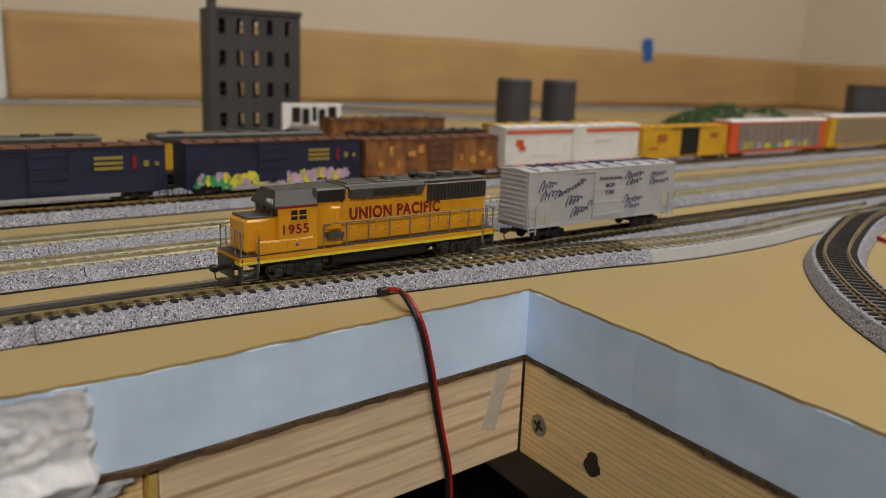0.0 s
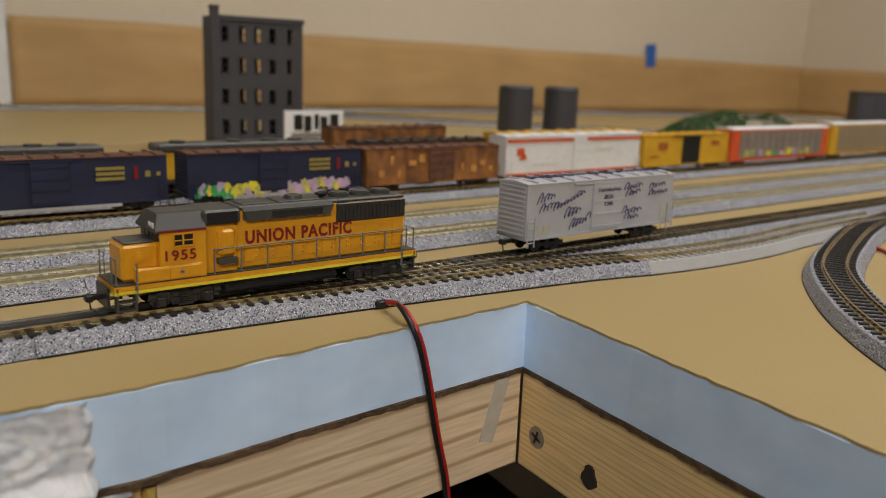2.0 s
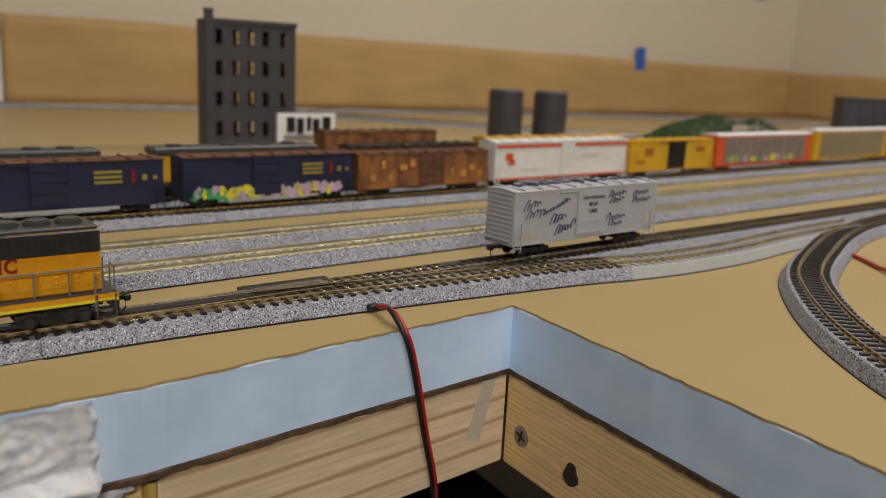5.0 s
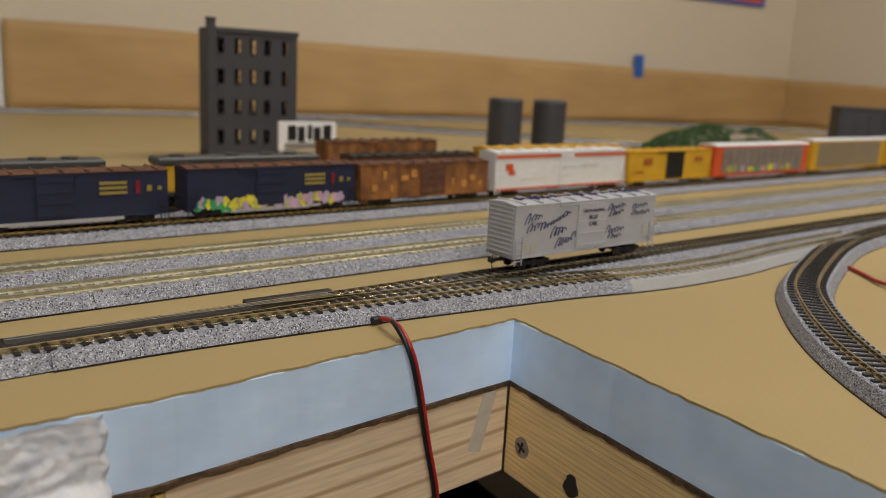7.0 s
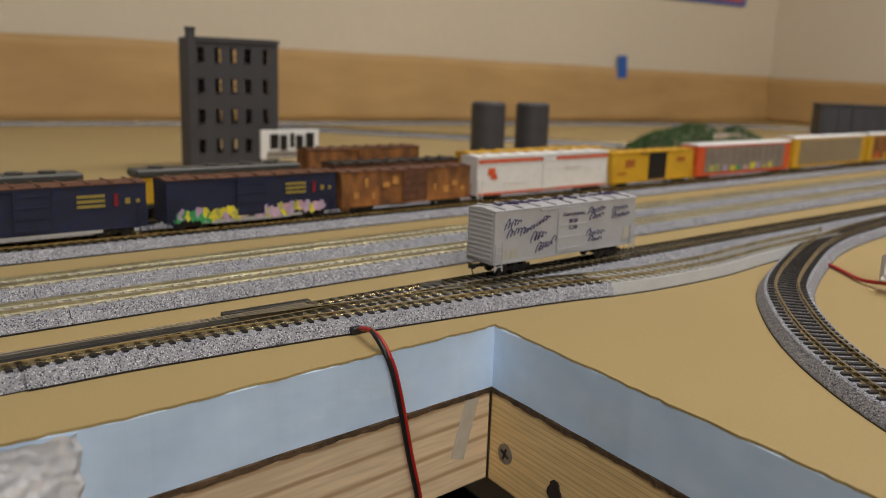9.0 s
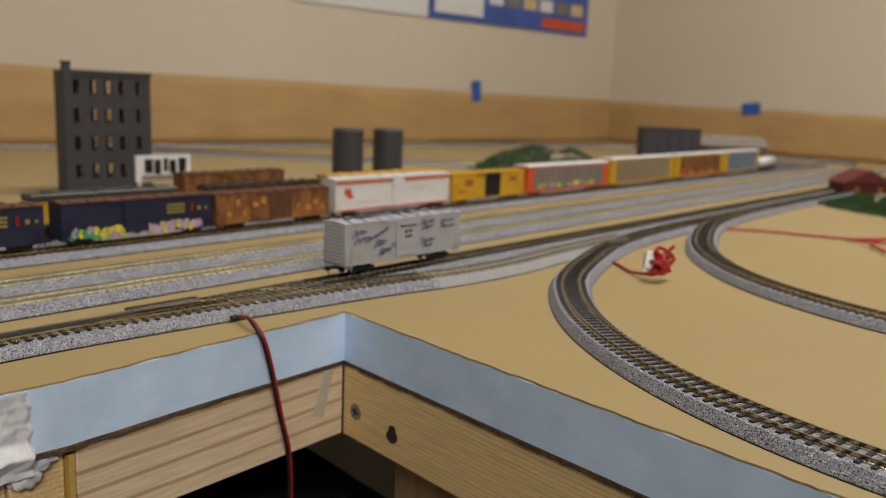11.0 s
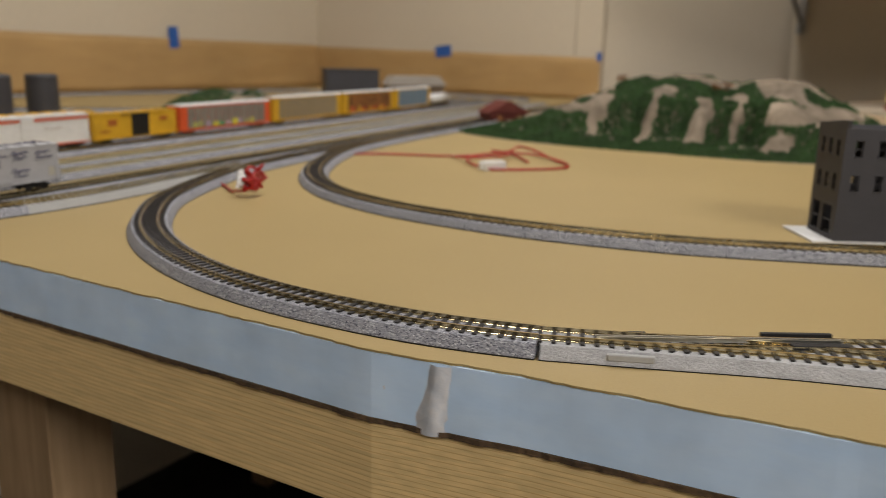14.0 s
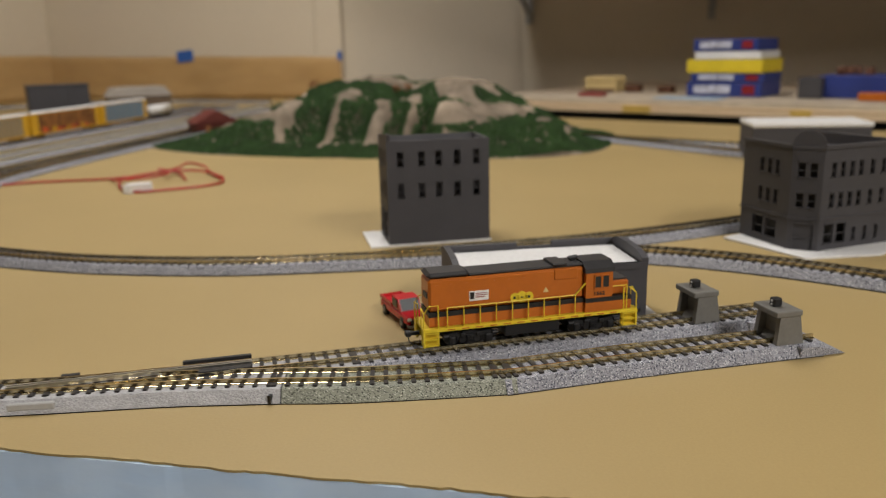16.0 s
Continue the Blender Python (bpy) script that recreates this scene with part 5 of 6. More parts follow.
def yard_trains():
    C = 0.210
    y = -0.0089
    # two navy cars
    for s0, s1, graf in ((-0.190, -0.0885, False), (-0.0790, 0.0260, True)):
        L = s1 - s0
        t = wagon(on_yard(C, s0, s1), L, 0.0050, 0.0290, NAVY, RUST, "worn navy boxcar with graffiti along its foot" if graf else "worn navy boxcar with yellow stencils", "navy boxcars", door=(-0.004, 0.017))
        q = L / 2
        bars(t, [(q - 0.0345, q - 0.021, z, z + 0.0016) for z in (0.0215, 0.0190, 0.0165)] + [(q - 0.011, q - 0.0085, 0.0175, 0.0205), (q - 0.0055, q - 0.0035, 0.0178, 0.0198)], mat("dim_yellow", (0.30, 0.23, 0.05), 0.6), y - 0.0004, label="dull yellow stencil lines")
        bars(t, [(q - 0.0165, q - 0.0145, 0.0165, 0.0230)], RED, y - 0.0004, label="red mark")
        box_part("side_sill", (-q * 0.62, q * 0.55, -0.0095, -0.0090, 0.0036, 0.0052), GREYPLASTIC, t, "pale grey side sill")
        if graf:
            rnd = random.Random(4)
            for k in range(46):
                x = -q + 0.006 + k * (L - 0.014) / 46
                bm = bmesh.new()
                vs = bm_cyl(bm, pose(x, y - 0.00055 - 0.000008 * k, 0.0080 + rnd.uniform(-0.0014, 0.0014), 90, 0, 0), 0.0024, 0.0002, 11)
                fl = {}
                for v in vs:
                    key = (round(v.co.x, 5), round(v.co.z, 5))
                    f = fl.setdefault(key, rnd.uniform(0.45, 1.35))
                    v.co.x, v.co.z = x + (v.co.x - x) * f, 0.0080 + (v.co.z - 0.0080) * (0.8 + 0.5 * f)
                g = (0, 2, 0, 1, 0)[k % 5] if k < 10 else (1, 1, 3, 1, 2)[k % 5] if k < 21 else (2, 4, 2, 3)[k % 4] if k < 30 else (2, 3, 1, 4, 2)[k % 5]
                part("graffiti", bm, GRAFFITI[g], t, "painted graffiti patch")
    # rusty boxcar
    t = wagon(on_yard(C, 0.0295, 0.1350), 0.1055, 0.0050, 0.0278, RUSTORANGE, RUST, "rusty orange-brown boxcar with a dark sliding door", "", door=(0.004, 0.020), door_mat=RUST)
    rnd = random.Random(9)
    bars(t, [(x, x + rnd.uniform(0.002, 0.006), z, z + rnd.uniform(0.003, 0.006)) for x, z in ((-0.044, 0.010), (-0.036, 0.017), (-0.030, 0.009), (-0.022, 0.016), (-0.014, 0.018), (0.020, 0.012), (0.028, 0.010), (0.036, 0.014), (0.044, 0.010))], mat("faded_orange", (0.55, 0.26, 0.06), 0.7, coarse=200, amount=0.3), y - 0.0004, label="faded orange paint patches")
    # white reefer with an orange stripe
    t = wagon(on_yard(C, 0.1405, 0.2825), 0.142, 0.0050, 0.0330, WHITE, WHITE, "clean white refrigerator car with orange stripes", "", door=(0.002, 0.014), ribs=False, end_ribs=False)
    bars(t, [(-0.0705, 0.0705, 0.0278, 0.0300), (-0.0705, 0.0705, 0.0052, 0.0066)], REDORANGE, y - 0.0004, label="orange stripes")
    bars(t, [(-0.061, -0.054, 0.0190, 0.0240), (-0.058, -0.052, 0.0160, 0.0195)], REDORANGE, y - 0.0003, name="emblem", label="orange animal-like emblem shape")
    bars(t, [(0.020, 0.040, 0.021, 0.0216), (0.020, 0.036, 0.0195, 0.0200), (-0.046, -0.020, 0.0120, 0.0124)], mat("faint_print", (0.55, 0.50, 0.46), 0.6), y - 0.0003)
    # yellow boxcar with an open dark door
    t = wagon(on_yard(C, 0.2870, 0.4030), 0.116, 0.0050, 0.0308, CARYELLOW, CARYELLOW, "yellow boxcar with a black open doorway", "", door=(0.004, 0.024), door_mat=BLACK)
    bars(t, [(-0.040, -0.028, 0.018, 0.024), (0.032, 0.044, 0.020, 0.024), (-0.05, -0.038, 0.012, 0.0135)], mat("faded_red", (0.42, 0.12, 0.02), 0.6), y - 0.0004, name="emblem", label="faded red emblem")
    # auto carriers
    for k, (s0, s1, h, ends, panel) in enumerate(((0.4075, 0.5760, 0.0345, REDORANGE, MESHGREY), (0.5830, 0.7530, 0.0372, CARYELLOW, mat("tan_mesh", (0.30, 0.24, 0.15), 0.6, scale=500)), (0.7610, 0.9240, 0.0376, CARYELLOW, RUSTORANGE), (0.9290, 1.0700, 0.0384, CARYELLOW, mat("blue_mesh", (0.18, 0.26, 0.34), 0.6, scale=500)))):
        L = s1 - s0
        t = thing("autorack", on_yard(C, s0, s1), ("red-ended" if k == 0 else "yellow-ended") + " covered car carrier with perforated side panels", "railcar", "car carriers")
        bm = bmesh.new()
        bm_box(bm, -L / 2, L / 2, -0.0092, 0.0092, 0.0045, h - 0.002, bev=0.0003)
        part("body", bm, ends, t)
        n = 12
        for i in range(n):
            x0 = -L / 2 + 0.012 + (L - 0.024) * i / n
            for s in (-1, 1):
                box_part("side_panel", (x0 + 0.0005, x0 + (L - 0.024) / n - 0.0005, s * 0.0095 - 0.0002, s * 0.0095 + 0.0002, 0.0075, h - 0.004), panel, t)
        bm = bmesh.new()
        bm_prism(bm, [(-0.0095, h - 0.0022), (0.0095, h - 0.0022), (0.0088, h - 0.0008), (0, h), (-0.0088, h - 0.0008)], -L / 2, L / 2)
        bmesh.ops.transform(bm, matrix=pose(0, 0, 0, 0, 0, 90), verts=bm.verts)
        part("roof", bm, WHITE, t, "white roof")
        if k in (0, 2):
            rnd = random.Random(k)
            for i in range(10):
                x = -L / 2 + 0.02 + i * (L - 0.05) / 10
                box_part("graffiti", (x, x + rnd.uniform(0.004, 0.010), -0.0099, -0.00972, 0.008, 0.008 + rnd.uniform(0.003, 0.007)), GRAFFITI[rnd.randrange(5)] if k == 0 else (REDORANGE, RED, CARYELLOW)[i % 3], t)
        bogie(t, -L / 2 + 0.018)
        bogie(t, L / 2 - 0.018)
        coupler(t, -L / 2, -1)
        coupler(t, L / 2, 1)
    # white tank wagon at the far end
    t = thing("tank_wagon", on_yard(C, 1.090, 1.165), "small white tank wagon at the end of the train", "railcar")
    bm = bmesh.new()
    bm_cyl(bm, pose(0, 0, 0.015, 0, 90, 0), 0.0085, 0.066, 20)
    part("tank", bm, WHITE, t, smooth=True)
    box_part("frame", (-0.036, 0.036, -0.006, 0.006, 0.0045, 0.0068), BLACK, t)
    bogie(t, -0.022)
    bogie(t, 0.022)
    # second row: locomotives and cars
    for s0, s1 in ((-0.215, -0.106), (-0.0870, 0.0280)):
        L = s1 - s0
        t = thing("locomotive", on_yard(0.255, s0, s1), "standing orange diesel with a dark grey roof", "locomotive", "standing locomotives")
        bm = bmesh.new()
        bm_box(bm, -L / 2 + 0.004, L / 2 - 0.006, -0.0068, 0.0068, 0.0080, 0.0235, bev=0.0006)
        part("long_hood", bm, CARYELLOW, t)
        bm = bmesh.new()
        bm_box(bm, -L / 2, L / 2, -0.0085, 0.0085, 0.0062, 0.0080)
        part("frame", bm, ROOFGREY, t)
        bm = bmesh.new()
        bm_box(bm, -L / 2 + 0.003, L / 2 - 0.005, -0.0080, 0.0080, 0.0236, 0.0284, bev=0.0012)
        part("roof", bm, ROOFGREY, t)
        for x in (-0.35, -0.05, 0.15, 0.3):
            bm = bmesh.new()
            bm_cyl(bm, pose(x * L, 0, 0.0289), 0.0045, 0.0012, 18)
            part("fan", bm, ROOFGREY, t)
        bm = bmesh.new()
        bm_box(bm, L / 2 - 0.030, L / 2 - 0.014, -0.0087, 0.0087, 0.0080, 0.0232, bev=0.0008)
        part("cab", bm, CARYELLOW, t)
        bogie(t, -L / 2 + 0.02)
        bogie(t, L / 2 - 0.02)
    wagon(on_yard(0.255, 0.046, 0.158), 0.110, 0.0050, 0.0272, RUST, BLACK, "low dark brown boxcar standing in the yard")
    wagon(on_yard(0.255, 0.164, 0.330), 0.160, 0.0050, 0.0305, CARYELLOW, CARYELLOW, "yellow boxcar standing behind the white car")
    wagon(on_yard(0.300, 0.048, 0.148), 0.100, 0.0050, 0.0326, RUSTORANGE, RUST, "rusty boxcar standing on the rear track")


yard_trains()

# ---- buildings ----


def wall_panel(bm, x0, x1, z0, z1, y0, y1, holes, m=None):
    """A wall from x0 to x1 with rectangular holes (x0, x1, z0, z1) cut through it."""
    xs = sorted({x0, x1, *[h[0] for h in holes], *[h[1] for h in holes]})
    zs = sorted({z0, z1, *[h[2] for h in holes], *[h[3] for h in holes]})
    for xa, xb in zip(xs, xs[1:]):
        run = None
        for za, zb in zip(zs, zs[1:]):
            hole = any(h[0] <= xa + 1e-9 and xb <= h[1] + 1e-9 and h[2] <= za + 1e-9 and zb <= h[3] + 1e-9 for h in holes)
            if hole:
                if run:
                    bm_box(bm, xa, xb, y0, y1, run[0], run[1], m=m)
                run = None
            else:
                run = (run[0], zb) if run else (za, zb)
        if run:
            bm_box(bm, xa, xb, y0, y1, run[0], run[1], m=m)


def window(parent, hole, y, m=None, name="window"):
    """Sash bars and a sill in an opening."""
    x0, x1, z0, z1 = hole
    bm = bmesh.new()
    t = 0.0005
    zm = z0 + (z1 - z0) * 0.46
    for d in ((x0, x0 + t, z0, z1), (x1 - t, x1, z0, z1), (x0, x1, z1 - t, z1), (x0, x1, zm - t / 2, zm + t / 2)):
        bm_box(bm, d[0], d[1], y + 0.0004, y + 0.0010, d[2], d[3], m=m)
    bm_box(bm, x0 - 0.0005, x1 + 0.0005, y - 0.0006, y + 0.0006, z0 - 0.0007, z0, m=m)
    bm_box(bm, x0 - 0.0004, x1 + 0.0004, y - 0.0003, y + 0.0006, z1, z1 + 0.0008, m=m)
    part(name, bm, DARKGREY, parent)


def shell(t, L, D, H, holes, th=0.0018, roof_mat=None, roof_drop=0.004):
    """Four walls on x 0..L, y 0..D; holes: lists for front, right, back, left."""
    ms = (pose(0, 0, 0), pose(L, 0, 0, 0, 0, 90), pose(L, D, 0, 0, 0, 180), pose(0, D, 0, 0, 0, 270))
    ws = (L, D, L, D)
    for k in range(4):
        bm = bmesh.new()
        e = th if k in (1, 3) else 0.0
        wall_panel(bm, e, ws[k] - e, 0, H, 0, th, holes[k], m=ms[k])
        w = part("wall", bm, DARKGREY, t, "dark grey printed wall")
        for h in holes[k]:
            window(w, h, 0, ms[k])
    box_part("roof", (th, L - th, th, D - th, H - roof_drop - 0.001, H - roof_drop), roof_mat or DARKGREY, t)


def grid_holes(xs, w, zs, h):
    return [(x - w / 2, x + w / 2, z, z + h) for x in xs for z in zs]


def buildings():
    # tall office block
    t = thing("building", pose(0.0215, 0.497, 0, 0, 0, 0), "tall dark grey four-storey office block, unpainted print", "building")
    xs = [0.0100, 0.0255, 0.0395, 0.0530, 0.0700]
    hs = grid_holes(xs, 0.0066, (0.018, 0.045, 0.072, 0.099), 0.0125)
    shell(t, 0.082, 0.034, 0.120, (hs, grid_holes([0.010, 0.024], 0.006, (0.018, 0.045, 0.072, 0.099), 0.0125), grid_holes([0.082 - x for x in xs], 0.0066, (0.018, 0.045, 0.072, 0.099), 0.0125), []))
    bm = bmesh.new()
    bm_box(bm, -0.002, 0.005, -0.002, 0.005, 0, 0.126, bev=0.0004)
    bm_box(bm, -0.0026, 0.0056, -0.0026, 0.0056, 0.126, 0.1285, bev=0.0006)
    part("corner_pier", bm, DARKGREY, t)
    bm = bmesh.new()
    bm_box(bm, 0.005, 0.083, -0.0012, 0.0, 0.1165, 0.1205)
    part("cornice", bm, DARKGREY, t)
    # white sign on legs
    t = thing("sign", pose(0.0755, 0.468, 0, 0, 0, 4), "white billboard with bold black print", "sign")
    box_part("board", (0, 0.0585, 0, 0.003, 0.014, 0.0405), WHITE, t, bev=0.0004)
    for x in (0.004, 0.0545):
        box_part("leg", (x - 0.0015, x + 0.0015, 0.0005, 0.0028, 0, 0.0139), WHITE, t)
    for k, (x0, x1) in enumerate(((0.009, 0.017), (0.019, 0.027), (0.029, 0.033), (0.035, 0.043), (0.045, 0.053))):
        bm = bmesh.new()
        bm_box(bm, x0, x1 - 0.0012 * (k % 2), -0.0008, -0.0001, (0.0235, 0.0220, 0.0245, 0.0225, 0.0235)[k], (0.0370, 0.0360, 0.0375, 0.0355, 0.0375)[k])
        part("letter_bar", bm, BLACK, t, "bold black bar")
    box_part("picture", (0.006, 0.0545, -0.0007, -0.0001, 0.0155, 0.0210), MESHGREY, t, "grey strip of pictures")
    # three-storey block beside the inner loop
    t = thing("building", pose(0.3010, -0.4165, 0.0015, 0, 0, -60.0), "dark grey three-storey printed building on a white base", "building", "town buildings")
    xs = [0.0085, 0.0220, 0.0330, 0.0450, 0.0575]
    hs = grid_holes(xs, 0.0048, (0.0295, 0.0495), 0.0092)
    back = grid_holes([0.066 - x for x in xs], 0.0048, (0.0295, 0.0495), 0.0092)
    side = grid_holes([0.008, 0.018, 0.028], 0.0042, (0.0295, 0.0495), 0.0092)
    shell(t, 0.066, 0.036, 0.0655, (hs, side, back, side + [(0.004, 0.014, 0.003, 0.020), (0.018, 0.030, 0.003, 0.020)]), roof_mat=WHITE)
    bm = bmesh.new()
    bm_prism(bm, [(0.0, 0.0655), (0.037, 0.0655), (0.037, 0.0665), (0.004, 0.0700), (-0.0015, 0.0700)], 0.0, 0.0022)
    bmesh.ops.transform(bm, matrix=pose(0, 0, 0, 0, 0, 90) @ pose(0, -0.0, 0), verts=bm.verts)
    for v in bm.verts:
        v.co.x += 0.0022
    part("parapet", bm, DARKGREY, t)
    box_part("base", (-0.012, 0.067, -0.001, 0.044, -0.0013, -0.0001), WHITE, t, "white plastic base plate")
    # corner building with a domed gable over the corner door
    t = thing("building", pose(0.3445, -0.6610, 0.0015, 0, 0, 0), "dark grey corner building with a rounded corner gable", "building", "town buildings")
    th, H = 0.0018, 0.0600
    C = [(0.0375, 0.0325), (0.0010, 0.0075), (-0.0020, -0.0095), (0.0360, -0.0560), (0.0800, -0.0150)]
    rows2 = (0.0255, 0.0435)
    def two(xs, w=0.0036):
        return grid_holes(xs, w, rows2, 0.0085)
    for k, holes in enumerate((two([0.018, 0.025, 0.032]) + [(0.012, 0.022, 0.004, 0.0155), (0.024, 0.034, 0.004, 0.0155)], two([0.0055, 0.0120], 0.0045) + [(0.0030, 0.0145, 0.0, 0.0155)],
                               two([0.008, 0.015, 0.022, 0.029, 0.038, 0.047, 0.055]) + [(0.004, 0.0115, 0.004, 0.0155), (0.0135, 0.021, 0.004, 0.0155), (0.026, 0.029, 0.004, 0.012), (0.035, 0.038, 0.004, 0.012), (0.044, 0.047, 0.004, 0.012)], [])):
        (ax, ay), (bx, by) = C[k], C[k + 1]
        L = math.hypot(bx - ax, by - ay)
        m = pose(ax, ay, 0, 0, 0, math.degrees(math.atan2(by - ay, bx - ax)))
        bm = bmesh.new()
        wall_panel(bm, 0, L, 0, H, 0, th, holes, m=m)
        bm_box(bm, -0.0004, L + 0.0004, -0.0010, th, H, H + 0.0022, m=m)
        bm_box(bm, -0.0004, L + 0.0004, -0.0007, -0.0001, 0.0180, 0.0196, m=m)
        if k == 1:
            vs = bm_cyl(bm, m @ pose(L / 2, th / 2 - 0.0004, H + 0.0015, 90, 0, 0), L / 2 + 0.0006, th, 32)
        w = part("wall", bm, DARKGREY, t, "chamfered corner wall with a round gable" if k == 1 else "dark grey printed wall")
        for h in holes:
            window(w, h, 0.0, m)
        if k == 1:
            bm = bmesh.new()
            bm_box(bm, 0.0030, 0.0145, 0.0012, 0.0018, 0.0, 0.0155, m=m)
            part("garage_door", bm, DARKGREY, t, "recessed grey corner door")
    bm = bmesh.new()
    for z in (H - 0.006, H - 0.005):
        bm.faces.new([bm.verts.new((x * 0.97 + 0.001, y * 0.97, z)) for x, y in C])
    part("roof", bm, DARKGREY, t)
    # black block added so the windows look into shade
    bm = bmesh.new()
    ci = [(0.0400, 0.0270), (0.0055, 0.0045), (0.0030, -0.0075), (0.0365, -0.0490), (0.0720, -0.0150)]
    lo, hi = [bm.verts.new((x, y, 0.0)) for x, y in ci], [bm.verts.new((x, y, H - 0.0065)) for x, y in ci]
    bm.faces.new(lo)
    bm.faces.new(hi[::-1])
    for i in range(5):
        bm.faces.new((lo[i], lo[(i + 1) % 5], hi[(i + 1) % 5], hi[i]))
    part("inner_core", bm, BLACK, t, "black core standing in for the unlit interior")
    bm = bmesh.new()
    q = [(-0.0200, -0.0015), (0.0250, 0.0420), (0.0900, -0.0100), (0.0400, -0.0700), (0.0, -0.044)]
    for z in (-0.0013, -0.0001):
        bm.faces.new([bm.verts.new((x, y, z)) for x, y in q])
    for i in range(len(q)):
        (ax, ay), (bx, by) = q[i], q[(i + 1) % len(q)]
        bm.faces.new([bm.verts.new(v) for v in ((ax, ay, -0.0013), (bx, by, -0.0013), (bx, by, -0.0001), (ax, ay, -0.0001))])
    part("base", bm, WHITE, t, "white base plate")
    # low store behind the orange locomotive
    t = thing("building", pose(0.1600, -0.5030, 0.0015, 0, 0, -64.2), "low grey printed store with a flat white roof", "building", "town buildings")
    L, D, H = 0.0885, 0.0425, 0.0255
    bm = bmesh.new()
    for d in ((0, L, 0, 0.0018), (0, L, D - 0.0018, D), (0, 0.0018, 0.0018, D - 0.0018), (L - 0.0018, L, 0.0018, D - 0.0018)):
        bm_box(bm, d[0], d[1], d[2], d[3], 0, H)
    part("wall", bm, DARKGREY, t, "dark grey printed walls")
    bm = bmesh.new()
    for x0 in (0.0, L - 0.0022):
        pr = [(0.0, H), (D, H), (D, H + 0.0018), (D * 0.8, H + 0.0042), (D * 0.5, H + 0.0048), (D * 0.2, H + 0.0042), (0.0, H + 0.0018)]
        a = [bm.verts.new((x0 - 0.0004, p, z)) for p, z in pr]
        b = [bm.verts.new((x0 + 0.0026, p, z)) for p, z in pr]
        bm.faces.new(a)
        bm.faces.new(b[::-1])
        for i in range(len(pr)):
            j = (i + 1) % len(pr)
            bm.faces.new((a[i], a[j], b[j], b[i]))
    bm_box(bm, 0, L * 0.42, D - 0.0022, D + 0.0004, H, H + 0.0020)
    bm_box(bm, L * 0.62, L, D - 0.0022, D + 0.0004, H, H + 0.0020)
    bm_box(bm, L * 0.0, L, -0.0006, 0.0020, H - 0.003, H)
    part("parapet", bm, DARKGREY, t, "raised grey parapets")
    box_part("roof", (0.0022, L - 0.0026, 0.0020, D - 0.0022, H - 0.0030, H - 0.0012), WHITE, t, "white flat roof")
    box_part("base", (-0.004, L + 0.006, -0.003, D + 0.006, -0.0013, -0.0001), WHITE, t, "white base plate")
    # far store with a white roof
    t = thing("building", pose(0.725, -0.650, 0.0, 0, 0, -80), "low dark grey store with a pale roof", "building", "town buildings")
    box_part("wall", (0, 0.115, 0, 0.06, 0, 0.036), DARKGREY, t, bev=0.0006)
    box_part("roof", (-0.001, 0.116, -0.001, 0.061, 0.0362, 0.041), WHITE, t, bev=0.001)
    # tanks
    for x, y in ((0.3385, 0.4850), (0.3945, 0.4790)):
        t = thing("storage_tank", pose(x, y, 0), "dark grey upright storage tank", "tank", "storage tanks")
        bm = bmesh.new()
        bm_cyl(bm, pose(0, 0, 0.0325), 0.0185, 0.065, 40)
        part("shell", bm, DARKGREY, t, smooth=False)
        bm = bmesh.new()
        bm_cyl(bm, pose(0, 0, 0.0665), 0.0190, 0.0030, 40, 0.0165)
        part("lid", bm, DARKGREY, t)
        for z in (0.02, 0.042):
            bm = bmesh.new()
            bm_cyl(bm, pose(0, 0, z), 0.0188, 0.0012, 40)
            part("hoop", bm, DARKGREY, t)
    # dark flat building and a shed at the far end
    t = thing("building", pose(0.962, 0.500, 0, 0, 0, -42), "dark grey windowless factory block", "building")
    box_part("wall", (0, 0.098, 0, 0.05, 0, 0.070), DARKGREY, t, bev=0.0008)
    bm = bmesh.new()
    for k in range(5):
        bm_box(bm, 0.006 + k * 0.019, 0.009 + k * 0.019, -0.0015, 0, 0.004, 0.066)
    part("pilaster", bm, DARKGREY, t)
    box_part("roof", (-0.001, 0.099, -0.001, 0.051, 0.0702, 0.073), DARKGREY, t)
    t = thing("shed", pose(1.165, 0.50, 0, 0, 0, -42), "brown shed with a pale pitched roof", "building")
    box_part("wall", (0, 0.115, 0, 0.06, 0, 0.040), mat("shed_brown", (0.16, 0.11, 0.07), 0.7), t)
    bm = bmesh.new()
    bm_prism(bm, [(-0.004, 0.0402), (0.119, 0.0402), (0.105, 0.058), (0.010, 0.058)], -0.003, 0.063)
    part("roof", bm, mat("pale_roof", (0.42, 0.38, 0.33), 0.7), t)
    # red gabled house
    t = thing("house", pose(0.945, 0.130, 0, 0, 0, -40), "small red brick house with a gabled roof", "building")
    box_part("wall", (-0.032, 0.032, -0.022, 0.022, 0, 0.017), BRICKRED, t)
    bm = bmesh.new()
    bm_prism(bm, [(-0.036, 0.0172), (0.036, 0.0172), (0.002, 0.035), (-0.002, 0.035)], -0.025, 0.025)
    part("roof", bm, BRICKRED, t)
    for x in (-0.018, 0.014):
        box_part("window", (x, x + 0.007, -0.0226, -0.0219, 0.005, 0.013), mat("lit_tan", (0.42, 0.16, 0.05), 0.6), t)


buildings()


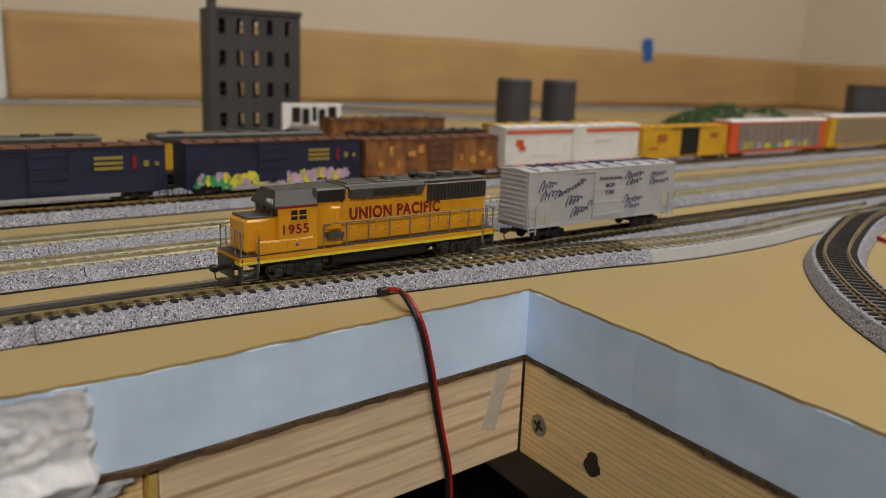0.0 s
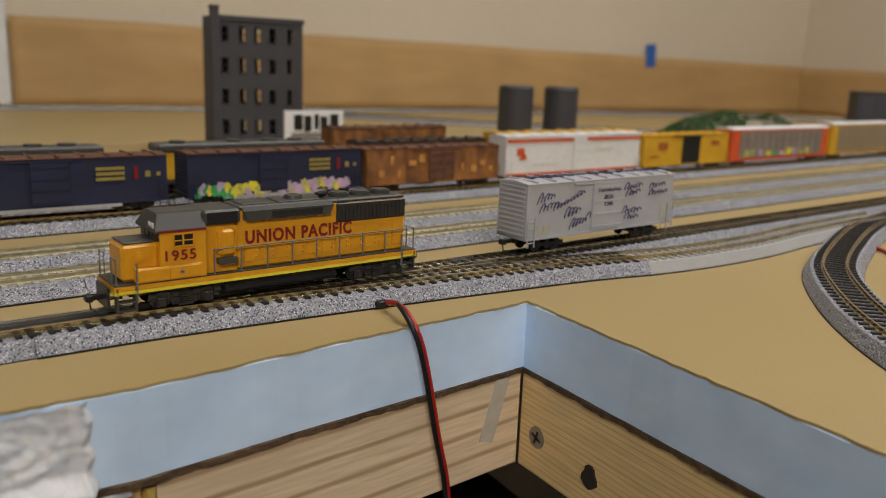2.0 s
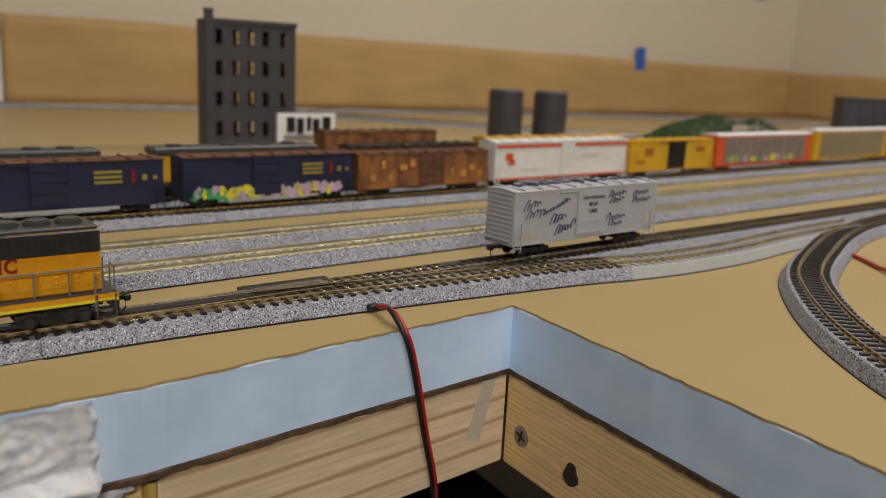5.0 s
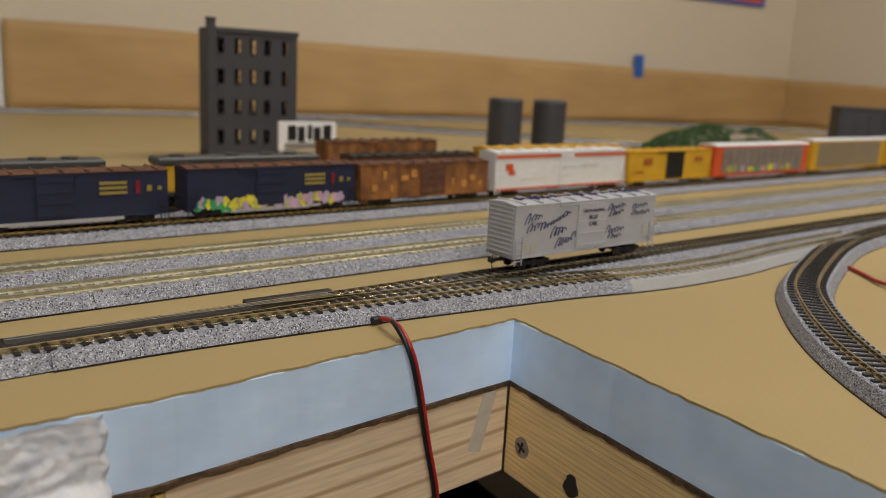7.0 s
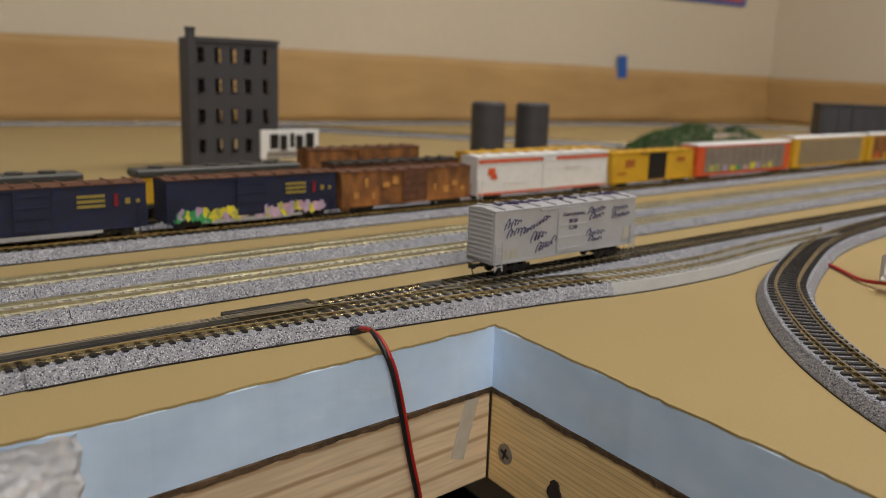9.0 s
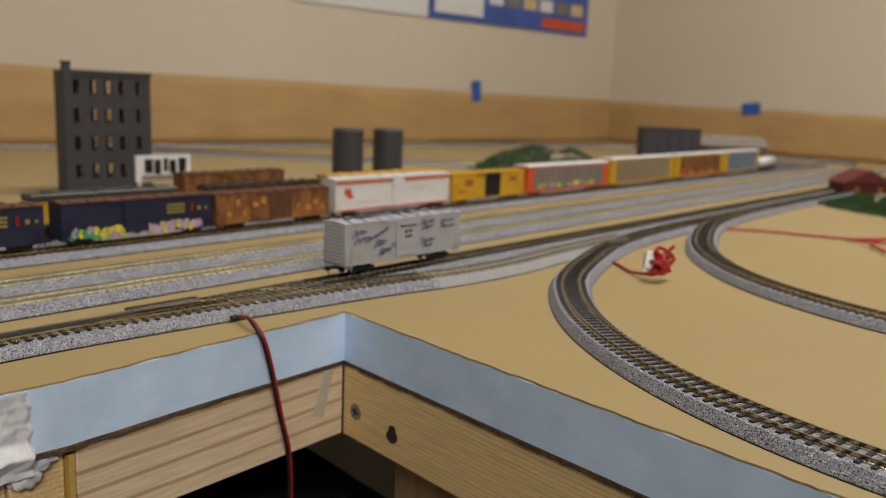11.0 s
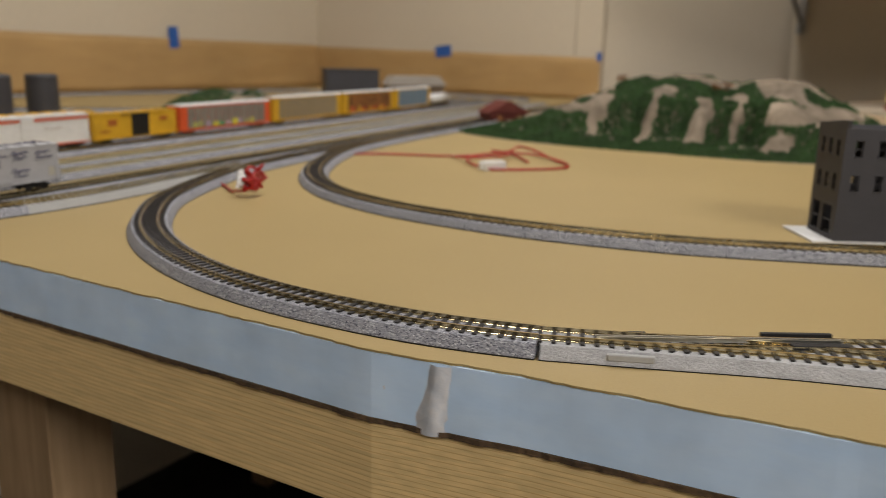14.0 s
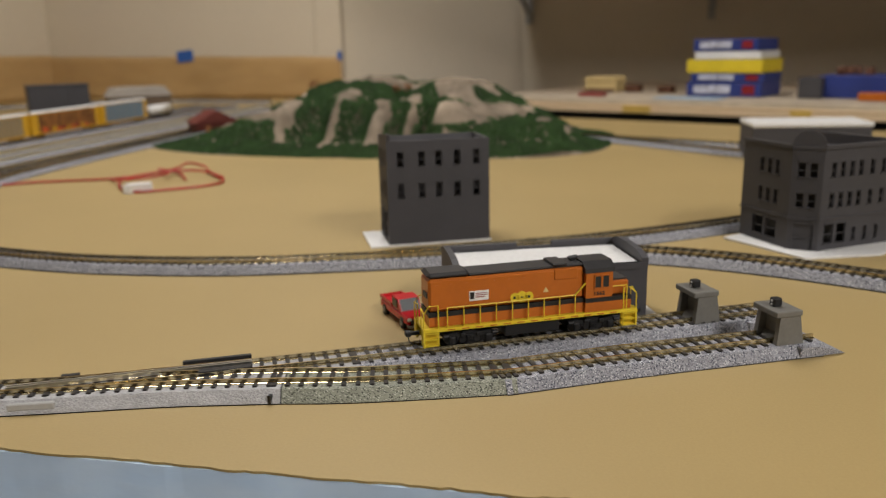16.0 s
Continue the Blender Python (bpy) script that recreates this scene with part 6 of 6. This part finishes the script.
def pickup():
    t = thing("pickup_truck", pose(0.1700, -0.4750, 0.0003, 0, 0, -138), "small red pickup truck parked by the store", "truck")
    bm = bmesh.new()
    bm_box(bm, -0.0175, 0.0175, -0.0056, 0.0056, 0.0022, 0.0066, bev=0.0009)
    bm_box(bm, -0.0175, -0.0020, -0.0056, -0.0047, 0.0066, 0.0082)
    bm_box(bm, -0.0175, -0.0020, 0.0047, 0.0056, 0.0066, 0.0082)
    bm_box(bm, -0.0175, -0.0166, -0.0056, 0.0056, 0.0066, 0.0082)
    part("body", bm, TRUCKRED, t, "glossy red body with an open bed")
    bm = bmesh.new()
    bm_prism(bm, [(-0.0025, 0.0066), (0.0090, 0.0066), (0.0055, 0.0117), (-0.0020, 0.0119)], -0.0051, 0.0051)
    cab = part("cab", bm, TRUCKRED, t)
    bm = bmesh.new()
    bm_prism(bm, [(0.0088, 0.0070), (0.0091, 0.0070), (0.0060, 0.0115), (0.0057, 0.0115)], -0.0045, 0.0045)
    part("windscreen", bm, GLASSDARK, cab)
    for s in (-1, 1):
        box_part("window", (-0.0010, 0.0045, s * 0.0053 - 0.0002, s * 0.0053 + 0.0002, 0.0076, 0.0108), GLASSDARK, cab)
    box_part("grille", (0.0174, 0.0179, -0.0040, 0.0040, 0.0032, 0.0056), BLACK, t)
    for y in (-0.0045, 0.0045):
        box_part("headlight", (0.0174, 0.0180, y - 0.0009, y + 0.0009, 0.0048, 0.0060), WHITE, t)
    box_part("bumper", (0.0176, 0.0186, -0.0055, 0.0055, 0.0018, 0.0030), STEEL, t)
    for x in (-0.0110, 0.0110):
        for y in (-0.0050, 0.0050):
            bm = bmesh.new()
            bm_cyl(bm, pose(x, y, 0.0023, 90, 0, 0), 0.0026, 0.0018, 18)
            wh = part("wheel", bm, BLACK, t)
            bm = bmesh.new()
            bm_cyl(bm, pose(x, y * 1.2, 0.0023, 90, 0, 0), 0.0013, 0.0004, 12)
            part("rim", bm, STEEL, wh)


pickup()


def bumper(x, y, ang):
    t = thing("buffer_stop", pose(x, y, 0.0030, 0, 0, ang), "grey plastic buffer stop with a black lamp on top", "buffer stop", "buffer stops")
    bm = bmesh.new()
    for s in (-1, 1):
        y0, y1 = sorted((s * 0.0055, s * 0.0080))
        vs = bm_box(bm, -0.0045, 0.0080, y0, y1, 0, 0.0135)
        for v in vs:
            if v.co.z > 0.01:
                v.co.x = v.co.x * 0.72 + 0.0003
                v.co.y *= 0.93
    bm_box(bm, -0.0005, 0.0060, -0.0056, 0.0056, 0, 0.0128)
    part("body", bm, BUMPER, t)
    bm = bmesh.new()
    bm_box(bm, -0.0052, 0.0066, -0.0080, 0.0080, 0.0136, 0.0160, bev=0.0003)
    part("cap", bm, BUMPER, t)
    bm = bmesh.new()
    bm_prism(bm, [(-0.0045, 0.0010), (-0.0006, 0.0010), (-0.0006, 0.0052)], -0.0050, 0.0050)
    part("ramp", bm, BUMPER, t)
    bm = bmesh.new()
    bm_box(bm, -0.0022, 0.0014, -0.0018, 0.0018, 0.0162, 0.0196, bev=0.0004)
    lp = part("lamp", bm, BLACK, t)
    bm = bmesh.new()
    for z in (0.0170, 0.0185):
        bm_cyl(bm, pose(-0.0023, 0.0, z, 0, 90, 0), 0.0005, 0.0004, 10)
    part("lens", bm, WHITE, lp)


bumper(0.1898, -0.6040, -57.8)
bumper(0.1704, -0.6355, -58.5)


def end_plates():
    for x, y, a, w in ((0.2045, -0.6275, -57.8, 0.0125), (0.1775, -0.6455, -58.5, 0.0125)):
        bm = bmesh.new()
        bm_prism(bm, [(-0.008, 0.0004), (0.0125, 0.0004), (0.0100, 0.0015), (0.0, 0.0044), (-0.008, 0.0044)], -w, w)
        bmesh.ops.transform(bm, matrix=pose(x, y, 0.0, 0, 0, a), verts=bm.verts)
        tagged(part("roadbed_end", bm, BALLAST), "sloping grey ballast end of a spur track", "track end", "track ends")


end_plates()

# ---- hills ----


def smooth_step(a, b, x):
    f = min(1.0, max(0.0, (x - a) / (b - a)))
    return f * f * (3 - 2 * f)


def cover(parent, spots, seed, count, accept):
    """Clumps of ground foam: small uneven pyramids on the given surface."""
    rnd = random.Random(seed)
    verts, faces = [], []
    for k in range(count):
        x, y, z, fu, fv = spots(rnd)
        if not accept(x, y, z, fu, fv):
            continue
        s = rnd.uniform(0.0018, 0.0040)
        b = len(verts)
        for q in range(4):
            a = q * math.pi / 2 + rnd.uniform(0, 1)
            verts.append((x + s * math.cos(a) * rnd.uniform(0.6, 1.2), y + s * math.sin(a) * rnd.uniform(0.6, 1.2), max(0.0, z - 0.0015)))
        verts.append((x + rnd.uniform(-0.6, 0.2) * s, y + rnd.uniform(-0.4, 0.4) * s, z + s * rnd.uniform(0.4, 1.0)))
        for q in range(4):
            faces.append((b + q, b + (q + 1) % 4, b + 4))
    me = bpy.data.meshes.new("ground_cover")
    me.from_pydata(verts, [], faces)
    me.materials.append(GREEN)
    ob = new("ground_cover", me)
    ob.parent = parent
    tagged(ob, "dark green ground foam", kind="stuff")


def relief(parent, height, rx, ry, inside, n, m, name, label):
    bm = bmesh.new()
    cache = {}
    for i in range(n):
        for j in range(m):
            quad = [(-1 + 2 * a / n, -1 + 2 * b / m) for a, b in ((i, j), (i + 1, j), (i + 1, j + 1), (i, j + 1))]
            if not any(inside(u, v) for u, v in quad):
                continue
            vs = []
            for u, v in quad:
                if (u, v) not in cache:
                    cache[u, v] = bm.verts.new((u * rx, v * ry, height(u, v)))
                vs.append(cache[u, v])
            bm.faces.new(vs)
    part(name, bm, ROCK, parent, label, smooth=True)


# green clefts in the cliff: middle and half width along y, foot and top
CLEFTS = ((0.235, 0.030, 0.002, 0.011), (0.180, 0.020, 0.002, 0.020), (0.075, 0.016, 0.004, 0.026), (0.135, 0.022, 0.004, 0.036), (0.070, 0.024, 0.006, 0.062), (0.010, 0.020, 0.010, 0.060), (-0.043, 0.012, 0.006, 0.058), (-0.080, 0.014, 0.006, 0.060), (-0.178, 0.046, 0.004, 0.036))


def mountain():
    rx, ry = 0.190, 0.314
    t = thing("mountain", pose(0.885, -0.177, 0), "rocky model mountain with green ground foam in its clefts", "model hill")

    def rim(u, v):
        return (abs(u) ** 3 + abs(v) ** 3) ** (1 / 3) + 0.05 * noise.noise(Vector((u * 2.2, v * 2.2, 3)))

    def height(u, v):
        y = v * ry + 0.018
        crest = float(np.interp(y, (-0.30, -0.24, -0.20, -0.15, -0.115, -0.07, -0.03, 0.03, 0.06, 0.10, 0.14, 0.19, 0.25, 0.30), (0.0, 0.006, 0.030, 0.056, 0.074, 0.080, 0.070, 0.082, 0.080, 0.072, 0.060, 0.036, 0.016, 0.0)))
        cleft = sum(math.exp(-((y - c) / w) ** 2) for c, w, a, b in CLEFTS[4:8])
        foot = -0.80 + 0.22 * cleft + 0.10 * noise.noise(Vector((y * 22, 1, 7)))
        rise = 0.10 * smooth_step(-0.96, foot, u) + 0.66 * smooth_step(foot, foot + 0.28, u) + 0.24 * smooth_step(foot + 0.25, 0.15, u)
        fall = 1 - smooth_step(0.35, 0.98, u)
        rough = 0.0085 * noise.noise(Vector((u * 7, y * 32, 5))) + 0.0035 * noise.noise(Vector((u * 22, y * 110, 2)))
        outlier = 0.028 * math.exp(-(((y + 0.232) / 0.026) ** 2 + ((u + 0.45) / 0.22) ** 2))
        z = crest * rise * fall + outlier + rough * min(1.0, crest * rise / 0.02)
        return max(z, 0.0012) if rim(u, v) < 0.99 else 0.0002

    relief(t, height, rx, ry, lambda u, v: rim(u, v) < 1.0, 90, 150, "rock", "grey-brown plaster rock")

    def spots(rnd):
        u, v = rnd.uniform(-1, 0.6), rnd.uniform(-1, 1)
        return u * rx, v * ry, height(u, v), u, v

    def accept(x, y, z, u, v):
        r = rim(u, v)
        if r > 0.99:
            return False
        y += 0.018
        wob = 0.006 * noise.noise(Vector((x * 60, y * 60, 4)))
        if z < 0.0085 + wob or r > 0.92:
            return True
        if any(abs(y + wob * 1.3 - c) < w and a < z + wob < b for c, w, a, b in CLEFTS):
            return True
        shoulder = noise.noise(Vector((x * 14, y * 16, 9)))
        return z > 0.045 and u > -0.40 and shoulder > 0.05 or 0.012 < z < 0.035 and shoulder > 0.30

    cover(t, spots, 3, 95000, accept)


def low_hill():
    rx, ry, h = 0.122, 0.080, 0.036
    t = thing("hill", pose(0.750, 0.535, 0, 0, 0, -46), "low green model hill behind the yard", "model hill")

    def rim(u, v):
        return math.hypot(u, v) + 0.10 * noise.noise(Vector((u * 2.2, v * 2.2, 8)))

    def height(u, v):
        r = rim(u, v)
        return max(0.0012, h * (1 - smooth_step(0.30, 1.0, r)) * (0.9 + 0.35 * noise.noise(Vector((u * 2.5, v * 2.5, 2)))) + 0.002 * noise.noise(Vector((u * 12, v * 12, 1)))) if r < 0.99 else 0.0002

    relief(t, height, rx, ry, lambda u, v: rim(u, v) < 1.0, 60, 40, "rock", "grey-brown plaster rock")

    def spots(rnd):
        u, v = rnd.uniform(-1, 1), rnd.uniform(-1, 1)
        return u * rx, v * ry, height(u, v), u, v

    cover(t, spots, 8, 9000, lambda x, y, z, u, v: rim(u, v) < 0.99 and noise.noise(Vector((x * 30, y * 30, 2))) > -0.28)


mountain()
low_hill()


def small_trees():
    rnd = random.Random(2)
    for x, y, z in ((0.870, -0.085, 0.070), (0.850, -0.215, 0.064), (0.855, -0.228, 0.064)):
        t = thing("shrub", pose(x, y, z), "small rust-coloured model shrub on the mountain", "shrub", "shrubs")
        bm = bmesh.new()
        bm_cyl(bm, pose(0, 0, 0.003), 0.0006, 0.012, 6, 0.0003)
        part("stem", bm, RUST, t)
        bm = bmesh.new()
        for k in range(24):
            m = pose(rnd.uniform(-0.005, 0.005), rnd.uniform(-0.005, 0.005), rnd.uniform(0.004, 0.013), rnd.uniform(0, 360), rnd.uniform(0, 360), 0)
            bm_cyl(bm, m, 0.0018, 0.0012, 4, 0.0004)
        part("crown", bm, RUSTORANGE, t)


small_trees()

# ---- wires on the table ----


def tube_thing(name, pts, r, material, label, category, parent=None):
    sp = [Vector(p) for p in pts]
    for _ in range(3):
        out = [sp[0]]
        for a, b in zip(sp, sp[1:]):
            out += [a.lerp(b, 0.25), a.lerp(b, 0.75)]
        sp = out + [sp[-1]]
    bm = bmesh.new()
    bm_tube(bm, sp, r, 6)
    ob = part(name, bm, material, parent, label, smooth=True)
    return ob


def wires():
    t = thing("wire_bundle", pose(0.207, -0.045, 0), "tied bundle of red wire with a white plug", "wire")
    pts = []
    for k in range(34):
        a = k * 1.9
        pts.append((0.009 * math.cos(a) + 0.004 * math.sin(k), 0.006 * math.sin(a * 1.3) - 0.002, 0.003 + 0.011 * abs(math.sin(k * 0.7)) + (0.012 if k % 7 == 0 else 0)))
    tube_thing("red_wire", pts, 0.0012, WIRERED, "coiled red wire", "", t)
    tube_thing("lead", [(-0.004, 0.004, 0.004), (0.0, 0.02, 0.0015), (0.012, 0.036, 0.0013), (0.020, 0.05, 0.0013)], 0.0010, WIRERED, "red wire lead", "", t)
    bm = bmesh.new()
    bm_box(bm, -0.006, 0.006, -0.0035, 0.0035, -0.003, 0.003, m=pose(-0.004, 0.004, 0.0125, 20, -60, 30), bev=0.0004)
    for q in (-0.003, 0.003):
        bm_box(bm, -0.008, -0.006, q - 0.001, q + 0.001, -0.001, 0.001, m=pose(-0.004, 0.004, 0.0125, 20, -60, 30))
    part("plug", bm, WHITE, t, "white plastic plug")
    t = thing("wire_loop", pose(0, 0, 0), "loose loop of red wire with a white plug on the table", "wire")
    tube_thing("red_wire", [(0.445, 0.052, 0.0014), (0.47, 0.030, 0.0014), (0.485, 0.0, 0.0014), (0.50, -0.035, 0.0014), (0.515, -0.06, 0.003), (0.55, -0.085, 0.006), (0.585, -0.07, 0.008), (0.575, -0.10, 0.006), (0.54, -0.13, 0.003), (0.515, -0.165, 0.002), (0.485, -0.165, 0.0016), (0.455, -0.135, 0.0016), (0.435, -0.115, 0.0016), (0.455, -0.085, 0.003), (0.49, -0.06, 0.004), (0.53, -0.075, 0.006), (0.555, -0.11, 0.005), (0.53, -0.15, 0.002)], 0.0012, WIRERED, "red wire", "", t)
    tube_thing("red_wire", [(0.50, -0.04, 0.002), (0.48, -0.06, 0.004), (0.49, -0.09, 0.006), (0.52, -0.10, 0.007), (0.54, -0.07, 0.006), (0.56, -0.05, 0.004), (0.545, -0.09, 0.003), (0.51, -0.12, 0.002)], 0.0012, WIRERED, "red wire", "", t)
    bm = bmesh.new()
    bm_box(bm, -0.011, 0.011, -0.0045, 0.0045, 0.0003, 0.0085, m=pose(0.447, -0.115, 0, 0, 0, -40), bev=0.0006)
    bm_box(bm, -0.014, -0.011, -0.003, 0.003, 0.001, 0.007, m=pose(0.447, -0.115, 0, 0, 0, -40))
    part("plug", bm, WHITE, t, "white plastic plug")


wires()

# ---- below the table ----


def control_gear():
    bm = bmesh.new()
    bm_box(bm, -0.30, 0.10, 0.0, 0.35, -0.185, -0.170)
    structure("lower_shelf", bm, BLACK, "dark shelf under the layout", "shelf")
    for x in (-0.295, 0.085):
        bm = bmesh.new()
        bm_box(bm, x, x + 0.012, 0.32, 0.345, -1.0, -0.1855)
        structure("shelf_leg", bm, BLACK, "dark leg under the lower shelf", "post")
    t = thing("control_box", pose(-0.040, 0.045, -0.170, 0, 0, -32), "black controller with white outlined buttons", "controller")
    bm = bmesh.new()
    bm_box(bm, -0.055, 0.065, -0.040, 0.050, 0.0002, 0.040, bev=0.004)
    part("case", bm, BLACK, t)
    for k in range(4):
        x = -0.035 + k * 0.022
        bm = bmesh.new()
        for d in ((0, 0.016, 0, 0.0008), (0, 0.016, 0.0102, 0.011), (0, 0.0008, 0, 0.011), (0.0152, 0.016, 0, 0.011), (0.004, 0.012, 0.003, 0.004), (0.004, 0.012, 0.006, 0.007)):
            bm_box(bm, x + d[0], x + d[1], -0.025 + d[2], -0.025 + d[3], 0.0401, 0.0405)
        part("button", bm, WHITE, t, "white outlined button mark")
    for x in (-0.045, -0.028):
        box_part("key", (x, x + 0.012, -0.002, 0.010, 0.0402, 0.0425), MESHGREY, t, bev=0.0006)
    bm = bmesh.new()
    bm_cyl(bm, pose(-0.02, 0.03, 0.0425), 0.005, 0.005, 18)
    part("knob", bm, RED, t, "dark red knob")
    tube_thing("white_cable", [(-0.095, 0.060, -0.165), (-0.075, 0.050, -0.125), (-0.045, 0.040, -0.116), (-0.010, 0.022, -0.118), (0.015, 0.005, -0.130), (0.035, -0.01, -0.17), (0.045, -0.02, -0.4), (0.045, -0.02, -0.999)], 0.0017, WHITE, "white cable arching over the controller", "cable")
    tagged(bpy.data.objects["white_cable"], category="cable")


control_gear()

# ---- the storage shelf across the far gap ----


def far_shelf():
    # the front runs from (1.36, -0.24) to (1.10, -0.90)
    ang = math.degrees(math.atan2(-0.66, -0.26))
    M = pose(1.36, -0.24, 0, 0, 0, ang)
    bm = bmesh.new()
    bm_box(bm, -0.05, 1.6, 0.0, 0.60, 0.022, 0.029, m=M)
    structure("shelf_top", bm, mat("pale_ply", (0.55, 0.47, 0.36), 0.6, scale=60), "pale plywood bench top with model clutter", "shelf")
    bm = bmesh.new()
    bm_box(bm, -0.05, 1.6, -0.004, 0.015, 0.007, 0.0218, m=M)
    fas = structure("shelf_fascia", bm, WOODX, "pale timber fascia of the second bench", "beam")
    for x, w in ((0.245, 0.05), (0.52, 0.03), (0.70, 0.06)):
        bm = bmesh.new()
        bm_box(bm, x, x + w, -0.0055, -0.0042, 0.008, 0.020, m=M)
        part("yellow_patch", bm, TAPEYELLOW, fas, "yellow tape patch")
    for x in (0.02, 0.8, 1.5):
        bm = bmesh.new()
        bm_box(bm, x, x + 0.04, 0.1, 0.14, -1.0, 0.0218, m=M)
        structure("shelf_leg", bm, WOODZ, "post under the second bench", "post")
    # the shadow gap under the bench is painted as a black sheet
    bm = bmesh.new()
    bm_box(bm, -0.05, 1.6, 0.016, 0.022, -0.45, 0.0215, m=M)
    structure("bench_skirt", bm, BLACK, "black sheet standing in for the shadow gap below the second bench", "skirt")
    # upper wall shelf with brackets; extra depth is added to shade the wall
    bm = bmesh.new()
    bm_box(bm, 1.35, 2.249, -2.2, -0.085, 0.40, 0.425)
    structure("upper_shelf", bm, WOODY, "wooden wall shelf, extended out of view to shade the wall", "shelf")
    for y in (-0.10, -0.60, -1.25):
        t = thing("bracket", pose(2.248, y, 0.40), "grey metal shelf bracket", "bracket", "shelf brackets")
        box_part("upright", (-0.012, 0, -0.010, 0.010, -0.22, 0), GREYPLASTIC, t)
        bm = bmesh.new()
        bm_tube(bm, [(-0.012, 0, -0.19), (-0.60, 0, -0.004)], 0.008, 6)
        part("strut", bm, GREYPLASTIC, t)
    Z = 0.0292
    # stack of boxes
    for k, (h, w, m_, lab) in enumerate(((0.025, 0.128, BOXBLUE, "dark blue model kit box"), (0.015, 0.124, BOXBLUE, "dark blue model kit box"), (0.023, 0.130, BOXYELLOW, "yellow model kit box"), (0.013, 0.112, WHITE, "white cardboard box"), (0.021, 0.110, BOXBLUE, "dark blue model kit box"))):
        zb = Z + sum((0.025, 0.015, 0.023, 0.013, 0.021)[:k])
        t = thing("kit_box", M @ pose(0.372 + (k % 2) * 0.004, 0.16, zb, 0, 0, (0, 2, -1, 1, 0)[k]), lab + " in a stack on the bench", "box", "stacked boxes")
        bm = bmesh.new()
        bm_box(bm, -w / 2, w / 2, -0.05, 0.05, 0.0003, h - 0.0006, bev=0.0006)
        part("carton", bm, m_, t)
        if m_ is BOXBLUE:
            box_part("print", (-w * 0.40, w * 0.10, -0.0508, -0.0501, h * 0.25, h * 0.8), mat("pale_print", (0.50, 0.52, 0.62), 0.5, scale=90, coarse=150, amount=0.5), t, "pale block of print")
            box_part("print", (w * 0.26, w * 0.42, -0.0508, -0.0501, h * 0.2, h * 0.8), RED, t, "red panel of print")
    for x, y, w, d, h, m_, nm, lab, cat in ((0.60, 0.18, 0.16, 0.10, 0.036, BOXBLUE, "tray", "long blue plastic tray", "tray"), (0.512, 0.13, 0.035, 0.04, 0.034, DARKGREY, "card_box", "small grey box beside the tray", "box"), (0.10, 0.20, 0.068, 0.04, 0.022, CREAM, "station_model", "cream model station with a brown base", "building"), (0.163, 0.20, 0.030, 0.02, 0.014, RUST, "parts_heap", "heap of small brown model parts", "parts"), (0.235, 0.19, 0.028, 0.02, 0.013, RUST, "parts_heap", "heap of small brown model parts", "parts"), (0.33, 0.20, 0.030, 0.02, 0.016, RUST, "parts_heap", "heap of small brown model parts", "parts"), (0.15, 0.06, 0.05, 0.02, 0.006, RED, "parts_heap", "red and white small parts", "parts"), (0.34, 0.05, 0.11, 0.05, 0.002, mat("pale_blue_sheet", (0.35, 0.48, 0.62), 0.5), "plan_sheet", "pale blue plan sheet on the bench", "paper"), (0.62, 0.10, 0.06, 0.03, 0.012, ORANGE, "parts_heap", "orange model parts in front of the tray", "parts")):
        t = thing(nm, M @ pose(x, y, Z), lab, cat)
        bm = bmesh.new()
        bm_box(bm, -w / 2, w / 2, -d / 2, d / 2, 0.0003, h, bev=min(0.001, h * 0.2))
        part("body", bm, m_, t)
        if nm == "station_model":
            box_part("base", (-w / 2 + 0.003, w / 2 - 0.003, -d / 2 - 0.001, -d / 2 + 0.001, 0.0004, 0.007), RUST, t)
            bm = bmesh.new()
            bm_prism(bm, [(-w / 2 - 0.003, h), (w / 2 + 0.003, h), (w / 2 - 0.006, h + 0.008), (-w / 2 + 0.006, h + 0.008)], -d / 2 - 0.003, d / 2 + 0.003)
            part("roof", bm, CREAM, t)
        if nm == "tray":
            bm = bmesh.new()
            rnd = random.Random(3)
            for q in range(14):
                bm_box(bm, -0.006, 0.006, -0.004, 0.004, 0, 0.012, m=pose(rnd.uniform(-0.06, 0.06), rnd.uniform(-0.03, 0.03), h, rnd.uniform(-30, 30), rnd.uniform(-30, 30), rnd.uniform(0, 180)))
            part("contents", bm, RUST, t, "jumble of small brown parts")


far_shelf()

# ---- what moves ----


def motions():
    rows = []
    for t, s in ((0, 0.0), (0.5, -0.0001), (1, -0.0025), (1.5, -0.0188), (2, -0.0390), (2.5, -0.0580), (3, -0.0771), (3.5, -0.0940), (4, -0.1122), (4.5, -0.1305), (6, -0.1850), (9, -0.2940), (10, -0.3150), (16, -0.3150)):
        x = -0.054 + s
        xx, yy = x * math.cos(radians(SL)), 0.041 + x * math.sin(radians(SL))
        rows.append((t, pose(xx, yy, 0.0070, 0, 0, SL)))
    walk(LOCO, rows)


motions()
